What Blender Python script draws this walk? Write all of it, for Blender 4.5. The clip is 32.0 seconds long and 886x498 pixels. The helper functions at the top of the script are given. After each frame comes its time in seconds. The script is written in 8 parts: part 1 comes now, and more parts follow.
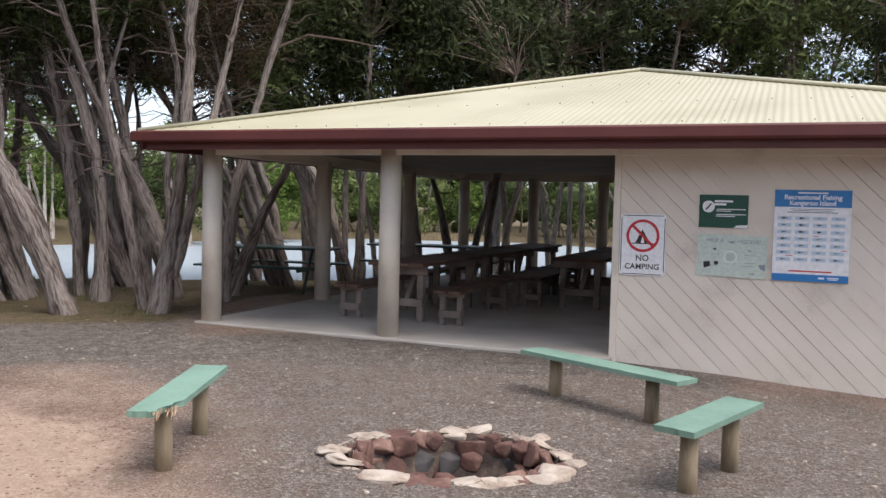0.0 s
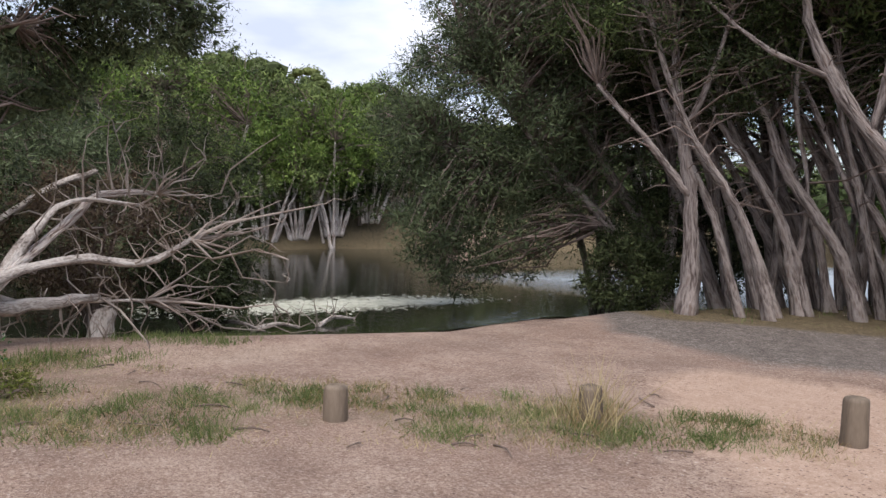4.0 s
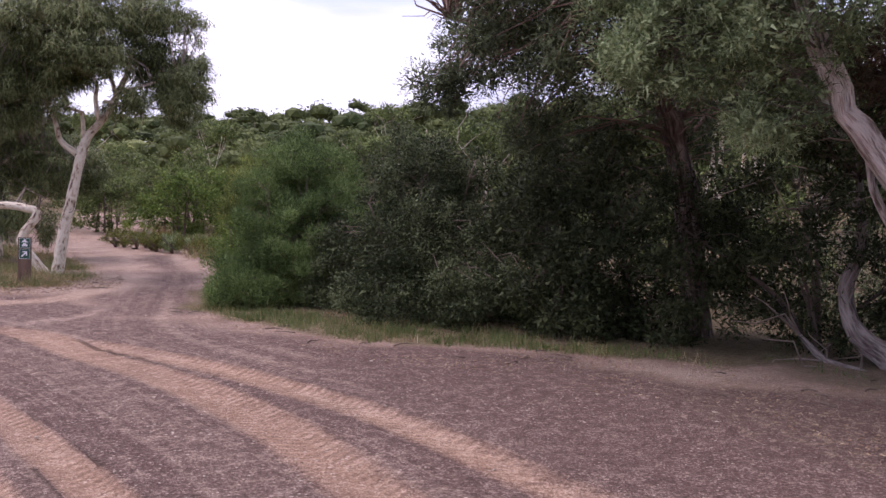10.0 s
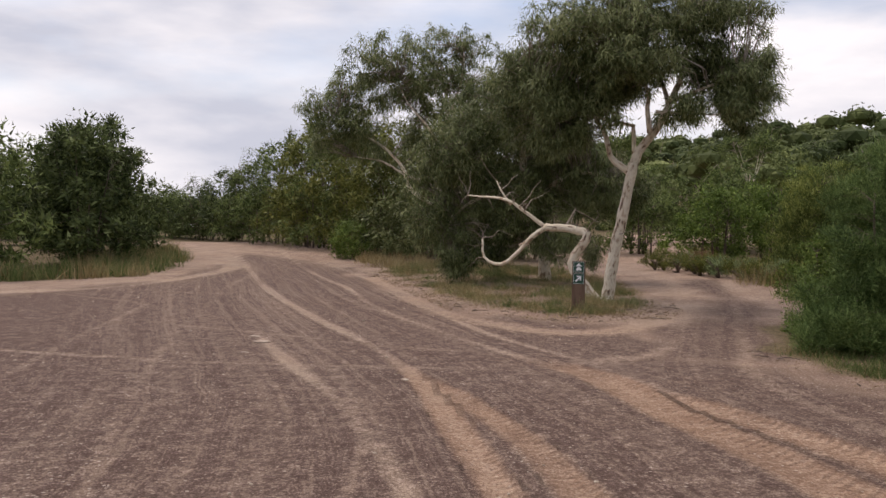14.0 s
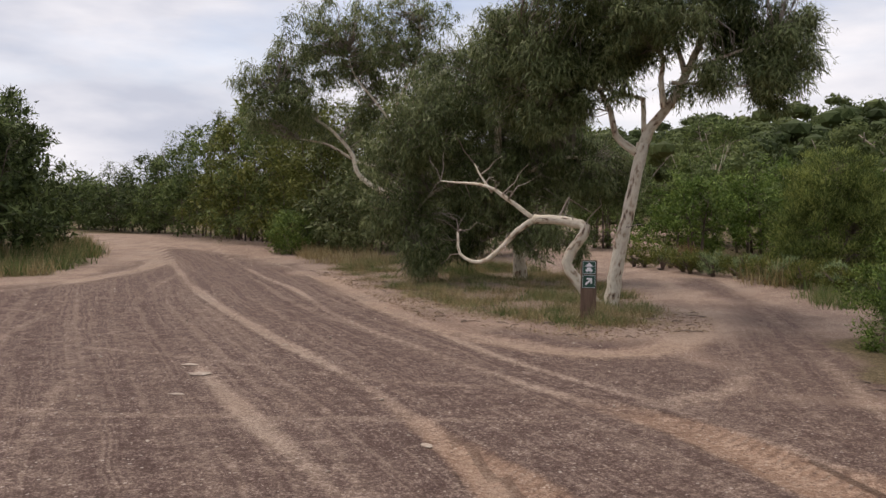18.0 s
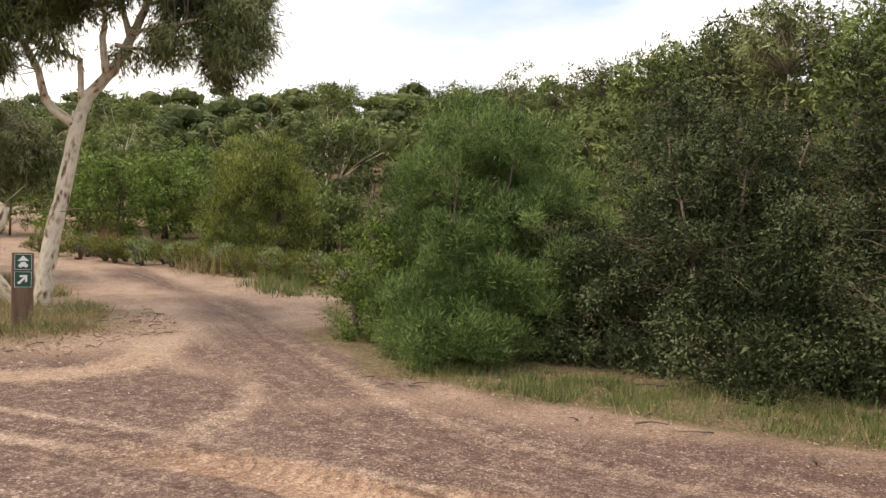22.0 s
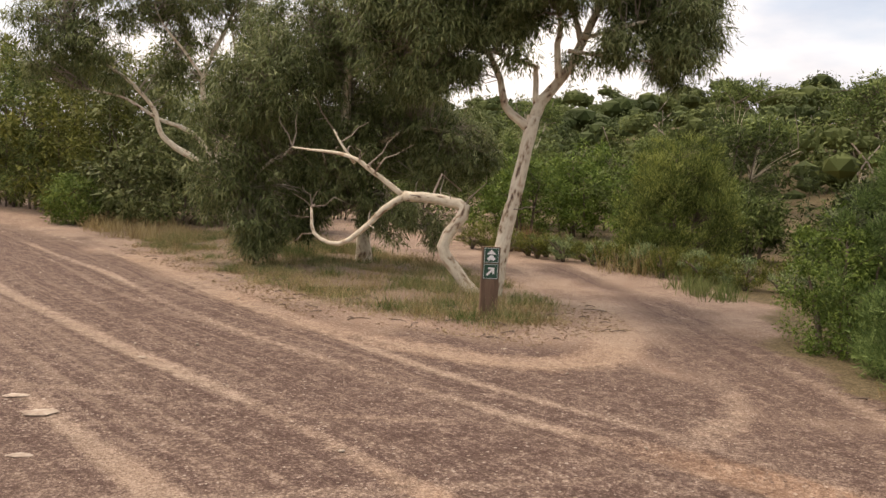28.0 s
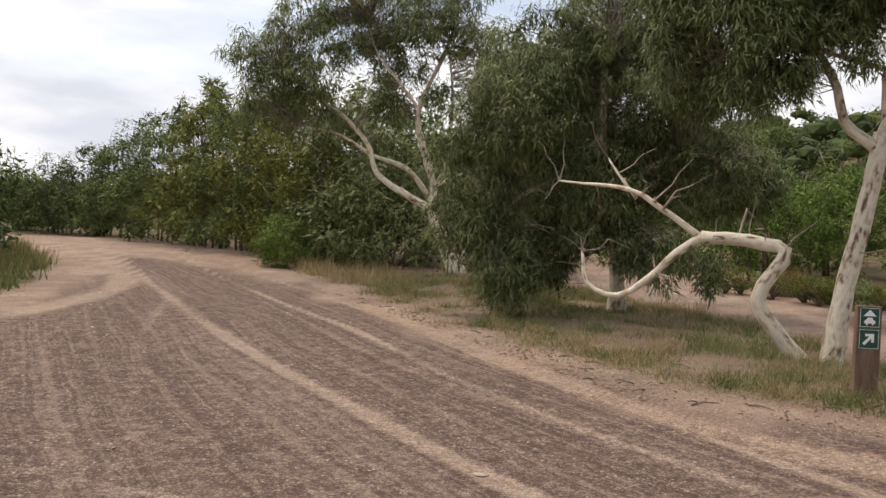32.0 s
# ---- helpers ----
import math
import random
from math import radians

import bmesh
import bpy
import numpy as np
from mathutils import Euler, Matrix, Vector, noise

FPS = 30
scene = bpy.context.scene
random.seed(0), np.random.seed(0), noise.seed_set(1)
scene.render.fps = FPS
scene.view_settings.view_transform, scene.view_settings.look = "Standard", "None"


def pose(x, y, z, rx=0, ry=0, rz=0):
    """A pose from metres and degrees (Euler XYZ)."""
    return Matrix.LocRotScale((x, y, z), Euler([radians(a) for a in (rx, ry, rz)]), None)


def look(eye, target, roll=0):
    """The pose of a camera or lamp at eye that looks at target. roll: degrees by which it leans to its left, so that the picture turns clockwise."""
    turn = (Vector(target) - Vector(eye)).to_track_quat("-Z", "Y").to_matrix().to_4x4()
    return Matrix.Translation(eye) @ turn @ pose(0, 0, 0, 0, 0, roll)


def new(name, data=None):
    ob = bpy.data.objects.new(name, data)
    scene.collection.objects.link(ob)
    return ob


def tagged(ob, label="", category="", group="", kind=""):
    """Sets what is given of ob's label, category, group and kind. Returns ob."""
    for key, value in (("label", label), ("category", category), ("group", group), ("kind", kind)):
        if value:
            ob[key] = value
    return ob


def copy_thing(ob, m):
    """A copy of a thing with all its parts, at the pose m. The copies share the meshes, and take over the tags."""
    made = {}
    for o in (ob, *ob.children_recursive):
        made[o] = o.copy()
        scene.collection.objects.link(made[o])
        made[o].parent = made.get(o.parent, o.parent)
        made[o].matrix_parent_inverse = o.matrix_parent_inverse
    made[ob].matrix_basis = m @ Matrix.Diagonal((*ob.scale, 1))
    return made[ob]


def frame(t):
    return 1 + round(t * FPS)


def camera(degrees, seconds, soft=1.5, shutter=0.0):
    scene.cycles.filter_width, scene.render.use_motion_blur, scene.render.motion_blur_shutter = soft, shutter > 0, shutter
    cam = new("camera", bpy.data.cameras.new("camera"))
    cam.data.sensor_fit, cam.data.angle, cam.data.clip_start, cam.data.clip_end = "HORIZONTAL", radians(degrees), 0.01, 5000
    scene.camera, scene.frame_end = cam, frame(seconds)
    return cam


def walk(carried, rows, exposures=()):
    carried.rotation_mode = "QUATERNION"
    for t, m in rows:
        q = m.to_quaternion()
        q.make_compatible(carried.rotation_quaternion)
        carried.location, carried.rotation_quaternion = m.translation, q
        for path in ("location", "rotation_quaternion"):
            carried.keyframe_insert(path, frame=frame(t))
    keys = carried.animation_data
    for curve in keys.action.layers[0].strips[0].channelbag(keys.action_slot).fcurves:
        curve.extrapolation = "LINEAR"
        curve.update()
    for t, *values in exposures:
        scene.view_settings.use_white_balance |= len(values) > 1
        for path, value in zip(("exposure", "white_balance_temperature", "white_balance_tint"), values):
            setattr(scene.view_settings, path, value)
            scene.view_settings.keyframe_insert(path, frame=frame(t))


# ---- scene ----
cam = camera(55.5, 32.0)
PATH = [
    (0, (-0.29, 0.647, 1.582), (-0.262, 2.644, 1.478), 1.4),
    (0.5, (-0.223, 0.479, 1.592), (-0.142, 2.475, 1.484), 2.0),
    (1, (-0.226, 0.282, 1.597), (-0.151, 2.278, 1.499), 1.4),
    (1.5, (-0.212, 0.148, 1.617), (-0.384, 2.139, 1.529), 0.5),
    (2, (-0.146, 0.023, 1.594), (-0.745, 1.927, 1.47), 0.4),
    (2.5, (-0.147, -0.086, 1.599), (-1.078, 1.68, 1.488), -0.1),
    (4.5, (-0.482, -0.686, 1.573), (-2.268, 0.211, 1.487), 2.5),
    (5, (-0.674, -0.802, 1.585), (-2.594, -0.247, 1.524), 3.4),
    (5.5, (-0.801, -0.982, 1.466), (-2.783, -0.717, 1.436), 3.4),
    (6, (-0.931, -1.232, 1.541), (-2.93, -1.229, 1.485), 3.2),
    (6.5, (-1.032, -1.374, 1.526), (-2.996, -1.744, 1.447), 2.7),
    (7, (-1.21, -1.48, 1.553), (-3.081, -2.182, 1.469), 2.5),
    (7.5, (-1.337, -1.649, 1.552), (-3.11, -2.57, 1.461), 2.4),
    (8, (-1.466, -1.843, 1.553), (-3.184, -2.864, 1.48), 1.6),
    (8.5, (-1.643, -2.003, 1.514), (-3.262, -3.176, 1.469), 2.0),
    (9, (-1.799, -2.215, 1.52), (-3.284, -3.552, 1.447), 2.9),
    (9.5, (-1.882, -2.453, 1.563), (-3.258, -3.903, 1.491), 1.7),
    (10, (-2.03, -2.668, 1.562), (-3.241, -4.259, 1.503), 1.7),
    (10.5, (-2.209, -2.955, 1.557), (-3.28, -4.643, 1.508), 1.9),
    (11, (-2.306, -3.279, 1.565), (-3.231, -5.052, 1.527), 1.1),
    (11.5, (-2.402, -3.562, 1.507), (-3.103, -5.434, 1.486), 1.2),
    (12, (-2.366, -3.907, 1.535), (-2.879, -5.84, 1.537), 2.5),
    (12.5, (-2.257, -4.269, 1.537), (-2.687, -6.222, 1.531), 2.1),
    (13, (-2.182, -4.568, 1.54), (-2.506, -6.541, 1.502), 1.8),
    (13.5, (-2.123, -4.905, 1.552), (-2.334, -6.894, 1.522), 2.4),
    (14, (-2.057, -5.216, 1.552), (-2.176, -7.212, 1.512), 1.0),
    (14.5, (-1.936, -5.541, 1.543), (-2.008, -7.539, 1.474), 0.6),
    (16.5, (-1.488, -7.109, 1.547), (-1.511, -9.108, 1.473), 1.1),
    (17, (-1.48, -7.383, 1.516), (-1.621, -9.377, 1.446), 1.5),
    (17.5, (-1.451, -7.73, 1.534), (-1.699, -9.714, 1.465), 0.9),
    (18, (-1.469, -8.078, 1.542), (-1.76, -10.056, 1.486), 1.2),
    (18.5, (-1.481, -8.418, 1.559), (-1.879, -10.378, 1.542), 1.4),
    (19, (-1.46, -8.78, 1.587), (-2.096, -10.676, 1.597), 0.8),
    (19.5, (-1.544, -9.151, 1.523), (-2.348, -10.982, 1.544), 0.1),
    (20, (-1.626, -9.428, 1.545), (-2.632, -11.156, 1.583), 0.5),
    (20.5, (-1.649, -9.615, 1.553), (-2.982, -11.105, 1.591), 1.1),
    (21, (-1.556, -9.746, 1.569), (-3.076, -11.046, 1.576), 0.6),
    (21.5, (-1.39, -9.73, 1.56), (-2.93, -11.005, 1.521), 0.9),
    (22, (-1.213, -9.767, 1.555), (-2.719, -11.081, 1.498), 1.8),
    (22.5, (-1.014, -9.87, 1.563), (-2.468, -11.241, 1.486), 1.0),
    (23, (-0.904, -9.901, 1.574), (-2.308, -11.322, 1.491), 0.9),
    (23.5, (-0.872, -9.923, 1.575), (-2.189, -11.425, 1.491), 1.5),
    (24, (-0.85, -9.955, 1.571), (-2.029, -11.57, 1.513), 2.0),
    (24.5, (-0.837, -9.948, 1.578), (-1.938, -11.618, 1.544), 2.2),
    (25, (-0.859, -9.949, 1.575), (-1.873, -11.673, 1.557), 1.7),
    (25.5, (-0.841, -9.937, 1.582), (-1.751, -11.718, 1.571), 1.8),
    (26, (-0.833, -9.909, 1.586), (-1.664, -11.728, 1.577), 1.6),
    (26.5, (-0.844, -9.911, 1.584), (-1.591, -11.767, 1.579), 0.9),
    (28.5, (-0.449, -10.682, 1.529), (-1.272, -12.502, 1.417), 3.6),
    (29, (-0.475, -10.991, 1.542), (-1.257, -12.83, 1.464), 4.3),
    (29.5, (-0.37, -11.196, 1.565), (-1.111, -13.053, 1.51), 3.9),
    (30, (-0.235, -11.478, 1.572), (-0.879, -13.37, 1.498), 3.0),
    (30.5, (-0.141, -11.864, 1.566), (-0.539, -13.822, 1.472), 3.1),
    (31, (-0.016, -12.2, 1.559), (-0.263, -14.182, 1.457), 2.9),
    (31.5, (0.181, -12.54, 1.604), (-0.096, -14.519, 1.526), 2.5),
    (32, (0.328, -12.949, 1.599), (-0.12, -14.898, 1.562), 2.4),
]
EXPOSURES = [(0.0, 0.8, 6400, 13), (1.0, 0.88, 6400, 13), (2.0, 1.05, 6400, 14), (2.5, 1.0, 6400, 15), (4.4, 0.6, 6300, 15), (5.5, 0.55, 6300, 16), (7.0, 1.45, 6100, 15), (8.0, 1.8, 5800, 17), (8.6, 1.55, 5800, 19), (10.0, 0.75, 6200, 36), (10.8, 0.65, 7100, 34), (12.0, 0.22, 7300, 20), (14.0, 0.3, 7100, 18), (18.0, 0.28, 7000, 16), (19.0, 0.28, 6900, 15), (20.0, 0.6, 6900, 14), (21.0, 0.5, 6900, 11), (22.0, 1.05, 7800, 14), (23.0, 0.85, 8300, 17), (29.0, 0.8, 8100, 16), (31.0, 0.92, 7700, 14), (32.0, 0.62, 7300, 13)]
walk(cam, [(t, look(eye, target, roll)) for t, eye, target, roll in PATH], EXPOSURES)

# ---- light ----
world = bpy.data.worlds.new("sky")
scene.world = world
world.use_nodes = True
wn, wl = world.node_tree.nodes, world.node_tree.links
SUN_UP, SUN_TURN = radians(62), radians(134)
sky = wn.new("ShaderNodeTexSky")
sky.sky_type = "NISHITA"
sky.sun_disc = False
sky.sun_elevation, sky.sun_rotation = SUN_UP, SUN_TURN
sky.air_density, sky.dust_density, sky.ozone_density = 1.0, 1.5, 1.0
where = wn.new("ShaderNodeTexCoord")
squash = wn.new("ShaderNodeMapping")
squash.inputs["Scale"].default_value, squash.inputs["Location"].default_value = (1.0, 1.0, 3.2), (2.3, 0.6, 1.1)
cloud = wn.new("ShaderNodeTexNoise")
cloud.inputs["Scale"].default_value, cloud.inputs["Detail"].default_value, cloud.inputs["Roughness"].default_value = 2.3, 7.0, 0.52
cover = wn.new("ShaderNodeValToRGB")
cover.color_ramp.elements[0].position, cover.color_ramp.elements[1].position = 0.3, 0.56
shade = wn.new("ShaderNodeTexNoise")
shade.inputs["Scale"].default_value, shade.inputs["Detail"].default_value = 4.0, 6.0
tone = wn.new("ShaderNodeValToRGB")
tone.color_ramp.elements[0].position, tone.color_ramp.elements[1].position = 0.34, 0.64
tone.color_ramp.elements[0].color, tone.color_ramp.elements[1].color = (3.7, 4.15, 5.0, 1), (6.3, 6.55, 7.0, 1)
blend = wn.new("ShaderNodeMix")
blend.data_type = "RGBA"
wl.new(where.outputs["Generated"], squash.inputs["Vector"])
wl.new(squash.outputs["Vector"], cloud.inputs["Vector"])
wl.new(squash.outputs["Vector"], shade.inputs["Vector"])
wl.new(cloud.outputs["Fac"], cover.inputs["Fac"])
wl.new(shade.outputs["Fac"], tone.inputs["Fac"])
wl.new(cover.outputs["Color"], blend.inputs["Factor"])
wl.new(sky.outputs["Color"], blend.inputs["A"])
wl.new(tone.outputs["Color"], blend.inputs["B"])
wl.new(blend.outputs["Result"], wn["Background"].inputs["Color"])
wn["Background"].inputs["Strength"].default_value = 0.125
sun = new("sun", bpy.data.lights.new("sun", "SUN"))
sun.data.energy, sun.data.angle, sun.data.color = 2.1, radians(45), (1.0, 0.93, 0.84)
sun.matrix_world = look(Vector((0, 0, 0)), -Vector((math.cos(SUN_UP) * math.sin(SUN_TURN), math.cos(SUN_UP) * math.cos(SUN_TURN), math.sin(SUN_UP))))


# ---- materials ----
def material(name):
    m = bpy.data.materials.new(name)
    m.use_nodes = True
    return m, m.node_tree.nodes, m.node_tree.links, m.node_tree.nodes["Principled BSDF"]


def ramp(n, stops):
    r = n.new("ShaderNodeValToRGB")
    while len(r.color_ramp.elements) < len(stops):
        r.color_ramp.elements.new(0.5)
    for e, (p, c) in zip(r.color_ramp.elements, stops):
        e.position, e.color = p, (*c, 1)
    return r


def surface(name, stops, scale=3.0, rough=0.85, bump=0.4, fine=60.0, stretch=(1, 1, 1), metal=0.0, detail=6.0, dist=0.02, own=0.12, contrast=0.25, grain=False):
    """A worn, mottled surface: a wide stain noise, a fine grain, a bump of both."""
    m, n, l, p = material(name)
    tc, mp = n.new("ShaderNodeTexCoord"), n.new("ShaderNodeMapping")
    mp.inputs["Scale"].default_value = stretch
    if grain:
        along = n.new("ShaderNodeAttribute")
        along.attribute_name = "grain"
        l.new(along.outputs["Vector"], mp.inputs["Vector"])
    else:
        l.new(tc.outputs["Object"], mp.inputs["Vector"])
    a, b = n.new("ShaderNodeTexNoise"), n.new("ShaderNodeTexNoise")
    a.inputs["Scale"].default_value, a.inputs["Detail"].default_value = scale, detail
    b.inputs["Scale"].default_value, b.inputs["Detail"].default_value = fine, 4.0
    l.new(mp.outputs["Vector"], a.inputs["Vector"])
    l.new(mp.outputs["Vector"], b.inputs["Vector"])
    add = n.new("ShaderNodeMath")
    add.operation = "MULTIPLY_ADD"
    add.inputs[1].default_value = contrast
    l.new(b.outputs["Fac"], add.inputs[0])
    l.new(a.outputs["Fac"], add.inputs[2])
    sub = n.new("ShaderNodeMath")
    sub.operation = "SUBTRACT"
    sub.inputs[1].default_value = contrast * 0.5
    l.new(add.outputs[0], sub.inputs[0])
    r = ramp(n, stops)
    l.new(sub.outputs[0], r.inputs["Fac"])
    last = r.outputs["Color"]
    if own:
        info, hs = n.new("ShaderNodeObjectInfo"), n.new("ShaderNodeHueSaturation")
        mr = n.new("ShaderNodeMapRange")
        mr.inputs["To Min"].default_value, mr.inputs["To Max"].default_value = 1 - own, 1 + own
        l.new(info.outputs["Random"], mr.inputs["Value"])
        l.new(mr.outputs["Result"], hs.inputs["Value"])
        l.new(last, hs.inputs["Color"])
        last = hs.outputs["Color"]
    l.new(last, p.inputs["Base Color"])
    bp = n.new("ShaderNodeBump")
    bp.inputs["Strength"].default_value, bp.inputs["Distance"].default_value = bump, dist
    l.new(add.outputs[0], bp.inputs["Height"])
    l.new(bp.outputs["Normal"], p.inputs["Normal"])
    p.inputs["Roughness"].default_value, p.inputs["Metallic"].default_value = rough, metal
    return m


def foliage(name, low, mid, high, gloss=0.6, glow=0.22, patch=0.9, grain=0.55):
    """Leaves: each its own green, light going through them."""
    m, n, l, p = material(name)
    g = n.new("ShaderNodeNewGeometry")
    tc, no = n.new("ShaderNodeTexCoord"), n.new("ShaderNodeTexNoise")
    no.inputs["Scale"].default_value, no.inputs["Detail"].default_value = patch, 3.0
    l.new(tc.outputs["Object"], no.inputs["Vector"])
    mx = n.new("ShaderNodeMath")
    mx.operation = "MULTIPLY_ADD"
    mx.inputs[1].default_value = grain
    l.new(g.outputs["Random Per Island"], mx.inputs[0])
    l.new(no.outputs["Fac"], mx.inputs[2])
    r = ramp(n, [(0.35, low), (0.75, mid), (1.1 / 1.12, high)])
    l.new(mx.outputs[0], r.inputs["Fac"])
    l.new(r.outputs["Color"], p.inputs["Base Color"])
    p.inputs["Roughness"].default_value = gloss
    p.inputs["Specular IOR Level"].default_value = 0.12
    tr, mix = n.new("ShaderNodeBsdfTranslucent"), n.new("ShaderNodeMixShader")
    l.new(r.outputs["Color"], tr.inputs["Color"])
    mix.inputs[0].default_value = glow
    l.new(p.outputs[0], mix.inputs[1])
    l.new(tr.outputs[0], mix.inputs[2])
    l.new(mix.outputs[0], n["Material Output"].inputs["Surface"])
    return m


def plain(name, colour, rough=0.6, metal=0.0):
    m, n, l, p = material(name)
    no, r = n.new("ShaderNodeTexNoise"), None
    no.inputs["Scale"].default_value, no.inputs["Detail"].default_value = 14.0, 5.0
    r = ramp(n, [(0.3, tuple(c * 0.86 for c in colour)), (0.7, tuple(min(1, c * 1.08) for c in colour))])
    l.new(no.outputs["Fac"], r.inputs["Fac"])
    l.new(r.outputs["Color"], p.inputs["Base Color"])
    p.inputs["Roughness"].default_value, p.inputs["Metallic"].default_value = rough, metal
    return m


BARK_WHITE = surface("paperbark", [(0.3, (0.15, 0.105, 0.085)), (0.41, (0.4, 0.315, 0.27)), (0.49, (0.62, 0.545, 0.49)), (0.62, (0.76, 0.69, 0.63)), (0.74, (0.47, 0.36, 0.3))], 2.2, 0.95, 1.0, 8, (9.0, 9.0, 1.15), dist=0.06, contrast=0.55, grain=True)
# darker copy of the paperbark, with the canopy's shade put into its colour
BARK_SHADED = surface("paperbark_shaded", [(0.3, (0.06, 0.043, 0.036)), (0.42, (0.17, 0.135, 0.118)), (0.55, (0.34, 0.293, 0.263)), (0.74, (0.17, 0.12, 0.095))], 2.2, 0.95, 1.0, 7, (8.0, 8.0, 1.0), dist=0.06, contrast=0.55, grain=True)
BARK_RED = surface("rough_bark", [(0.32, (0.036, 0.023, 0.018)), (0.43, (0.09, 0.062, 0.05)), (0.56, (0.18, 0.137, 0.116)), (0.7, (0.34, 0.285, 0.25))], 2.2, 0.95, 1.0, 8, (8.0, 8.0, 1.15), dist=0.07, contrast=0.6, grain=True)
BARK_GUM = surface("gum_bark", [(0.3, (0.12, 0.075, 0.05)), (0.35, (0.38, 0.28, 0.19)), (0.41, (0.6, 0.52, 0.4)), (0.55, (0.74, 0.67, 0.54)), (0.7, (0.5, 0.38, 0.27))], 3.2, 0.7, 0.4, 8, (2.2, 2.2, 0.9), dist=0.02, contrast=0.7, grain=True)
DEAD = surface("bleached_wood", [(0.28, (0.09, 0.07, 0.055)), (0.4, (0.3, 0.26, 0.225)), (0.55, (0.52, 0.47, 0.42)), (0.68, (0.62, 0.57, 0.52))], 3.0, 0.85, 0.7, 26, (3, 3, 1.0), dist=0.04, contrast=0.6, grain=True)
TWIG = surface("twigs", [(0.3, (0.07, 0.05, 0.04)), (0.7, (0.2, 0.15, 0.12))], 4.0, 0.9, 0.3, own=0)
LEAF_WEST = foliage("fine_grey_green_leaves", (0.06, 0.088, 0.042), (0.175, 0.24, 0.112), (0.38, 0.46, 0.24))
TWIG_PALE = surface("pale_twigs", [(0.3, (0.16, 0.12, 0.095)), (0.7, (0.4, 0.34, 0.29))], 4.0, 0.9, 0.3, own=0)
TWIG_RED = surface("reddish_dead_twigs", [(0.3, (0.13, 0.08, 0.062)), (0.7, (0.3, 0.2, 0.16))], 4.0, 0.9, 0.3, own=0)
TWIG_MID = surface("grey_brown_twigs", [(0.3, (0.1, 0.072, 0.058)), (0.7, (0.26, 0.2, 0.17))], 4.0, 0.9, 0.3, own=0)
LEAF_PAPER = foliage("paperbark_leaves", (0.018, 0.026, 0.009), (0.058, 0.081, 0.028), (0.141, 0.179, 0.064))
LEAF_NEEDLE = foliage("grey_green_needles", (0.0234, 0.0307, 0.016), (0.0615, 0.0787, 0.0394), (0.1476, 0.1845, 0.0922))
# dark green, lowered further to carry the deep shade beneath the canopies
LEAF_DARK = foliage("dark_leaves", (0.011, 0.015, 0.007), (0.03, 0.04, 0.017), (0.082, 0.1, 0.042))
LEAF_BROWN = foliage("brown_twiggy_leaves", (0.04, 0.026, 0.018), (0.09, 0.06, 0.04), (0.14, 0.11, 0.065))
LEAF_BUSH = foliage("bright_wattle_leaves", (0.02, 0.035, 0.01), (0.088, 0.146, 0.046), (0.21, 0.29, 0.1))
LEAF_GREY = foliage("grey_green_leaves", (0.0107, 0.0156, 0.0058), (0.0331, 0.0488, 0.0195), (0.1316, 0.1609, 0.078))
LEAF_GUM = foliage("gum_leaves", (0.032, 0.043, 0.016), (0.118, 0.147, 0.055), (0.27, 0.3, 0.14), 0.4)
LEAF_OLIVE = foliage("olive_leaves", (0.034, 0.043, 0.01), (0.112, 0.13, 0.03), (0.24, 0.25, 0.07))
LEAF_CASUARINA = foliage("casuarina_needles", (0.0286, 0.0429, 0.0117), (0.1105, 0.1495, 0.039), (0.325, 0.364, 0.1105))
LEAF_WOOD = foliage("forest_leaves", (0.03, 0.0444, 0.0144), (0.0924, 0.1296, 0.0408), (0.216, 0.27, 0.0912))
LEAF_LIME = foliage("lime_leaves", (0.0338, 0.058, 0.0108), (0.0959, 0.1526, 0.0324), (0.2106, 0.2835, 0.0702))
LEAF_FAR = foliage("far_olive_crowns", (0.0331, 0.0461, 0.0144), (0.1051, 0.131, 0.0446), (0.2131, 0.2448, 0.0864), 0.7, 0.15, 0.22, 0.3)
LEAF_FAR_DARK = foliage("far_dark_crowns", (0.0274, 0.0389, 0.0144), (0.0763, 0.1037, 0.0374), (0.1656, 0.2045, 0.0792), 0.7, 0.15, 0.22, 0.3)
LEAF_GLOSS = foliage("glossy_shrub_leaves", (0.016, 0.045, 0.014), (0.03, 0.085, 0.026), (0.06, 0.14, 0.045), 0.4)
GRASS = foliage("green_grass", (0.052, 0.08, 0.024), (0.12, 0.165, 0.055), (0.22, 0.24, 0.1))
STRAW = foliage("dry_grass", (0.15, 0.11, 0.05), (0.3, 0.23, 0.115), (0.46, 0.38, 0.21), 0.7)
RUSTY = foliage("rusty_grass", (0.1, 0.05, 0.025), (0.2, 0.11, 0.055), (0.3, 0.19, 0.1), 0.7)
LITTER = foliage("leaf_litter", (0.12, 0.08, 0.055), (0.24, 0.165, 0.1), (0.42, 0.33, 0.22), 0.8, 0.1)
CREAM = surface("cream_paint", [(0.25, (0.5, 0.44, 0.37)), (0.45, (0.72, 0.645, 0.555)), (0.7, (0.77, 0.695, 0.605))], 1.4, 0.7, 0.12, 45, dist=0.006, own=0.035, contrast=0.2)
PILLAR = surface("column_paint", [(0.25, (0.56, 0.49, 0.41)), (0.5, (0.68, 0.615, 0.525)), (0.75, (0.74, 0.68, 0.59))], 2.0, 0.75, 0.2, 40, dist=0.006, own=0.04)
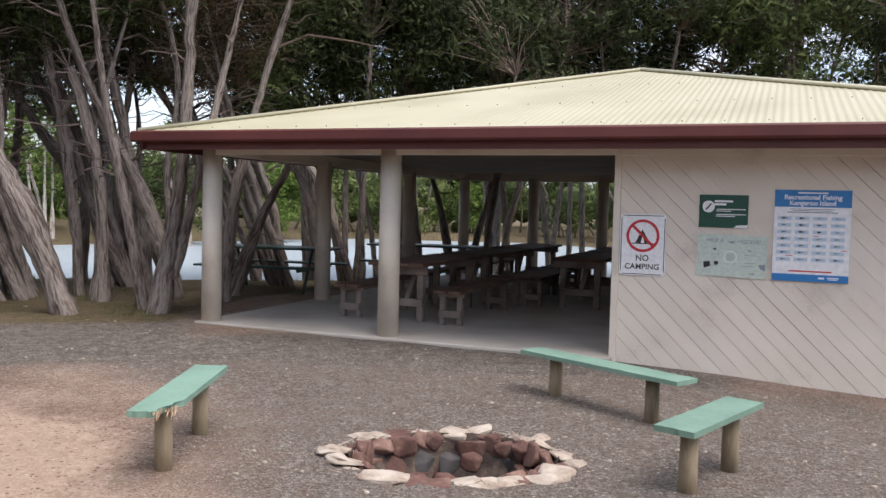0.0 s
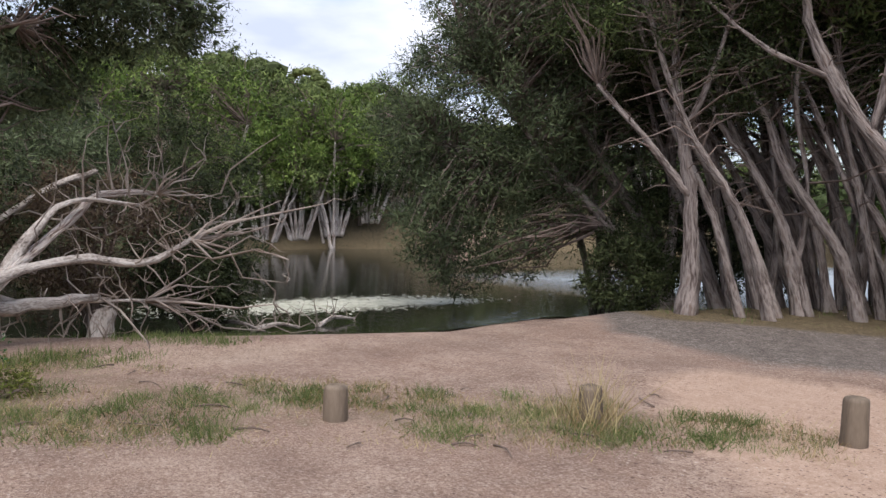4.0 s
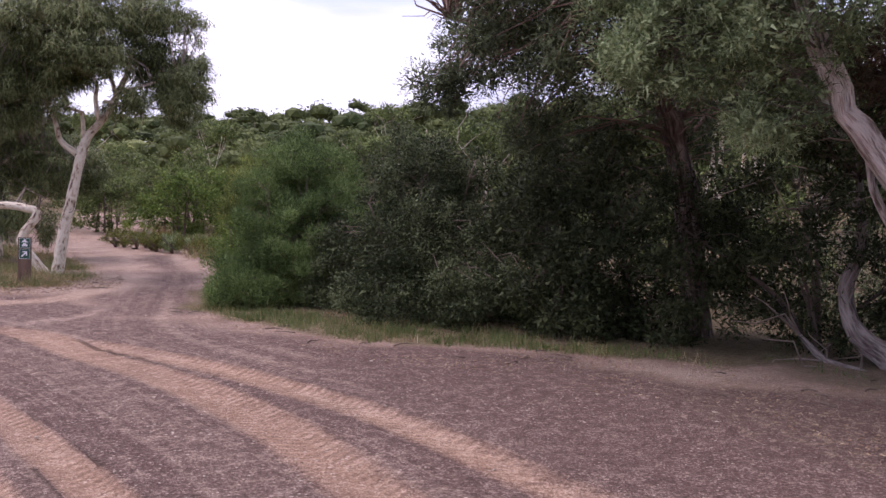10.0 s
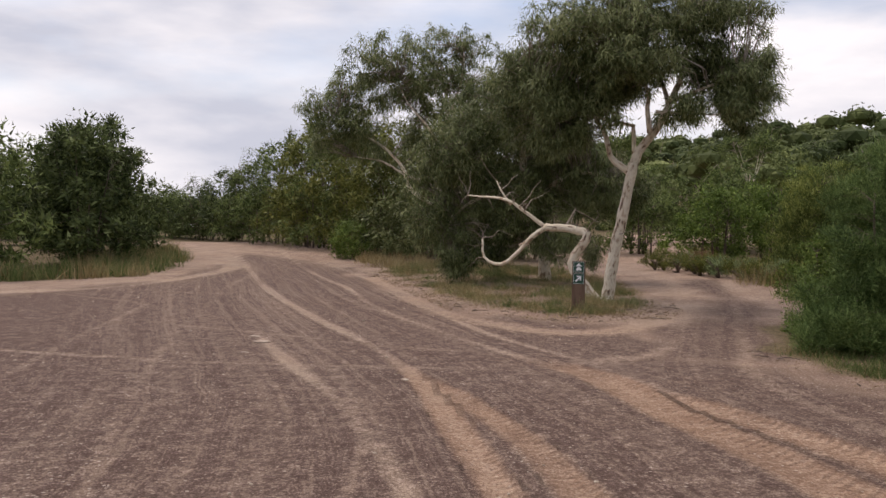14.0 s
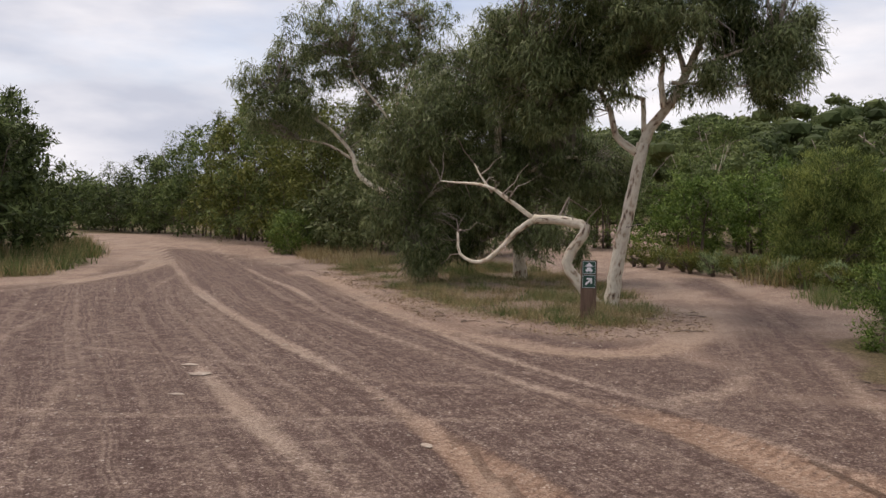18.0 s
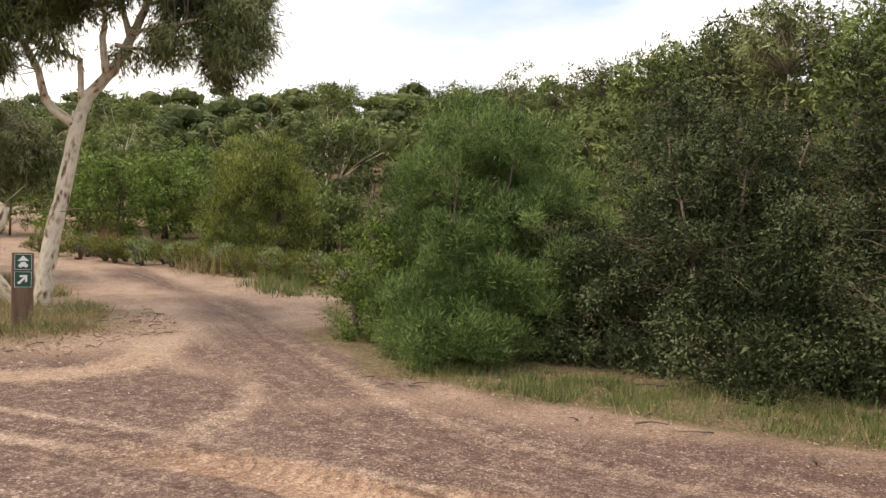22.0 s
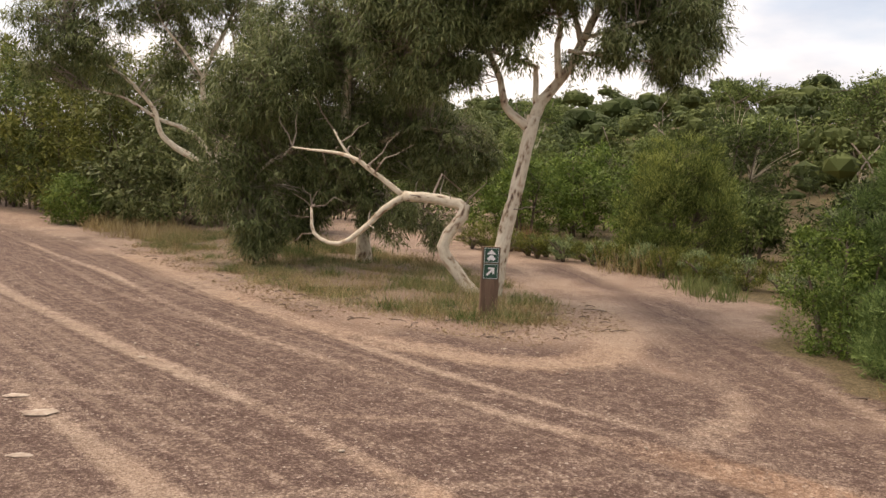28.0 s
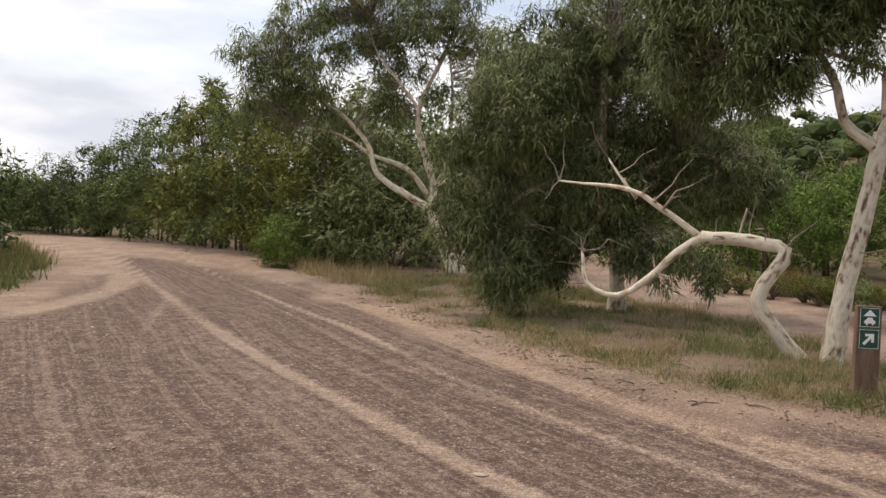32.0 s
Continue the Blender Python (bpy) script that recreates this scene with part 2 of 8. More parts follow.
ROOF = surface("cream_roof_steel", [(0.2, (0.36, 0.33, 0.22)), (0.5, (0.46, 0.43, 0.3)), (0.8, (0.5, 0.47, 0.34))], 0.8, 0.5, 0.05, 30, dist=0.003, own=0)
MAROON = surface("maroon_gutter_paint", [(0.3, (0.085, 0.02, 0.018)), (0.7, (0.135, 0.034, 0.029))], 1.2, 0.45, 0.05, 30, dist=0.003)
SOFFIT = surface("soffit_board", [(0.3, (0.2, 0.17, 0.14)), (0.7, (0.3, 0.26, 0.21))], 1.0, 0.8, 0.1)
CONCRETE = surface("concrete", [(0.25, (0.33, 0.295, 0.26)), (0.5, (0.46, 0.42, 0.375)), (0.75, (0.54, 0.5, 0.45))], 1.1, 0.85, 0.25, 70, dist=0.006, own=0)
TIMBER = surface("grey_table_timber", [(0.25, (0.13, 0.1, 0.08)), (0.5, (0.26, 0.21, 0.18)), (0.75, (0.36, 0.31, 0.27))], 3.0, 0.85, 0.4, 30, (1, 1, 1), dist=0.01)
BROWN = surface("brown_table_timber", [(0.25, (0.07, 0.04, 0.028)), (0.5, (0.14, 0.08, 0.055)), (0.75, (0.2, 0.125, 0.09))], 3.0, 0.75, 0.4, 30, dist=0.01)
POST = surface("treated_pine", [(0.25, (0.1, 0.075, 0.05)), (0.5, (0.235, 0.18, 0.115)), (0.75, (0.34, 0.275, 0.18))], 3.0, 0.85, 0.5, 30, (3, 3, 0.6), dist=0.015)
RAIL = surface("weathered_rail", [(0.25, (0.075, 0.056, 0.042)), (0.5, (0.155, 0.12, 0.09)), (0.75, (0.25, 0.2, 0.15))], 2.5, 0.9, 0.5, 9, (8, 8, 0.5), dist=0.012, grain=True)
LOG = surface("weathered_log", [(0.25, (0.07, 0.052, 0.038)), (0.5, (0.15, 0.115, 0.082)), (0.75, (0.24, 0.19, 0.14))], 3.0, 0.9, 0.5, 30, (3, 3, 0.6), dist=0.015)
MINT = surface("mint_paint", [(0.2, (0.14, 0.16, 0.13)), (0.36, (0.16, 0.265, 0.205)), (0.7, (0.22, 0.35, 0.275))], 2.4, 0.6, 0.25, 30, (1, 1, 1), dist=0.006)
SIGN_POST = surface("stained_sign_post", [(0.25, (0.1, 0.06, 0.04)), (0.5, (0.2, 0.125, 0.085)), (0.75, (0.28, 0.19, 0.14))], 2.5, 0.8, 0.4, 25, (4, 4, 0.5), dist=0.01)
STONE_PALE = surface("pale_stone", [(0.3, (0.2, 0.14, 0.11)), (0.45, (0.36, 0.29, 0.23)), (0.65, (0.5, 0.43, 0.36))], 6.0, 0.9, 0.6, 40, dist=0.02)
STONE_RED = surface("red_stone", [(0.25, (0.06, 0.03, 0.025)), (0.5, (0.14, 0.07, 0.055)), (0.75, (0.28, 0.18, 0.14))], 6.0, 0.9, 0.6, 40, dist=0.02)
STONE_DARK = surface("sooty_stone", [(0.3, (0.03, 0.028, 0.028)), (0.7, (0.09, 0.08, 0.078))], 6.0, 0.85, 0.6, 40, dist=0.02)
SOOT = surface("sooty_earth", [(0.3, (0.025, 0.018, 0.015)), (0.55, (0.07, 0.05, 0.04)), (0.75, (0.16, 0.12, 0.095))], 9.0, 0.95, 0.8, 60, dist=0.02)
GRAVEL = surface("gravel_stones", [(0.3, (0.22, 0.17, 0.13)), (0.7, (0.55, 0.47, 0.38))], 9.0, 0.9, 0.4, own=0)
ALGAE = surface("pale_algae", [(0.3, (0.34, 0.35, 0.25)), (0.7, (0.6, 0.6, 0.5))], 5.0, 0.8, 0.4, 50, own=0)
RAW = surface("raw_splintered_wood", [(0.3, (0.2, 0.12, 0.075)), (0.6, (0.42, 0.29, 0.19))], 12.0, 0.9, 0.5, 40, (0.3, 3, 3), dist=0.01)
PIPE = surface("stained_white_pipe", [(0.35, (0.34, 0.31, 0.27)), (0.65, (0.58, 0.56, 0.52))], 9.0, 0.6, 0.2, 60)
WHITE, BLACK = plain("white_sheet", (0.86, 0.86, 0.88), 0.4), plain("black_ink", (0.02, 0.02, 0.022), 0.5)
RED, GREEN = plain("red_ink", (0.55, 0.03, 0.035), 0.45), plain("dark_green_sheet", (0.012, 0.075, 0.05), 0.4)
BLUE, PALE = plain("blue_ink", (0.03, 0.2, 0.5), 0.4), plain("pale_green_sheet", (0.58, 0.65, 0.58), 0.35)
GREY, TINT = plain("grey_ink", (0.26, 0.3, 0.33), 0.5), plain("pale_blue_ink", (0.52, 0.64, 0.75), 0.5)
STEEL = plain("dull_green_metal", (0.06, 0.11, 0.1), 0.45, 0.4)


def water_material():
    m, n, l, p = material("lagoon_water")
    p.inputs["IOR"].default_value = 1.33
    tc, mp, no, bp = n.new("ShaderNodeTexCoord"), n.new("ShaderNodeMapping"), n.new("ShaderNodeTexNoise"), n.new("ShaderNodeBump")
    mp.inputs["Scale"].default_value = (1.0, 2.2, 1.0)
    no.inputs["Scale"].default_value, no.inputs["Detail"].default_value = 3.0, 4.0
    l.new(tc.outputs["Object"], mp.inputs["Vector"])
    l.new(mp.outputs["Vector"], no.inputs["Vector"])
    l.new(no.outputs["Fac"], bp.inputs["Height"])
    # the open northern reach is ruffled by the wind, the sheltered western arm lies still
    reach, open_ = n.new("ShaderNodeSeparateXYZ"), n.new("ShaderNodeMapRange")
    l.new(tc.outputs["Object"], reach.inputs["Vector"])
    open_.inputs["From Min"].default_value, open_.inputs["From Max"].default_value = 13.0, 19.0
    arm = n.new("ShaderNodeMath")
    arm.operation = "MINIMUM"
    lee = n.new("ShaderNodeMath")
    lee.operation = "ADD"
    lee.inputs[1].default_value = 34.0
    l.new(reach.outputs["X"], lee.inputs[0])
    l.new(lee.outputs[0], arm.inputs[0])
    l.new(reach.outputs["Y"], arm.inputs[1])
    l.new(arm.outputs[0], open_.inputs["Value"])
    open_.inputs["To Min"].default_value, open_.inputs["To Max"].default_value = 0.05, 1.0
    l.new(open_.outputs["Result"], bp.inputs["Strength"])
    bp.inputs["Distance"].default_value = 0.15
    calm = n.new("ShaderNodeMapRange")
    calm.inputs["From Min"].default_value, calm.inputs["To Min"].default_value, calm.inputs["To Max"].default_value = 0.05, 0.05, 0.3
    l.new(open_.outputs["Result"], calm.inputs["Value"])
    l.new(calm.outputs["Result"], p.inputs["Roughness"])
    # pale blue base colour stands in for bright sky mirrored in the open reach
    sky_tint = ramp(n, [(0.12, (0.018, 0.02, 0.013)), (1.0, (0.4, 0.46, 0.5))])
    l.new(open_.outputs["Result"], sky_tint.inputs["Fac"])
    l.new(sky_tint.outputs["Color"], p.inputs["Base Color"])
    l.new(bp.outputs["Normal"], p.inputs["Normal"])
    return m


def ground_material():
    """Sand, gravel, wheel tracks and litter by the zones laid on the sheet, broken up by noise."""
    m, n, l, p = material("ground_earth")
    tc, at = n.new("ShaderNodeTexCoord"), n.new("ShaderNodeVertexColor")
    at.layer_name = "zone"
    sp = n.new("ShaderNodeSeparateColor")
    l.new(at.outputs["Color"], sp.inputs["Color"])

    def tex(scale, detail=5.0, rough=0.6):
        t = n.new("ShaderNodeTexNoise")
        t.inputs["Scale"].default_value, t.inputs["Detail"].default_value, t.inputs["Roughness"].default_value = scale, detail, rough
        l.new(tc.outputs["Object"], t.inputs["Vector"])
        return t.outputs["Fac"]

    wide, mid, grit = tex(0.55), tex(7.0, 8.0, 0.7), tex(70.0, 3.0, 0.7)
    pebble = n.new("ShaderNodeTexVoronoi")
    pebble.inputs["Scale"].default_value = 55.0
    l.new(tc.outputs["Object"], pebble.inputs["Vector"])

    def value(a, b, op, k=None):
        q = n.new("ShaderNodeMath")
        q.operation = op
        for i, s in ((0, a), (1, b), (2, k)):
            if s is None:
                continue
            if isinstance(s, (int, float)):
                q.inputs[i].default_value = s
            else:
                l.new(s, q.inputs[i])
        return q.outputs[0]

    def mixed(f, a, b):
        q = n.new("ShaderNodeMix")
        q.data_type = "RGBA"
        l.new(f, q.inputs["Factor"])
        l.new(a, q.inputs["A"])
        l.new(b, q.inputs["B"])
        return q.outputs["Result"]

    def edge(mask, soft=0.2, k=1.0):
        """A mask with a ragged edge."""
        q = n.new("ShaderNodeMapRange")
        q.inputs["From Min"].default_value, q.inputs["From Max"].default_value = 0.5 - soft, 0.5 + soft
        l.new(value(mask, value(value(mid, 0.5, "SUBTRACT"), 0.75, "MULTIPLY"), "ADD"), q.inputs["Value"])
        return value(q.outputs["Result"], k, "MULTIPLY")

    def hue(stops, f):
        r = ramp(n, stops)
        l.new(f, r.inputs["Fac"])
        return r.outputs["Color"]

    both = value(value(mid, 0.25, "MULTIPLY"), value(value(tex(28.0, 4.0, 0.7), 0.27, "MULTIPLY"), value(grit, 0.48, "MULTIPLY"), "ADD"), "ADD")
    sand = hue([(0.405, (0.2, 0.135, 0.105)), (0.5, (0.33, 0.24, 0.19)), (0.595, (0.47, 0.37, 0.3))], both)
    orange = hue([(0.405, (0.25, 0.145, 0.095)), (0.5, (0.37, 0.235, 0.155)), (0.595, (0.5, 0.355, 0.255))], both)
    gravel = hue([(0.405, (0.07, 0.043, 0.036)), (0.49, (0.108, 0.069, 0.057)), (0.53, (0.16, 0.107, 0.088)), (0.62, (0.36, 0.28, 0.23))], both)
    track = hue([(0.405, (0.22, 0.16, 0.12)), (0.5, (0.38, 0.295, 0.23)), (0.595, (0.54, 0.44, 0.36))], both)
    humus = hue([(0.38, (0.055, 0.042, 0.024)), (0.5, (0.14, 0.11, 0.062)), (0.62, (0.27, 0.21, 0.13))], both)
    pale = hue([(0.405, (0.34, 0.26, 0.195)), (0.5, (0.54, 0.435, 0.34)), (0.595, (0.68, 0.575, 0.475))], both)
    colour = mixed(edge(wide, 0.3, 0.5), sand, orange)
    colour = mixed(edge(value(tex(0.8, 5.0), -0.06, "ADD"), 0.2, 0.4), colour, pale)
    grey = hue([(0.405, (0.08, 0.066, 0.056)), (0.49, (0.135, 0.114, 0.098)), (0.53, (0.2, 0.172, 0.15)), (0.62, (0.4, 0.355, 0.31))], both)
    colour = mixed(value(edge(value(tex(1.1, 6.0, 0.65), -0.02, "ADD"), 0.16), 0.6, "MULTIPLY"), colour, gravel)
    colour = mixed(edge(sp.outputs["Red"]), colour, gravel)
    colour = mixed(edge(sp.outputs["Blue"], 0.3), colour, grey)
    marks, lane, fork = (n.new("ShaderNodeAttribute") for _ in range(3))
    marks.attribute_name, lane.attribute_name, fork.attribute_name = "marks", "road", "fork"
    ruts, sway = n.new("ShaderNodeSeparateXYZ"), value(value(wide, 0.5, "SUBTRACT"), 0.25, "MULTIPLY")
    l.new(marks.outputs["Vector"], ruts.inputs["Vector"])
    dust, clay, cleat = ruts.outputs["X"], ruts.outputs["Y"], ruts.outputs["Z"]
    swept = None
    for along_ in (lane, fork):
        q = n.new("ShaderNodeSeparateXYZ")
        l.new(along_.outputs["Vector"], q.inputs["Vector"])
        across = value(q.outputs["X"], sway, "ADD")
        for kx, ky, lo, hi, amount in ((2.2, 0.05, 0.5, 0.72, 0.34), (8.0, 0.08, 0.5, 0.68, 0.48), (26.0, 0.2, 0.5, 0.7, 0.45)):
            sweep, streak, band = n.new("ShaderNodeCombineXYZ"), n.new("ShaderNodeTexNoise"), n.new("ShaderNodeMapRange")
            l.new(value(across, kx, "MULTIPLY"), sweep.inputs["X"])
            l.new(value(q.outputs["Y"], ky, "MULTIPLY"), sweep.inputs["Y"])
            l.new(sweep.outputs["Vector"], streak.inputs["Vector"])
            streak.inputs["Scale"].default_value, streak.inputs["Detail"].default_value = 1.0, 3.0
            band.inputs["From Min"].default_value, band.inputs["From Max"].default_value, band.inputs["To Max"].default_value = lo, hi, amount
            l.new(value(streak.outputs["Fac"], value(value(mid, 0.5, "SUBTRACT"), 0.3, "MULTIPLY"), "ADD"), band.inputs["Value"])
            here = value(band.outputs["Result"], q.outputs["Z"], "MULTIPLY")
            swept = here if swept is None else value(swept, here, "MAXIMUM")

    def worn_edge(mask, k):
        """A wheel mark, patchy along its run and ragged at its sides."""
        q = n.new("ShaderNodeMapRange")
        q.inputs["From Min"].default_value, q.inputs["From Max"].default_value, q.inputs["To Max"].default_value = 0.18, 0.62, k
        l.new(value(mask, value(value(value(mid, 0.5, "SUBTRACT"), 0.55, "MULTIPLY"), value(value(grit, 0.5, "SUBTRACT"), 0.35, "MULTIPLY"), "ADD"), "ADD"), q.inputs["Value"])
        return q.outputs["Result"]

    lit, beds = value(swept, worn_edge(dust, 1.0), "MAXIMUM"), worn_edge(clay, 1.0)
    tread = value(value(value(cleat, 0.0, "SINE"), beds, "MULTIPLY"), 0.3, "MULTIPLY")
    colour = mixed(value(lit, 0.74, "MULTIPLY"), colour, mixed(edge(wide, 0.2, 0.35), track, orange))
    colour = mixed(value(beds, value(value(wide, 0.6, "MULTIPLY"), 0.3, "ADD"), "MULTIPLY"), colour, orange)
    colour = mixed(edge(at.outputs["Alpha"], 0.22), colour, hue([(0.4, (0.37, 0.25, 0.18)), (0.5, (0.46, 0.33, 0.245)), (0.6, (0.55, 0.41, 0.32))], both))
    colour = mixed(edge(sp.outputs["Green"], 0.14), colour, humus)
    chip = n.new("ShaderNodeTexVoronoi")
    chip.inputs["Scale"].default_value = 34.0
    l.new(tc.outputs["Object"], chip.inputs["Vector"])
    tint = n.new("ShaderNodeSeparateColor")
    l.new(chip.outputs["Color"], tint.inputs["Color"])
    small = value(value(chip.outputs["Distance"], value(tint.outputs["Blue"], 0.42, "MULTIPLY"), "LESS_THAN"), value(1.0, sp.outputs["Green"], "SUBTRACT"), "MULTIPLY")
    colour = mixed(value(value(value(tint.outputs["Red"], 0.86, "GREATER_THAN"), small, "MULTIPLY"), 0.55, "MULTIPLY"), colour, hue([(0.3, (0.5, 0.4, 0.31)), (0.8, (0.66, 0.58, 0.5))], tint.outputs["Green"]))
    colour = mixed(value(value(value(tint.outputs["Red"], 0.3, "LESS_THAN"), small, "MULTIPLY"), 0.7, "MULTIPLY"), colour, hue([(0.3, (0.07, 0.04, 0.035)), (0.8, (0.14, 0.085, 0.07))], tint.outputs["Green"]))
    l.new(colour, p.inputs["Base Color"])
    p.inputs["Roughness"].default_value = 0.95
    p.inputs["Specular IOR Level"].default_value = 0.2
    bp = n.new("ShaderNodeBump")
    bp.inputs["Strength"].default_value, bp.inputs["Distance"].default_value = 0.9, 0.03
    l.new(value(value(value(value(both, 1.6, "MULTIPLY"), value(pebble.outputs["Distance"], 0.35, "MULTIPLY"), "ADD"), value(lit, -0.25, "MULTIPLY"), "ADD"), tread, "ADD"), bp.inputs["Height"])
    l.new(bp.outputs["Normal"], p.inputs["Normal"])
    return m


WATER, EARTH = water_material(), ground_material()


# ---- building blocks ----
def thing(name, label, category, at=(0, 0, 0), turn=0.0, group="", kind=""):
    ob = new(name)
    ob.matrix_world = pose(*at, 0, 0, turn)
    return tagged(ob, label, category, group, kind)


def part(name, bm, mat, parent=None, label=""):
    """Links a bmesh as one mesh object under a thing or a part."""
    me = bpy.data.meshes.new(name)
    bm.to_mesh(me)
    bm.free()
    me.materials.append(mat)
    ob = new(name, me)
    ob.parent = parent
    return tagged(ob, label)


def arrays(name, verts, faces, mat, parent=None, smooth=False, label=""):
    """One mesh object out of arrays of corners and faces of one size."""
    verts, faces = np.asarray(verts, np.float32).reshape(-1, 3), np.asarray(faces, np.int32)
    me = bpy.data.meshes.new(name)
    k = faces.shape[1]
    me.vertices.add(len(verts))
    me.vertices.foreach_set("co", verts.ravel())
    me.loops.add(faces.size)
    me.loops.foreach_set("vertex_index", faces.ravel())
    me.polygons.add(len(faces))
    me.polygons.foreach_set("loop_start", np.arange(0, faces.size, k, dtype=np.int32))
    if smooth:
        me.polygons.foreach_set("use_smooth", np.ones(len(faces), bool))
    me.update(calc_edges=True)
    me.materials.append(mat)
    ob = new(name, me)
    ob.parent = parent
    return tagged(ob, label)


def box(x, y, z, bevel=0.01, bm=None, at=(0, 0, 0), turn=None):
    """A bevelled box of that size, its base's middle at `at`."""
    own = bmesh.new()
    bmesh.ops.create_cube(own, size=1)
    for v in own.verts:
        v.co = Vector((v.co.x * x, v.co.y * y, (v.co.z + 0.5) * z))
    if bevel:
        bmesh.ops.bevel(own, geom=own.edges[:], offset=bevel, segments=1, affect="EDGES")
    bmesh.ops.transform(own, matrix=Matrix.Translation(at) @ (turn or Matrix()), verts=own.verts)
    if bm is None:
        return own
    me = bpy.data.meshes.new("tmp")
    own.to_mesh(me)
    own.free()
    bm.from_mesh(me)
    bpy.data.meshes.remove(me)
    return bm


def rod(r0, r1, h, sides=16, at=(0, 0, 0), turn=None, bevel=0.0, wobble=0.0, seed=1):
    """A round post, its base's middle at `at`."""
    bm = bmesh.new()
    bmesh.ops.create_cone(bm, cap_ends=True, segments=sides, radius1=r0, radius2=r1, depth=h)
    bmesh.ops.translate(bm, verts=bm.verts, vec=(0, 0, h / 2))
    if bevel:
        bmesh.ops.bevel(bm, geom=[e for e in bm.edges if all(v.co.z > h * 0.99 for v in e.verts)], offset=bevel, segments=2, affect="EDGES")
    if wobble:
        for v in bm.verts:
            v.co += noise.noise_vector(v.co * 7 + Vector((seed * 3.1, 0, 0))) * wobble
    for f in bm.faces:
        f.smooth = len(f.verts) == 4
    bmesh.ops.transform(bm, matrix=Matrix.Translation(at) @ (turn or Matrix()), verts=bm.verts)
    return bm


def tube(pts, r0, r1, sides=9, step=0.14, rough=0.16, seed=0, flare=0.0):
    """A gnarled limb along a few bends: corners and faces."""
    rng = np.random.default_rng(seed + 17)
    p = np.array(pts, float)
    p = np.vstack([2 * p[0] - p[1], p, 2 * p[-1] - p[-2]])
    out = []
    for i in range(1, len(p) - 2):
        n = max(2, int(np.linalg.norm(p[i + 1] - p[i]) / max(step, 0.8 * r0)))
        s = np.arange(n)[:, None] / n
        a, b, c, d = p[i - 1 : i + 3]
        out.append(0.5 * (2 * b + (c - a) * s + (2 * a - 5 * b + 4 * c - d) * s**2 + (3 * b - a - 3 * c + d) * s**3))
    line = np.vstack([*out, p[-2][None]])
    n = len(line)
    t = np.linspace(0, 1, n)
    line[1:-1] += rng.normal(0, 0.1 * r0, (n - 2, 3)) * (0.4 + rough)
    rad = r0 + (r1 - r0) * t**0.85
    if flare:
        rad = rad + flare * r0 * np.exp(-np.linalg.norm(line - line[0], axis=1) / 0.3)
    swell = np.convolve(rng.normal(0, 1, n + 6), np.ones(7) / 7, "valid")
    rad = rad * (1 + 2.0 * rough * swell)
    ahead = np.gradient(line, axis=0)
    ahead /= np.linalg.norm(ahead, axis=1)[:, None] + 1e-9
    e1 = np.zeros((n, 3))
    carry = np.array([1.0, 0.13, 0.0]) if abs(ahead[0, 2]) > 0.5 else np.array([0.05, 0.1, 1.0])
    for i in range(n):
        carry = carry - ahead[i] * (carry @ ahead[i])
        carry = carry / (np.linalg.norm(carry) + 1e-9)
        e1[i] = carry
    e2 = np.cross(ahead, e1)
    ang = np.linspace(0, 2 * np.pi, sides, endpoint=False)
    ph = rng.uniform(0, 6.28, 3)
    ridges = rng.normal(0, 1, (n + 4, sides))
    ridges = (ridges[:-4] + ridges[1:-3] + ridges[2:-2] + ridges[3:-1] + ridges[4:]) / 4
    flute = 1 + rough * (0.6 * np.sin(2 * ang[None] + ph[0] + 2.0 * t[:, None] * 3) + 0.5 * np.sin(3 * ang[None] + ph[1] - 4 * t[:, None]) + 0.35 * np.sin(7 * ang[None] + ph[2] + 3 * t[:, None]) + 1.1 * ridges)
    v = line[:, None] + (rad[:, None] * flute)[..., None] * (np.cos(ang)[None, :, None] * e1[:, None] + np.sin(ang)[None, :, None] * e2[:, None])
    v = np.concatenate([line[:1, None] + 0.03 * (v[:1] - line[:1, None]), v, line[-1:, None] + 0.03 * (v[-1:] - line[-1:, None])])
    line = np.vstack([line[:1], line, line[-1:]])
    n += 2
    idx = np.arange(n * sides).reshape(n, sides)
    a, b = idx[:-1], idx[1:]
    f = np.stack([a, np.roll(a, -1, 1), np.roll(b, -1, 1), b], -1).reshape(-1, 4)
    return v.reshape(-1, 3), f, line


def limb(name, shape_, mat, parent, off):
    """A tube as a part, with its bark's run kept along it."""
    v, f, line = shape_
    n = len(line)
    sides = len(v) // n
    ob = arrays(name, v - off, f, mat, parent, True)
    rad = np.linalg.norm(v.reshape(n, sides, 3) - line[:, None], axis=2).mean()
    run = np.concatenate([[0], np.cumsum(np.linalg.norm(np.diff(line, axis=0), axis=1))])
    ang = np.linspace(0, 2 * np.pi, sides, endpoint=False)
    g = np.stack([np.tile(np.cos(ang) * rad, n), np.tile(np.sin(ang) * rad, n), np.repeat(run, sides)], 1).astype(np.float32)
    ob.data.attributes.new("grain", "FLOAT_VECTOR", "POINT").data.foreach_set("vector", g.ravel())
    return line


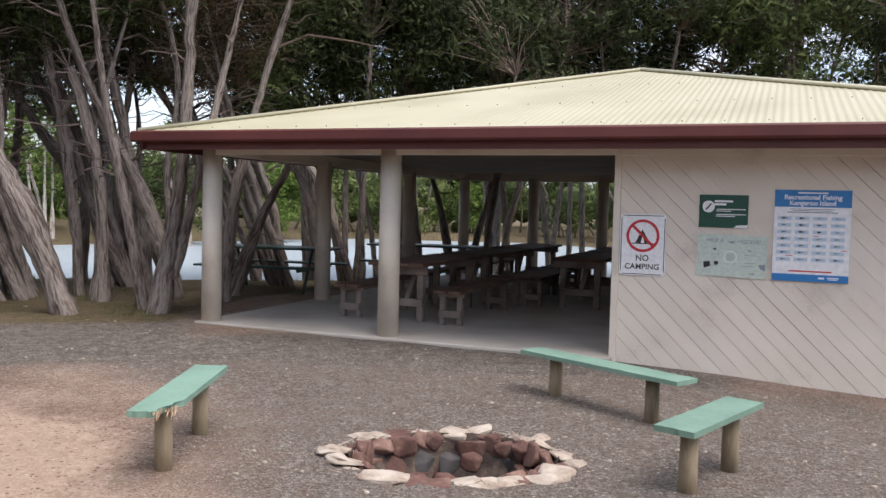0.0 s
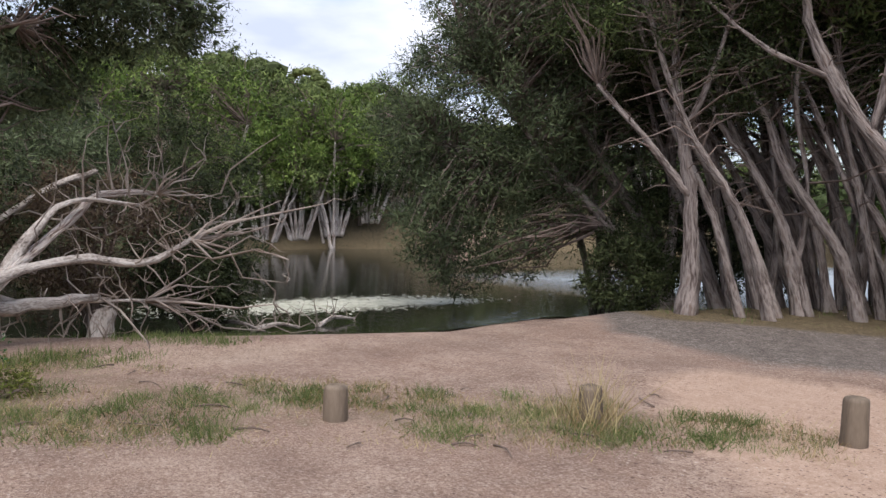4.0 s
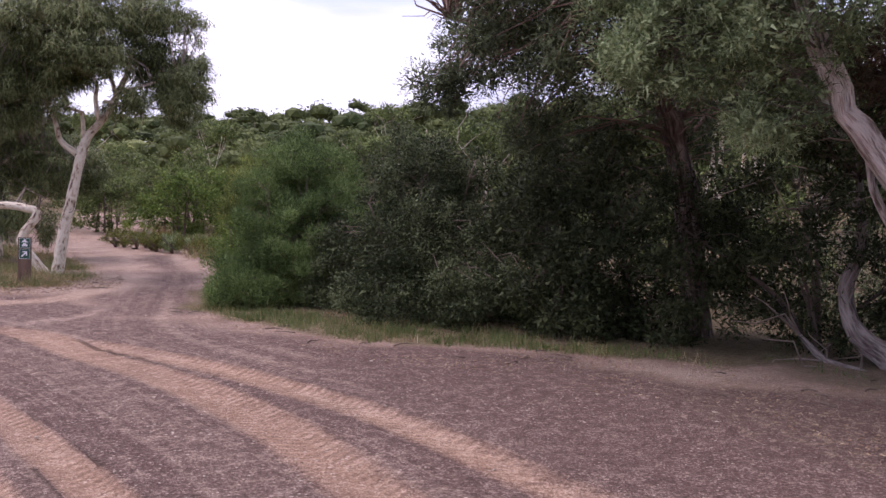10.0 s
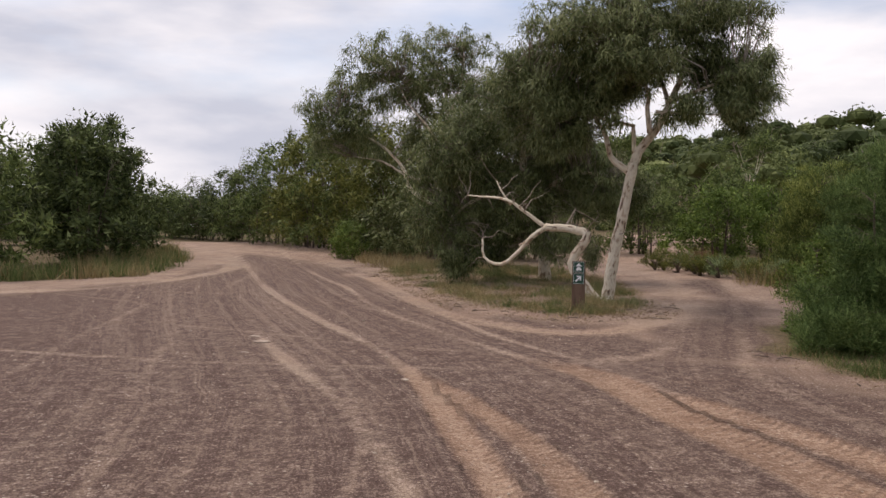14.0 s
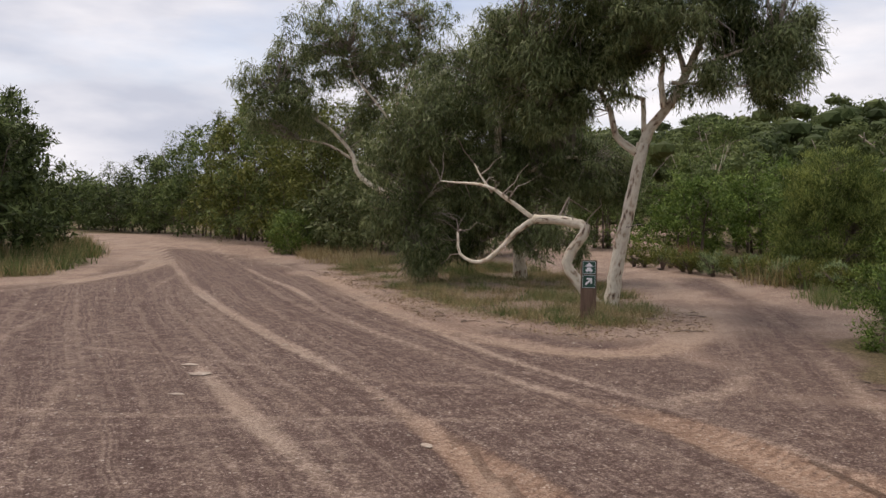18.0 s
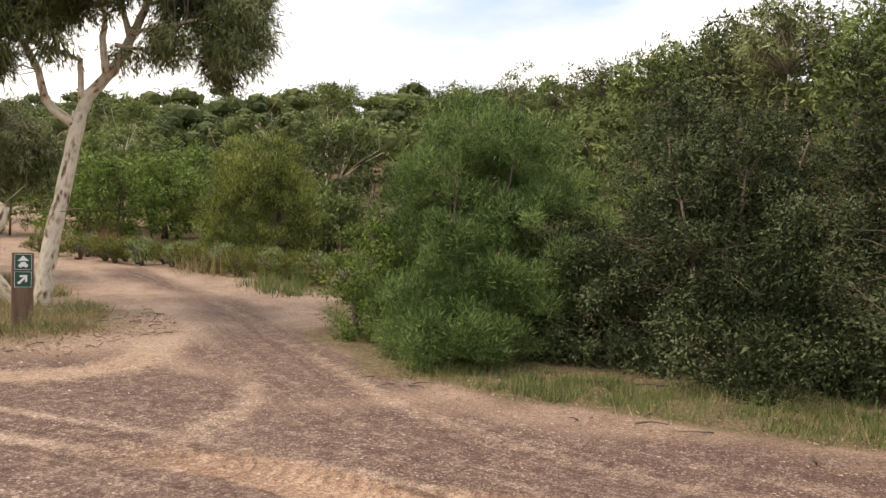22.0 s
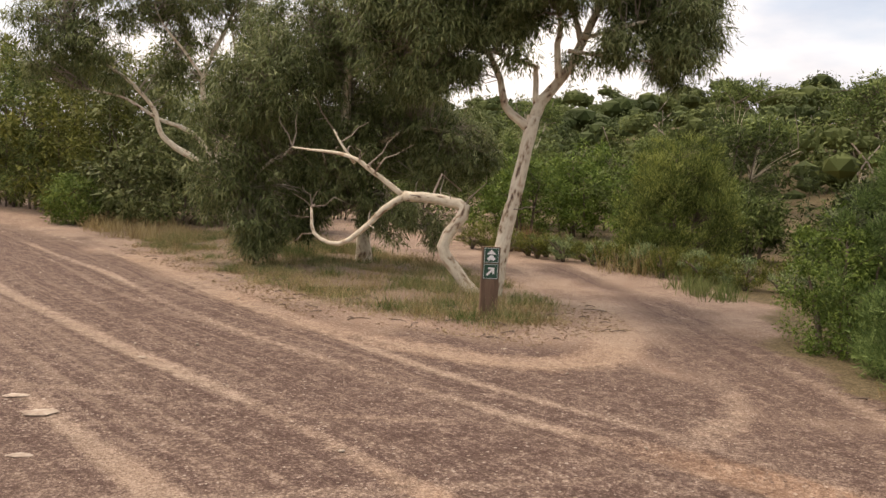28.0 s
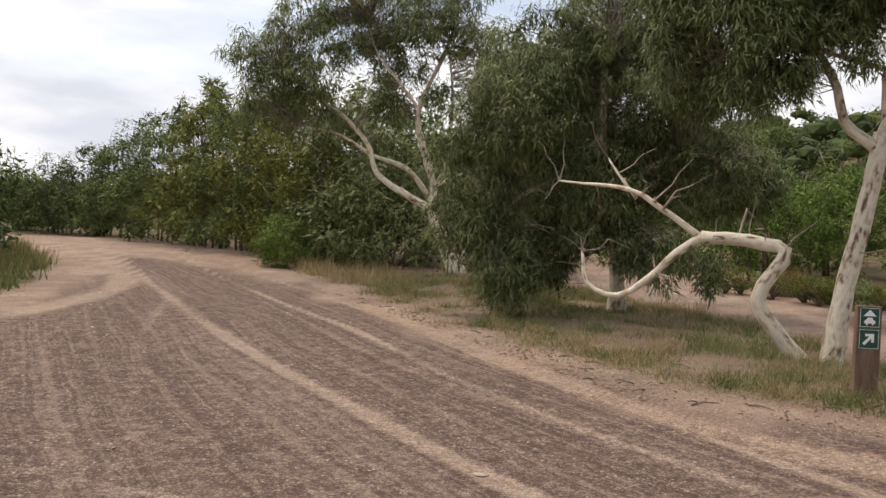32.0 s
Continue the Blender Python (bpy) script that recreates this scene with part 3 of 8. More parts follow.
def leaf_tris(rng, at, way, length, width, face=None):
    """A pointed leaf at each place, along its way, its flat side towards `face`: three corners each."""
    n = len(at)
    way = way / (np.linalg.norm(way, axis=1)[:, None] + 1e-9)
    side = np.cross(way, rng.normal(0, 1, (n, 3)) if face is None else face)
    side /= np.linalg.norm(side, axis=1)[:, None] + 1e-9
    ln = length * rng.uniform(0.6, 1.3, (n, 1))
    wd = width * rng.uniform(0.7, 1.3, (n, 1))
    q = np.stack([at - side * wd / 2, at + side * wd / 2 + way * ln * rng.uniform(-0.1, 0.25, (n, 1)), at + way * ln], 1)
    return q.reshape(-1, 3)


def leaves(name, quads, mat, parent=None, label=""):
    return arrays(name, quads, np.arange(len(quads)).reshape(-1, 3), mat, parent, False, label)


def clumps(rng, blobs, hollow=0.5):
    """Middles of leaf clumps, spread through rounded masses (x, y, z, rx, ry, rz, how many), mostly near their outsides, and their ways out."""
    out, ways = [], []
    for x, y, z, rx, ry, rz, k in blobs:
        d = rng.normal(0, 1, (k, 3))
        d /= np.linalg.norm(d, axis=1)[:, None]
        r = hollow + (1 - hollow) * rng.uniform(0, 1, (k, 1)) ** 0.6
        r = r * (1 + 0.16 * np.sin(d[:, :1] * 5 + x) * np.cos(d[:, 1:2] * 4 + y))
        out.append(np.array([x, y, z]) + d * r * [rx, ry, rz])
        ways.append(d)
    return np.vstack(out), np.vstack(ways)


def lobed(seed, x, y, z, r, h, n, k=9):
    """A bush's outline as rounded lobes over one another: masses for clumps()."""
    rng = np.random.default_rng(seed)
    out = [(x, y, z + h * 0.42, r * 0.62, r * 0.62, h * 0.4, max(6, n // 4))]
    for i in range(k):
        a, q = 6.283 * (i * 0.618 + rng.uniform(0, 0.08)), math.sqrt((i + 0.4) / k)
        lr = r * rng.uniform(0.34, 0.5)
        top = h * (1.0 - 0.62 * q * q * rng.uniform(0.6, 1.25))
        out.append((x + 0.72 * q * r * math.cos(a), y + 0.72 * q * r * math.sin(a), z + max(top - lr * 0.6, lr * 0.6), lr, lr, lr * 0.75, max(4, n // k)))
    return out


def leafage(rng, mids, ways, r, per, length, width, droop=0.0, out=0.8, flat=0.8, core=0.55, broad=9, spray=(0.38, 0.14)):
    """Leaves round each clump's middle: small ones outside, a few broad sprays packed within."""
    each = r * rng.uniform(0.6, 1.35, len(mids))
    done = []
    for k, reach, ln, wd in ((per, 1.0, length, width), (int(broad * 2.0), core, r * spray[0], r * spray[1])):
        n = len(mids) * k
        if not n:
            continue
        d = rng.normal(0, 1, (n, 3))
        d /= np.linalg.norm(d, axis=1)[:, None]
        off = d * rng.uniform(0, 1, (n, 1)) ** 0.5 * np.repeat(each, k)[:, None] * reach * [1, 1, flat]
        way = np.cross(d, rng.normal(0, 1, (n, 3))) * (1.1 - out * 0.5) + d * out + rng.normal(0, 0.3, (n, 3)) + [0, 0, -droop]
        face = 1.2 * d + 0.6 * np.repeat(ways, k, 0) + [0, 0, 0.4] + rng.normal(0, 0.4, (n, 3))
        done.append(leaf_tris(rng, np.repeat(mids, k, 0) + off, way, ln, wd, face))
    return np.vstack(done)


def twigs(rng, nodes, mids, r=0.012, sag=0.0):
    """A thin bent twig from the nearest limb to each clump: corners and faces."""
    vs, fs, base = [], [], 0
    ang = np.array([0, 2.1, 4.2])
    for m in mids:
        d = np.linalg.norm(nodes - m, axis=1) + 0.6 * np.maximum(0, nodes[:, 2] - m[2])
        a = nodes[d.argmin()]
        gap = np.linalg.norm(m - a)
        k = 4
        s = np.linspace(0, 1, k)[:, None]
        kink = rng.normal(0, 0.1 * gap, (k, 3)) * s * (1 - s) * 3
        line = a + (m - a) * s + kink + np.array([0, 0, 1]) * (0.18 - sag) * gap * s * (1 - s) * 2
        rad = (r * (0.5 + 0.8 * gap)) * (1 - 0.75 * s)
        way = (m - a) / (gap + 1e-9)
        e1 = np.cross(way, [0.3, 0.5, 0.8])
        e1 /= np.linalg.norm(e1) + 1e-9
        e2 = np.cross(way, e1)
        vs.append((line[:, None] + rad[..., None] * (np.cos(ang)[None, :, None] * e1 + np.sin(ang)[None, :, None] * e2)).reshape(-1, 3))
        i = np.arange(k * 3).reshape(k, 3) + base
        fs.append(np.stack([i[:-1], np.roll(i[:-1], -1, 1), np.roll(i[1:], -1, 1), i[1:]], -1).reshape(-1, 4))
        base += k * 3
    return np.vstack(vs), np.vstack(fs)


def tree(name, label, stems, blobs, bark, leaf, seed, clump=0.34, per=60, length=0.06, width=0.014, droop=0.0, hollow=0.45, twig=0.012, category="tree", group="", twig_mat=None, bare=0, rough=0.16, sides=9, broad=9, spray=(0.38, 0.14)):
    """A tree out of its stems (bends, thickness at foot and tip) and the rounded masses of its crown. Each stem is a part."""
    rng = np.random.default_rng(seed)
    foot = stems[0][0][0]
    top = thing(name, label, category, foot, 0, group)
    off, nodes = np.array(foot), []
    for i, (pts, r0, r1) in enumerate(stems):
        line = limb("trunk" if i == 0 else "limb", tube(pts, r0, r1, sides, seed=seed * 7 + i, rough=rough, flare=0.35 if i == 0 else 0.0), bark, top, off)
        nodes.append(line[len(line) // 3 :])
    nodes = np.vstack(nodes)
    if blobs:
        mids, ways = clumps(rng, blobs, hollow)
        v, f = twigs(rng, nodes, mids, twig)
        tagged(arrays("twig_spray", v - off, f, twig_mat or TWIG, top, True), kind="stuff")
        leaves("crown", leafage(rng, mids, ways, clump, int(per * 1.25), length, width, droop, broad=broad, spray=spray) - off, leaf, top)
    if bare:
        ends = nodes[rng.integers(0, len(nodes), bare)] + rng.normal(0, 1, (bare, 3)) * [0.5, 0.5, 0.35] + [0, 0, 0.25]
        v, f = twigs(rng, nodes, ends, 0.014)
        tagged(arrays("bare_spray", v - off, f, twig_mat or TWIG_PALE, top, True), kind="stuff")
    return top


def shrub(name, label, foot, blobs, leaf, seed, clump=0.26, per=80, length=0.05, width=0.016, droop=0.0, hollow=0.6, category="bush", stems=7, group="", out=0.8, broad=9, spray=(0.38, 0.14)):
    """A bush: a fan of thin stems from its foot and leafy masses down to the ground."""
    rng = np.random.default_rng(seed)
    top = thing(name, label, category, foot, 0, group)
    off = np.array(foot)
    mids, ways = clumps(rng, blobs, hollow)
    mids[:, 2] = np.maximum(mids[:, 2], foot[2] + 0.08 + clump * 0.4)
    nodes = []
    for i in range(stems):
        b = blobs[i % len(blobs)]
        tip = np.array(b[:3]) + rng.normal(0, 0.35, 3) * b[3:6]
        base = np.array([*(off[:2] * 0.35 + np.array(b[:2]) * 0.65), foot[2]])
        v, f, line = tube([base, base + (tip - base) * [0.3, 0.3, 0.5], tip], 0.045, 0.012, 5, 0.25, 0.1, seed + i)
        arrays("stem", v - off, f, TWIG, top, True)
        nodes.append(line)
    v, f = twigs(rng, np.vstack(nodes), mids, 0.006)
    tagged(arrays("twig_spray", v - off, f, TWIG, top, True), kind="stuff")
    q = leafage(rng, mids, ways, clump, int(per * 1.15), length, width, droop, out, 0.85, 0.6, broad, spray)
    leaves("foliage", q - off, leaf, top)
    return top


# ---- the lie of the land ----
SHELTER = Vector((1.60, 9.24))
ALONG, INTO = Vector((math.cos(radians(22.5)), -math.sin(radians(22.5)))), Vector((math.sin(radians(22.5)), math.cos(radians(22.5))))
LAGOON = [(-14.6, -9), (-13.2, -4), (-12.3, 0.5), (-11.2, 3.6), (-10.3, 6.2), (-10.6, 7.6), (-11.0, 9.6), (-10.5, 11.5), (-9.0, 17.8), (-6.8, 18.4), (-2, 19.6), (5, 22), (14, 30), (6, 44), (-5, 44.5), (-15.7, 32.2), (-24, 30), (-33, 27), (-34, 18), (-32, 6), (-24, -6)]
ISLAND = [(-4.8, -18.3), (-3.5, -20.0), (-2.6, -24), (-1.4, -30), (-0.8, -36), (0.5, -44), (-5, -50), (-8.5, -44), (-7.4, -36), (-7.2, -29), (-7.6, -24), (-7.1, -20.6), (-6.2, -18.9)]
EAST = [(4.2, -27), (4.3, -30), (5.0, -35), (7.5, -42), (14, -52), (60, -60), (60, -26), (16, -24.5), (8, -25)]
WEST = [(-7.2, -11.2), (-6.8, -13.6), (-6.6, -15.4), (-7.6, -17.4), (-10.2, -20.0), (-11.3, -24), (-12.4, -30), (-14.5, -42), (-60, -50), (-60, -12), (-13, -8), (-9.6, -7.6), (-8.6, -9.8)]
SHORE = [(-13, -9.5), (-9.4, -7.2), (-9.9, -4.9), (-8.6, -2.6), (-7.9, -1.2), (-9.2, 0.6), (-10.2, 3.0), (-14, 2)]
GROVE = [(-11, 9.5), (-8, 9.2), (-5.5, 10.6), (-3.4, 10.9), (-3, 14), (1, 20), (12, 20), (12, 30), (-10, 24)]
VERGE_STRIP = [(-9, 1.2), (-7.4, -0.6), (-6.2, -0.2), (-4.6, 2.6), (-3.0, 4.6), (-3.4, 5.4), (-5.4, 4.3), (-6.8, 2.6)]
TURNING = [(-9.3, -5.2), (-9.0, -9.4), (-7.5, -11.4), (-6.6, -14), (-5.4, -17.6), (-3.3, -19.5), (-2, -25), (0, -34), (4, -40), (3.6, -32), (3.4, -26), (6, -22), (12, -16), (12, -4), (2, -3), (-3, -3.6), (-7.2, -2.8), (-9.0, -3.9)]
PIT_YARD = [(-3.6, 10.6), (-4.4, 8.6), (-2.2, 7.2), (-1.4, 4.4), (1, 3.4), (6, 2.6), (9, 6), (4, 8), (1.6, 9.1)]
BARE = [(-5.3, 6.5), (-3.7, 7.2), (-2.6, 6.25), (-2.0, 5.0), (-1.9, 4.2), (-3.0, 3.2), (-4.4, 4.6), (-5.0, 5.4)]
# litter band beside slab and grove, the trees' shade painted into its darker colour
YARD_SHADE_LITTER = [(-10.4, 9.6), (-7.5, 7.5), (-5.2, 6.9), (-4.5, 7.9), (-2.6, 8.3), (-1.0, 8.4), (0.43, 8.1), (1.4, 8.0), (2.7, 7.45), (2.9, 8.7), (1.9, 9.6), (0.6, 9.9), (-1.2, 10.6), (-2.85, 10.3), (-3.8, 12.5), (-6.5, 12), (-8.8, 10.8)]
FOREST_TRACK = [(-7.4, -17.6), (-9.4, -20.2), (-10.7, -24.5), (-11.6, -30), (-13.4, -42), (-8.4, -44), (-7.4, -36), (-7.4, -29), (-7.8, -24), (-7.2, -20.5), (-6.4, -18.8)]
# pale streaks and wheel marks are thinned inside this outline
FEW_MARKS_BED = [(-9.3, -5.2), (-9.0, -9.4), (-7.5, -11.4), (-6.6, -12.6), (-5.9, -9), (-5.7, -5.5), (-6.5, -3.2), (-8.5, -3.8)]
LITTER_BED = [(-11, -10.4), (-8.9, -9.6), (-7.4, -6.8), (-6.4, -4.2), (-6.5, -2.4), (-7.6, -1.0), (-9, 0.2), (-11, -3)]
FORK_BED = [(-7.0, -14.2), (-8.1, -17.6), (-9.3, -20.8), (-10.2, -25.5), (-9.0, -26), (-8.1, -21.5), (-6.9, -18.6), (-5.4, -16.8), (-4.6, -14.6)]
LANES = [
    ("road", [(-3.6, -2), (-3.7, -9.0), (-3.3, -13), (-2.2, -17), (-0.9, -21.5), (0.5, -27.5), (2.0, -34), (5.2, -42.5), (14, -53), (30, -62)], 5.4),
    ("fork", [(-11.5, -46), (-9.9, -33), (-9.3, -26), (-7.7, -19.9), (-6.7, -17.3), (-5.9, -15.2), (-5.3, -13.0), (-5.4, -9.0)], 1.5),
]
# wheel marks: their run, half width, how much pale dust, how much orange clay with cleat prints
MARKS = [
    ([(8.6, -47), (5, -42), (3.2, -35), (1.9, -29), (0.9, -24.5), (-0.2, -20.8), (-1.1, -18), (-1.85, -15.8), (-2.35, -13.6), (-2.55, -11.6), (-2.7, -10), (-2.8, -8), (-2.9, -3)], 0.17, 0.95, 0.0),
    ([(-2.0, -15.2), (-2.35, -13.6), (-2.55, -11.6), (-2.7, -10), (-2.8, -8), (-2.9, -3)], 0.15, 0.3, 0.85),
    ([(-2.1, -14.6), (-2.6, -12.9), (-3.0, -11.3), (-3.18, -9.5), (-3.3, -7), (-3.3, -2.5)], 0.16, 0.4, 0.9),
    ([(3.0, -42), (1.2, -34), (-0.2, -27), (-1.05, -24), (-1.7, -20.6), (-2.4, -18.2), (-3.0, -16.5), (-3.6, -15), (-4.2, -13.8)], 0.15, 0.8, 0.0),
    ([(-3.6, -15), (-4.2, -13.8), (-4.42, -11.9), (-4.65, -10.4), (-4.75, -8.8), (-4.6, -7), (-4.3, -5.2), (-3.7, -2.6)], 0.26, 0.5, 1.0),
    ([(1.6, -40), (-0.4, -31), (-1.6, -25.5), (-2.35, -21.4), (-2.9, -19.2), (-3.35, -17.1), (-3.85, -15.8), (-4.4, -14.2), (-4.75, -12.4), (-5.05, -11.3)], 0.13, 0.75, 0.0),
    ([(-4.0, -13.6), (-4.7, -12.4), (-5.05, -11.3), (-5.35, -9.8), (-5.55, -8), (-5.45, -6.2), (-5.3, -4.6), (-4.6, -2.6)], 0.24, 0.6, 0.75),
    ([(0.2, -18.2), (-0.55, -15.9), (-0.95, -14.6), (-1.6, -12.6), (-2.05, -10.6), (-2.25, -9.1), (-2.4, -6.5), (-2.2, -3)], 0.17, 0.8, 0.0),
    ([(4.3, -36), (1.9, -29), (1.5, -23), (1.15, -19.5), (0.85, -16.5), (0.45, -14), (0.0, -11.6), (-0.35, -10), (-0.8, -7)], 0.15, 0.4, 0.0),
    ([(5.4, -38), (3.0, -29), (2.5, -23), (2.3, -19.5), (2.1, -16.5), (1.8, -14), (1.4, -11.6), (1.0, -8)], 0.14, 0.4, 0.0),
    ([(12, -20.6), (6.4, -22.6), (4.0, -23.9), (2.9, -27), (2.8, -31), (4.3, -37.5), (8, -44)], 0.5, 0.85, 0.0),
    ([(9, -21), (4, -19.6), (0.5, -17.6), (-2, -15.9), (-4.2, -14.9)], 0.13, 0.5, 0.0),
    ([(9, -17.8), (3, -15.7), (0, -14.7), (-3.5, -14.2), (-5.5, -14.4)], 0.16, 0.5, 0.0),
    ([(7, -24), (2.5, -20.8), (-0.6, -16.9), (-1.8, -12), (-1.6, -7)], 0.1, 0.45, 0.0),
    ([(-1.4, -28), (-2.6, -21), (-3.1, -19.0), (-3.75, -17.7), (-4.5, -17.0), (-5.5, -17.3), (-6.6, -18.9), (-7.5, -20.6)], 0.42, 0.75, 0.35),
    ([(-9.8, -33), (-9.2, -27), (-8.6, -24.6), (-7.3, -20.1), (-6.4, -17.5), (-5.5, -15.6), (-4.6, -14.8), (-3, -14.3)], 0.34, 0.5, 0.2),
    ([(-11.1, -31), (-10.1, -25.3), (-8.1, -19.6), (-7.05, -17), (-6.45, -15.3), (-6.0, -14.3), (-5.7, -12.4), (-5.95, -9.5), (-6.2, -6)], 0.3, 0.45, 0.15),
    ([(-6.2, -15.6), (-5.6, -14.9), (-4.6, -14.4), (-2.6, -13.2), (-1.2, -10.4)], 0.1, 0.35, 0.0),
    ([(-8.6, -4.4), (-7.4, -5.8), (-6.6, -8), (-6.3, -11), (-6.0, -13.2)], 0.3, 0.45, 0.0),
]


def inside(poly, x, y):
    """Metres inside (+) or outside (-) a plan outline."""
    d, within = np.full(x.shape, 1e9), np.zeros(x.shape, bool)
    for (ax, ay), (bx, by) in zip(poly, poly[1:] + poly[:1]):
        ex, ey = bx - ax, by - ay
        s = np.clip(((x - ax) * ex + (y - ay) * ey) / (ex * ex + ey * ey), 0, 1)
        d = np.minimum(d, np.hypot(x - ax - s * ex, y - ay - s * ey))
        cross = ((ay > y) != (by > y)) & (x < (bx - ax) * (y - ay) / (by - ay + 1e-12) + ax)
        within ^= cross
    return np.where(within, d, -d)


def ease(v, a, b):
    s = np.clip((v - a) / (b - a), 0, 1)
    return s * s * (3 - 2 * s)


def smooth_line(pts, step=0.25):
    _, _, line = tube([(a, b, 0) for a, b in pts], 0.001, 0.001, 3, step, 0, 0)
    return line[:, :2]


def near_line(line, x, y):
    """Distance to a plan line, coarse first."""
    d = np.full(x.shape, 1e9)
    for (ax, ay), (bx, by) in zip(line[:-1], line[1:]):
        ex, ey = bx - ax, by - ay
        s = np.clip(((x - ax) * ex + (y - ay) * ey) / (ex * ex + ey * ey + 1e-9), 0, 1)
        d = np.minimum(d, np.hypot(x - ax - s * ex, y - ay - s * ey))
    return d


def lane_of(line, x, y):
    """Distance from a plan line, how far along it, and on which side."""
    seg = np.linalg.norm(np.diff(line, axis=0), axis=1)
    run, d, out, side = np.concatenate([[0], np.cumsum(seg)]), np.full(x.shape, 1e9), np.zeros(x.shape), np.ones(x.shape)
    for i in range(len(line) - 1):
        e = line[i + 1] - line[i]
        if seg[i] < 1e-6:
            continue
        s = np.clip(((x - line[i, 0]) * e[0] + (y - line[i, 1]) * e[1]) / (e @ e), 0, 1)
        q = np.hypot(x - line[i, 0] - s * e[0], y - line[i, 1] - s * e[1])
        near = q < d
        out = np.where(near, run[i] + s * seg[i], out)
        side = np.where(near, np.sign(e[0] * (y - line[i, 1]) - e[1] * (x - line[i, 0])), side)
        d = np.minimum(d, q)
    return d, out, side


RIDGE = [(-96, 40), (-92, 0), (-80, -40), (-66, -84), (-42, -126)]


def lie(x, y):
    """The height of the ground."""
    x, y = np.asarray(x, float), np.asarray(y, float)
    z = 0.02 * np.clip(-y - 15, 0, 60)
    z += 0.1 * ease(inside(ISLAND, x, y), 1.4, 3.4)
    z -= 0.16 * np.exp(-((x - 4.2) ** 2 + (y - 7.2) ** 2) / 4)
    z += 0.05 * np.sin(x * 0.5 + 1) * np.sin(y * 0.43) * ease(np.hypot(x, y), 12, 30)
    hill = near_line([np.array(p, float) for p in RIDGE], x, y)
    z += 10.6 * np.exp(-((hill / 38.0) ** 2)) * ease(hill, 200, 20)
    z += 3.2 * np.exp(-(((x + 78) / 34) ** 2 + ((y - 30) / 34) ** 2))
    wet = inside(LAGOON, x, y)
    z = np.where(wet > -2.2, z * ease(-wet, 0, 2.2), z) - 0.3 * ease(wet, -2.2, 0.2) - 0.9 * ease(wet, 0.1, 3.0)
    z -= 0.6 * ease(-np.hypot((x + 0.12) / 1.06, (y - 5.83) / 0.78), -0.68, -0.46)
    return z


def at_ground(x, y):
    return float(lie(np.array([x]), np.array([y]))[0])


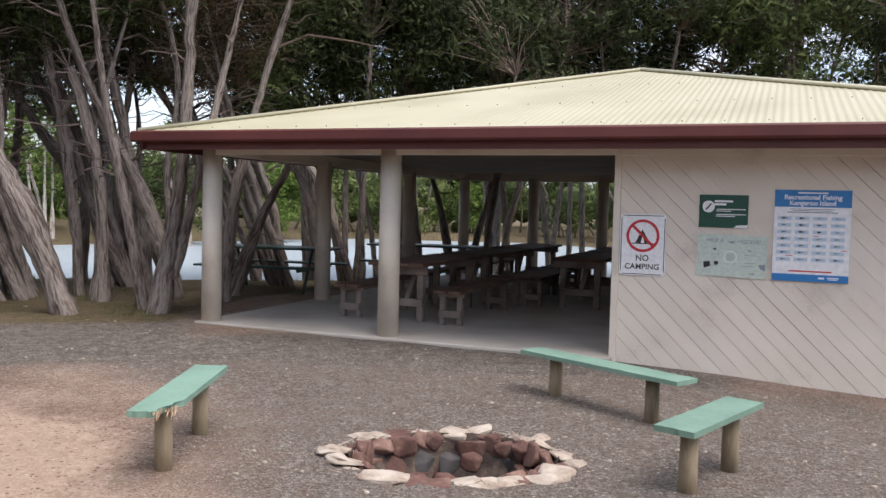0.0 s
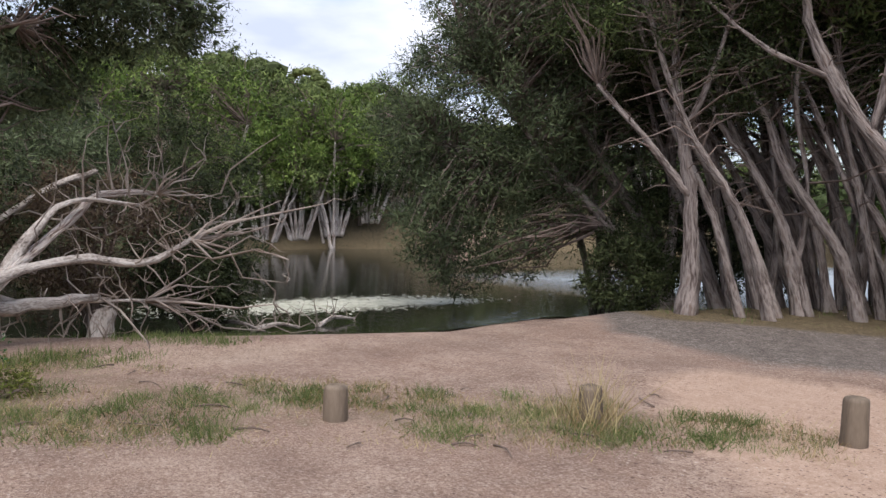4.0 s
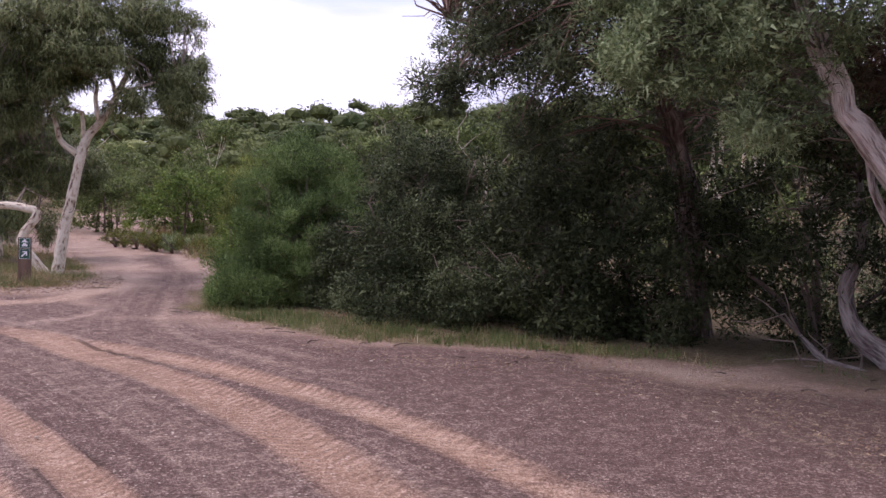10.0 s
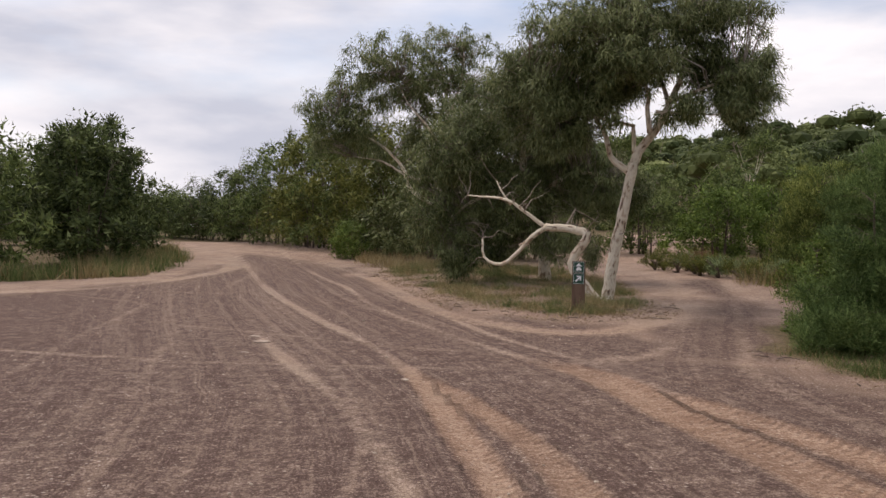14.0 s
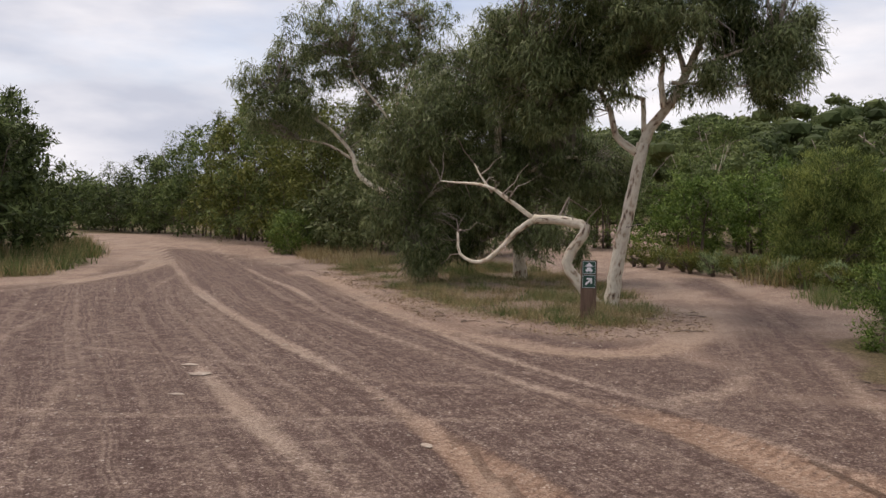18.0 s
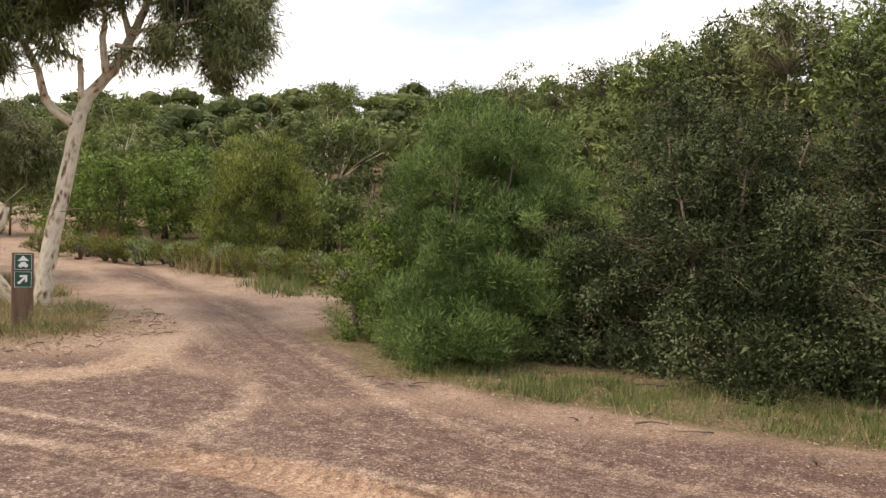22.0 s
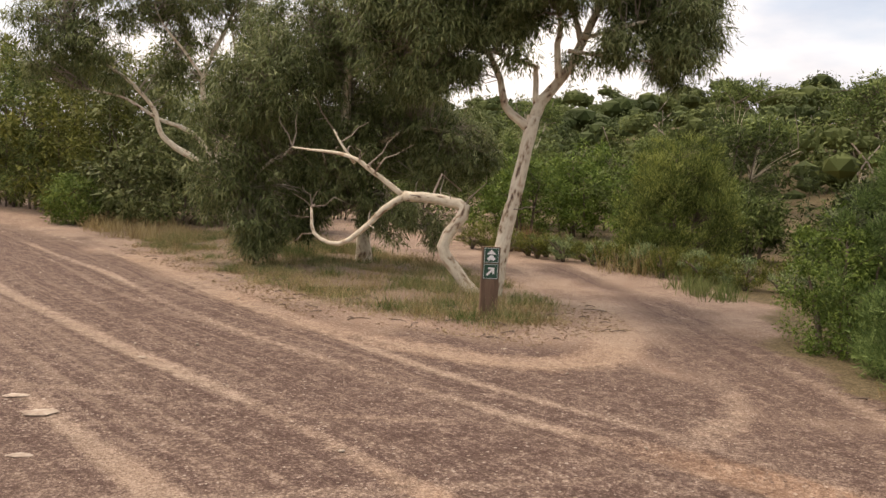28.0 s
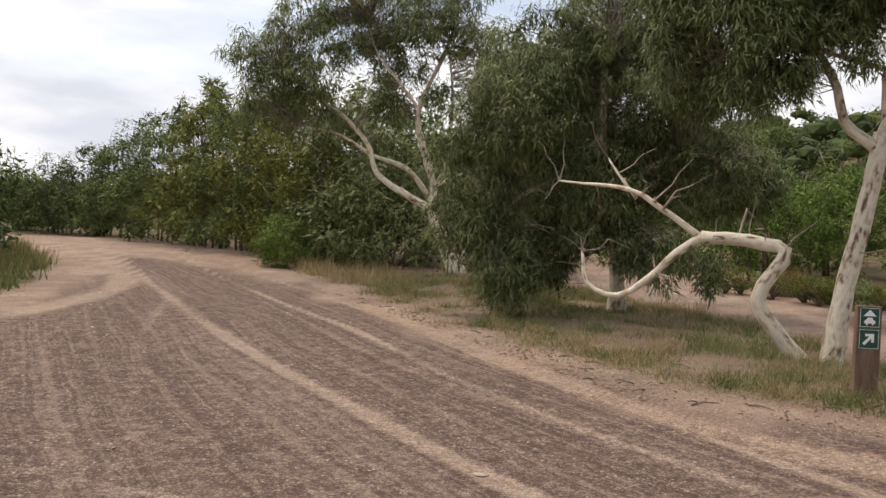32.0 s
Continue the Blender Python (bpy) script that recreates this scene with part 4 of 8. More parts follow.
def build_ground():
    def axis(a, b, step, far):
        mid = np.arange(a, b, step)
        grow = np.cumsum(np.maximum(step * np.minimum(1.12 ** np.arange(1, 120), 2.4), 0.24 * (1.13 ** np.arange(-24, 95))))
        low, high = a - grow[grow < far][::-1], b + grow[grow < far]
        return np.concatenate([low, mid, high])

    xs, ys = axis(-8, 4.5, 0.075, 1500), axis(-23, 9, 0.085, 1500)
    x, y = (g.ravel() for g in np.meshgrid(xs, ys))
    z = lie(x, y)
    rough = np.array([noise.fractal(Vector((a * 0.8, b * 0.8, 0.3)), 1.0, 2.0, 3) for a, b in zip(x[::1], y[::1])])
    near = (np.abs(x) < 40) & (np.abs(y) < 60)
    z = z + np.where(near, 0.012 * rough, 0)
    zone = np.zeros((len(x), 4), np.float32)
    ragged = rough * 0.35
    zone[:, 0] = np.maximum(ease(inside(TURNING, x, y) + ragged * 1.8, -0.8, 1.3) * 0.95, 0.0 * x)
    zone[:, 0] *= 1 - 0.8 * ease(inside(FOREST_TRACK, x, y), -0.3, 0.8)
    zone[:, 0] = np.maximum(zone[:, 0], 0.72 * ease(inside(FORK_BED, x, y) + ragged, -0.4, 0.6))
    green = np.zeros(len(x))
    for poly, k in ((ISLAND, 0.48), (EAST, 0.95), (WEST, 1.0), (SHORE, 0.55), (LITTER_BED, 0.38), (GROVE, 0.9), (YARD_SHADE_LITTER, 0.24), (VERGE_STRIP, 0.42)):
        green = np.maximum(green, k * ease(inside(poly, x, y) + ragged, -0.45, 0.6))
    road = np.maximum(ease(inside(FOREST_TRACK, x, y), -0.2, 0.7), 0)
    green *= 1 - 0.9 * road
    away = np.maximum(np.maximum(-20 - x, x - 18), np.maximum(-48 - y, y - 20))
    green = np.maximum(green, ease(away, 0, 6))
    # a small sandy beach on the far shore
    green *= 1 - 0.95 * ease(1.5 - np.hypot((x + 34.2) / 0.9, (y - 25.4) / 2.0), 0.2, 0.8)
    zone[:, 1] = green
    zone[:, 2] = 0.72 * ease(inside(PIT_YARD, x, y) + ragged, -0.7, 0.7)
    zone[:, 2] = np.maximum(zone[:, 2], 0.95 * ease(inside(YARD_SHADE_LITTER, x, y) + ragged, -0.5, 0.6))
    zone[:, 3] = 0.85 * ease(inside(BARE, x, y) + ragged, -0.6, 0.5)
    close = (x > -18) & (x < 18) & (y > -60) & (y < 6)
    xc, yc, rc = x[close], y[close], rough[close]
    mark_share = 1 - 0.75 * ease(inside(FEW_MARKS_BED, xc, yc) + 0.3 * rc, -0.4, 0.5)
    lanes = {}
    for name, pts, reach in LANES:
        d, run, side = lane_of(smooth_line(pts, 0.6), xc, yc)
        power = ease(np.where((side < 0) & (name == "road"), 0.6, 1.0) * reach + 0.5 * rc - d, 0.0, 0.4 * reach) * ease(run, 0.3, 3.5) * ease(run.max() - run, 0.2, 3.0)
        power *= 0.3 + 0.7 * ease(inside(TURNING, xc, yc), -1.2, 1.0) if name == "road" else 0.8
        v = np.zeros((len(x), 3), np.float32)
        v[close] = np.stack([d * side, run, power * mark_share * (1 - 0.8 * green[close])], 1)
        lanes[name] = v
    marks, best = np.zeros((len(xc), 3)), np.zeros(len(xc))
    for k, (pts, half, dust, clay) in enumerate(MARKS):
        d, run, side = lane_of(smooth_line(pts, 0.5), xc, yc)
        fade = 0.72 + 0.16 * np.sin(run * 0.5 + k * 1.9) + 0.14 * np.sin(run * 1.27 + k * 3.1)
        fade = np.clip(fade, 0.12, 1.0) * ease(run, 0.0, 2.0) * ease(run.max() - run, 0.0, 2.0)
        side_ = half * (0.72 + 0.2 * rc)
        body = np.exp(-((d / side_) ** 4)) * (0.75 + 0.25 * np.cos(d / side_ * 3.3)) + 0.12 * np.exp(-((d / (half * 2.2)) ** 2))
        marks[:, 0] = np.maximum(marks[:, 0], dust * fade * body)
        print_ = clay * np.clip(fade + 0.2, 0, 1) * np.exp(-((d / half) ** 4))
        better = print_ > np.maximum(best, 0.02)
        marks[:, 2] = np.where(better, 62.0 * run + 40.0 * d, marks[:, 2])
        best = np.maximum(best, print_)
        z[close] += (0.35 * dust + 0.7 * clay) * fade * (-0.016 * np.exp(-((d / half) ** 2)) + 0.011 * np.exp(-(((d - 1.7 * half) / (0.6 * half)) ** 2)) * (0.6 + 0.4 * rc))
    marks[:, 0] = np.maximum(marks[:, 0], 0.95 * np.exp(-(((xc + 8.2) / 0.55) ** 2 + ((yc - 2.7) / 1.0) ** 2)) * (1 + 0.3 * rc))
    marks[:, 1] = best
    marks[:, :2] *= (mark_share * (1 - 0.75 * green[close]))[:, None]
    v = np.zeros((len(x), 3), np.float32)
    v[close] = marks
    lanes["marks"] = v
    nx, ny = len(xs), len(ys)
    i = np.arange(nx * ny).reshape(ny, nx)
    f = np.stack([i[:-1, :-1], i[:-1, 1:], i[1:, 1:], i[1:, :-1]], -1).reshape(-1, 4)
    ob = arrays("ground", np.stack([x, y, z], 1), f, EARTH, None, True)
    layer = ob.data.color_attributes.new("zone", "FLOAT_COLOR", "POINT")
    layer.data.foreach_set("color", np.clip(zone, 0, 1).ravel())
    for name, v in lanes.items():
        ob.data.attributes.new(name, "FLOAT_VECTOR", "POINT").data.foreach_set("vector", v.ravel())
    return tagged(ob, "Brown gravel and pale sand ground with wheel tracks", "ground", "", "structure")


build_ground()

bm = bmesh.new()
for a, b in LAGOON:
    bm.verts.new((a * 1.03 - 0.0, b * 1.03, -0.3))
bm.faces.new(bm.verts)
bmesh.ops.triangulate(bm, faces=bm.faces[:])
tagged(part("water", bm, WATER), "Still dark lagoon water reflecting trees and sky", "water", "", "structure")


# ---- the shelter ----
def spot(u, v, z=0.0):
    p = SHELTER + ALONG * u + INTO * v
    return (p.x, p.y, z)


TURN = -22.5
U0, U1, V1, EAVE, APEX, HANG = -5.0, 4.0, 9.0, 2.36, 3.70, 0.62
FLOOR_Z = 0.075
HOUSE = pose(*spot(0, 0), 0, 0, TURN)


def house_part(name, bm, mat, parent=None, label="", kind="structure", category=""):
    bmesh.ops.transform(bm, matrix=HOUSE, verts=bm.verts)
    ob = part(name, bm, mat, parent, label)
    if parent is None:
        tagged(ob, label, category, "", kind)
    return ob


bm = box(0.15 - U0, V1 + 0.3, 0.5, 0.015, at=((U0 - 0.15) / 2, V1 / 2, FLOOR_Z - 0.5))
house_part("floor", box(U1, V1 - 0.1, 0.5, 0, bm, (U1 / 2 + 0.002, V1 / 2 + 0.1, FLOOR_Z - 0.504)), CONCRETE, None, "Bare grey concrete slab under the shelter roof", category="floor")
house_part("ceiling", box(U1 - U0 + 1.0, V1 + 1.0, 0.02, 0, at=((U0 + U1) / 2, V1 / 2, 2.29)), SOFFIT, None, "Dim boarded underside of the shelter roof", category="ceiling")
COLUMNS = [(-5.0, 0.0), (-2.56, 0.0), (-5.0, 2.75), (-5.0, 6.0), (-5.0, 9.0), (-3.4, 9.0), (-1.9, 9.0), (-0.3, 9.0)]
first = None
for u, v in COLUMNS:
    if first is None:
        first = thing("column", "Round cream painted shelter column standing on the slab", "column", spot(u, v, FLOOR_Z), 0, "shelter columns", "structure")
        part("shaft", rod(0.122, 0.118, 2.13, 28), PILLAR, first)
    else:
        copy_thing(first, pose(*spot(u, v, FLOOR_Z)))
beams = thing("roof_beams", "Cream painted edge beams resting on the round columns", "beam", spot(0, 0, 0), TURN, "", "structure")
for sx, sy, cx, cy in ((5.0, 0.14, -2.5, 0.0), (0.14, 8.86, -5.0, 4.5), (9.0, 0.14, -0.5, 9.0), (0.14, 8.86, 4.0, 4.5)):
    part("beam", box(sx, sy, 0.16, 0.008, at=(cx, cy, 2.135 + FLOOR_Z - 0.075)), CREAM, beams)


def roof_side(k):
    """One corrugated slope of the pyramid roof, its ribs running up to the hip."""
    half = (U1 - U0) / 2 + HANG
    pitch, sub = 0.076, 4
    n = int(2 * half / pitch * sub)
    s = np.linspace(-half, half, n)
    run = half - np.abs(s)
    wave = 0.009 * np.cos(np.arange(n) * 2 * np.pi / sub)
    rows = []
    for q in (0.0, 0.5, 1.0):
        out = -half + run * q
        z = EAVE + (APEX - EAVE) * (run * q / half) + wave * (1 if q < 1 else 0.4) + 0.012
        rows.append(np.stack([s, out, z], 1))
    v = np.vstack(rows)
    i = np.arange(3 * n).reshape(3, n)
    f = np.stack([i[:-1, :-1], i[:-1, 1:], i[1:, 1:], i[1:, :-1]], -1).reshape(-1, 4)
    a = k * math.pi / 2
    c, d = math.cos(a), math.sin(a)
    v = np.stack([v[:, 0] * c - v[:, 1] * d, v[:, 0] * d + v[:, 1] * c, v[:, 2]], 1)
    return v, f


roof = thing("shelter_roof", "Pyramid roof of cream corrugated steel with a maroon gutter", "roof", spot((U0 + U1) / 2, V1 / 2, 0), TURN, "", "structure")
half = (U1 - U0) / 2 + HANG
for k in range(4):
    arrays("roof_sheet", *roof_side(k), ROOF, roof, True)
    a = k * 90
    m = pose(0, 0, 0, 0, 0, a)
    bm = box(2 * half + 0.13, 0.11, 0.13, 0.02, at=(0, -half - 0.02, EAVE - 0.115))
    bmesh.ops.transform(bm, matrix=m, verts=bm.verts)
    part("gutter", bm, MAROON, roof, "maroon painted gutter")
    bm = box(2 * half + 0.02, 0.025, 0.12, 0.004, at=(0, -half + 0.06, EAVE - 0.2))
    bmesh.ops.transform(bm, matrix=m, verts=bm.verts)
    part("fascia", bm, MAROON, roof)
    ends = Vector((half, -half, EAVE + 0.02)), Vector((0, 0, APEX + 0.02))
    run = (ends[1] - ends[0]).length
    bm = rod(0.075, 0.075, run, 10)
    bmesh.ops.scale(bm, vec=(1.5, 0.45, 1), verts=bm.verts)
    bmesh.ops.transform(bm, matrix=m @ Matrix.Translation(ends[0]) @ (ends[1] - ends[0]).to_track_quat("Z", "Y").to_matrix().to_4x4(), verts=bm.verts)
    part("hip_cap", bm, ROOF, roof)
# roof screws in rows on the front slope
bm = bmesh.new()
for q in (0.03, 0.3, 0.62):
    for s in np.arange(-half + 0.2, half - 0.1, 0.38):
        if (half - abs(s)) > 0.2 and q * half < half - abs(s):
            z = EAVE + (APEX - EAVE) * q + 0.024
            bmesh.ops.create_cone(bm, cap_ends=True, segments=6, radius1=0.006, radius2=0.005, depth=0.01, matrix=Matrix.Translation((s, -half + q * half, z)))
tagged(part("roof_screws", bm, STEEL, roof), "", "", "", "stuff")
# walls of the closed corner room: thick, boarded slantwise outside
wall_front = thing("wall_front", "Cream painted wall of diagonal timber boards", "wall", spot(0, 0, 0), TURN, "", "structure")
part("core", box(U1, 0.12, 2.55, 0.004, at=(U1 / 2, 0.085, -0.3)), CREAM, wall_front)
part("corner_trim", box(0.07, 0.17, 2.5, 0.006, at=(0.0, 0.065, -0.3)), CREAM, wall_front)
part("top_trim", box(U1, 0.03, 0.09, 0.004, at=(U1 / 2 + 0.02, -0.012, 2.13)), CREAM, wall_front)
for name, cx, cy, sx, sy in (("wall_side", 0.06, 4.6, 0.12, 8.6), ("wall_back", 2.0, 8.96, 4.0, 0.12), ("wall_end", 3.96, 4.6, 0.12, 8.6)):
    house_part(name, box(sx, sy, 2.55, 0.004, at=(cx, cy, -0.3)), CREAM, None, "Plain cream painted wall of the closed room", category="wall")
BOARD = 0.135


def diagonal_boards():
    lo, hi, x0, x1 = -0.28, 2.13, 0.035, U1
    step = BOARD * math.sqrt(2)
    count = int((x1 - x0 + hi - lo) / step) + 2
    for k in range(count):
        a = x0 - (hi - lo) + k * step
        # the board lies between the slanting lines x = a + (hi - z) and the next
        poly = [(a, hi), (a + step - 0.006, hi), (a + step - 0.006 + hi - lo, lo), (a + hi - lo, lo)]
        for axis_, lim, keep in ((0, x0, 1), (0, x1, -1)):
            out = []
            for p, q in zip(poly, poly[1:] + poly[:1]):
                ip, iq = (p[axis_] - lim) * keep >= 0, (q[axis_] - lim) * keep >= 0
                if ip:
                    out.append(p)
                if ip != iq:
                    s = (lim - p[axis_]) / (q[axis_] - p[axis_])
                    out.append((p[0] + s * (q[0] - p[0]), p[1] + s * (q[1] - p[1])))
            poly = out
            if len(poly) < 3:
                break
        if len(poly) < 3:
            continue
        bm = bmesh.new()
        front = [bm.verts.new((x, 0.004 + 0.002 * math.sin(k * 2.3), z)) for x, z in poly]
        back = [bm.verts.new((x, 0.03, z)) for x, z in poly]
        bm.faces.new(front)
        for i in range(len(poly)):
            j = (i + 1) % len(poly)
            bm.faces.new((front[j], front[i], back[i], back[j]))
        bmesh.ops.recalc_face_normals(bm, faces=bm.faces[:])
        part("board", bm, CREAM, wall_front)


# ---- signs on the wall ----
def sheet(name, label, u, z, w, h, mat, thick=0.006, round_=0.0, turn=0.0):
    """A flat sign on the front wall; its own middle is the sheet's middle, x along the wall and z up."""
    ob = thing(name, label, "sign")
    ob.matrix_world = HOUSE @ pose(u, -0.006, z, 0, turn, 0)
    bm = bmesh.new()
    if round_:
        pts = [(sx * (w / 2 - round_) + round_ * math.cos(a), sz * (h / 2 - round_) + round_ * math.sin(a)) for sx, sz, a0 in ((1, 1, 0), (-1, 1, 90), (-1, -1, 180), (1, -1, 270)) for a in (radians(a0 + k * 22.5) for k in range(5))]
    else:
        pts = [(w / 2, h / 2), (-w / 2, h / 2), (-w / 2, -h / 2), (w / 2, -h / 2)]
    face = bm.faces.new([bm.verts.new((x, 0, y)) for x, y in pts])
    moved = bmesh.ops.extrude_face_region(bm, geom=[face])
    bmesh.ops.translate(bm, verts=[v for v in moved["geom"] if isinstance(v, bmesh.types.BMVert)], vec=(0, -thick, 0))
    bmesh.ops.recalc_face_normals(bm, faces=bm.faces[:])
    part("sheet", bm, mat, ob)
    return ob


def bars(ob, name, mat, rects, depth=0.0085, label=""):
    """Printed blocks, a hair proud of the sheet: middle x, z, width, height."""
    for x, z, w, h in rects:
        part(name, box(w, 0.0012, h, 0, None, (x, -depth, z - h / 2)), mat, ob, label)


def words(ob, text, size, x, z, mat, depth=0.0085, bold=0.0):
    cu = bpy.data.curves.new("lettering", "FONT")
    cu.body, cu.size, cu.align_x, cu.align_y, cu.extrude, cu.offset = text, size, "CENTER", "CENTER", 0.0006, bold
    tmp = bpy.data.objects.new("tmp", cu)
    scene.collection.objects.link(tmp)
    me = bpy.data.meshes.new_from_object(tmp.evaluated_get(bpy.context.evaluated_depsgraph_get()))
    bpy.data.objects.remove(tmp)
    me.materials.clear()
    me.materials.append(mat)
    t = new("lettering", me)
    t.parent = ob
    t.matrix_basis = pose(x, -depth, z, 90, 0, 0)
    return t


def outline(ob, name, pts, mat, depth=0.0085):
    bm = bmesh.new()
    f = bm.faces.new([bm.verts.new((x, -depth, z)) for x, z in pts])
    moved = bmesh.ops.extrude_face_region(bm, geom=[f])
    bmesh.ops.translate(bm, verts=[v for v in moved["geom"] if isinstance(v, bmesh.types.BMVert)], vec=(0, -0.0012, 0))
    bmesh.ops.recalc_face_normals(bm, faces=bm.faces[:])
    return part(name, bm, mat, ob)


def ring(ob, name, x, z, r0, r1, mat, depth=0.0105, n=40):
    bm = bmesh.new()
    vs = [[bm.verts.new((x + r * math.cos(6.2832 * k / n), -d, z + r * math.sin(6.2832 * k / n))) for k in range(n)] for r, d in ((r0, depth), (r1, depth), (r1, depth - 0.0012), (r0, depth - 0.0012))]
    for a, b in zip(vs, vs[1:] + vs[:1]):
        for k in range(n):
            bm.faces.new((a[k], a[(k + 1) % n], b[(k + 1) % n], b[k]))
    bmesh.ops.recalc_face_normals(bm, faces=bm.faces[:])
    return part(name, bm, mat, ob)


diagonal_boards()
no_camp = sheet("no_camping_sign", "White metal no camping sign with red prohibition ring", 0.27, 1.23, 0.455, 0.62, WHITE, 0.004, 0.03)
bars(no_camp, "border", BLACK, [(0, 0.296, 0.40, 0.007), (0, -0.296, 0.40, 0.007), (-0.214, 0, 0.007, 0.54), (0.214, 0, 0.007, 0.54)], 0.005)
outline(no_camp, "tent_symbol", [(-0.075, 0.02), (-0.005, 0.16), (0.075, 0.02), (0.02, 0.02), (-0.002, 0.09), (-0.02, 0.02)], BLACK, 0.005)
bars(no_camp, "ground_line", BLACK, [(0, 0.014, 0.22, 0.01)], 0.005)
ring(no_camp, "prohibition_ring", 0, 0.092, 0.138, 0.165, RED, 0.007)
outline(no_camp, "slash", [(-0.112, 0.185), (-0.093, 0.204), (0.112, -0.001), (0.093, -0.02)], RED, 0.0068)
words(no_camp, "NO", 0.084, 0.0, -0.135, BLACK, 0.0062, 0.0012)
words(no_camp, "CAMPING", 0.078, 0.0, -0.222, BLACK, 0.0062, 0.0012)

green_sign = sheet("green_notice", "Dark green notice with white symbol and lettering", 1.035, 1.588, 0.455, 0.32, GREEN, 0.004)
ring(green_sign, "round_symbol", -0.14, 0.045, 0.0, 0.058, WHITE, 0.0055)
outline(green_sign, "symbol_bars", [(-0.17, 0.02), (-0.16, 0.01), (-0.11, 0.07), (-0.12, 0.08)], BLACK, 0.007)
bars(green_sign, "heading", WHITE, [(0.0, 0.098, 0.17, 0.02), (-0.03, 0.068, 0.11, 0.02)], 0.0055)
bars(green_sign, "small_print", WHITE, [(0.07, 0.02, 0.27, 0.008), (0.0, 0.003, 0.14, 0.008), (0.07, -0.03, 0.27, 0.008), (0.02, -0.047, 0.18, 0.008)], 0.0055)
outline(green_sign, "corner_emblem", [(0.1, -0.158), (0.125, -0.135), (0.226, -0.128), (0.226, -0.158)], WHITE, 0.0055)

help_sign = sheet("pale_notice", "Pale green weathered notice with small pictures", 1.125, 1.155, 0.65, 0.41, PALE, 0.005, 0.0, 1.2)
words(help_sign, "HELP A", 0.052, -0.16, 0.145, GREY, 0.0068)
words(help_sign, "HOODIE!", 0.052, 0.155, 0.145, GREY, 0.0068)
outline(help_sign, "bird_shape", [(-0.055, 0.155), (-0.02, 0.14), (0.03, 0.15), (0.01, 0.128), (-0.01, 0.12)], GREY, 0.0068)
ring(help_sign, "round_panel", -0.01, -0.01, 0.052, 0.06, WHITE, 0.0068)
bars(help_sign, "print_line", GREY, [(-0.01, 0.02 - 0.014 * k, 0.07, 0.004) for k in range(5)] + [(-0.15, 0.01, 0.08, 0.004), (0.17, 0.015, 0.1, 0.004), (0.16, -0.09, 0.12, 0.004), (-0.16, -0.1, 0.07, 0.004), (0.17, -0.06, 0.1, 0.004)], 0.0068)
for pts in ([(-0.26, -0.07), (-0.2, -0.06), (-0.19, -0.11), (-0.25, -0.13)], [(-0.16, -0.06), (-0.12, -0.055), (-0.12, -0.09), (-0.155, -0.095)], [(0.25, -0.07), (0.315, -0.065), (0.312, -0.13), (0.27, -0.11)], [(0.16, -0.16), (0.22, -0.155), (0.21, -0.175)], [(0.14, 0.06), (0.17, 0.07), (0.18, 0.05)], [(-0.18, 0.06), (-0.14, 0.075), (-0.15, 0.05)]):
    outline(help_sign, "picture", pts, BLACK if pts[0][0] < 0 else GREY, 0.0068)

fish_sign = sheet("fishing_poster", "Blue and white fishing rules poster with rows of pictures", 1.83, 1.375, 0.665, 0.865, WHITE, 0.004)
bars(fish_sign, "blue_head", BLUE, [(0, 0.352, 0.665, 0.161)], 0.0052)
bars(fish_sign, "blue_foot", BLUE, [(0, -0.398, 0.665, 0.069)], 0.0052)
bars(fish_sign, "small_heading", WHITE, [(0, 0.405, 0.26, 0.012)], 0.0066)
words(fish_sign, "Recreational Fishing", 0.062, 0.0, 0.362, WHITE, 0.0066, 0.0014)
words(fish_sign, "Kangaroo Island", 0.062, 0.0, 0.308, WHITE, 0.0066, 0.0014)
bars(fish_sign, "intro_line", GREY, [(0, 0.252, 0.4, 0.006), (0, 0.238, 0.34, 0.006), (0, 0.222, 0.44, 0.009)], 0.0052)
rng = np.random.default_rng(5)
bars(fish_sign, "tinted_panel", TINT, [(-0.24 + 0.155 * c, 0.165 - 0.065 * r, 0.12, 0.034) for c in range(4) for r in range(7)], 0.0052)
bars(fish_sign, "red_line", RED, [(0, -0.335, 0.38, 0.012), (0.28, -0.13, 0.05, 0.006), (-0.19, -0.19, 0.06, 0.006), (0.04, 0.0, 0.05, 0.006)], 0.0066)
for c in range(4):
    for r in range(7):
        x, z, w, h = -0.245 + 0.155 * c, 0.167 - 0.065 * r, rng.uniform(0.018, 0.03), rng.uniform(0.006, 0.012)
        outline(fish_sign, "fish_shape", [(x - w, z), (x - w * 0.2, z + h), (x + w * 0.6, z + 0.2 * h), (x + w, z + h * 0.8), (x + w, z - h * 0.6), (x + w * 0.5, z - 0.2 * h), (x - w * 0.3, z - h)], BLACK if rng.random() < 0.6 else GREY, 0.0066)
bars(fish_sign, "foot_print", WHITE, [(0.1, -0.395, 0.05, 0.016), (0.2, -0.39, 0.1, 0.01), (0.2, -0.405, 0.08, 0.008)], 0.0066)


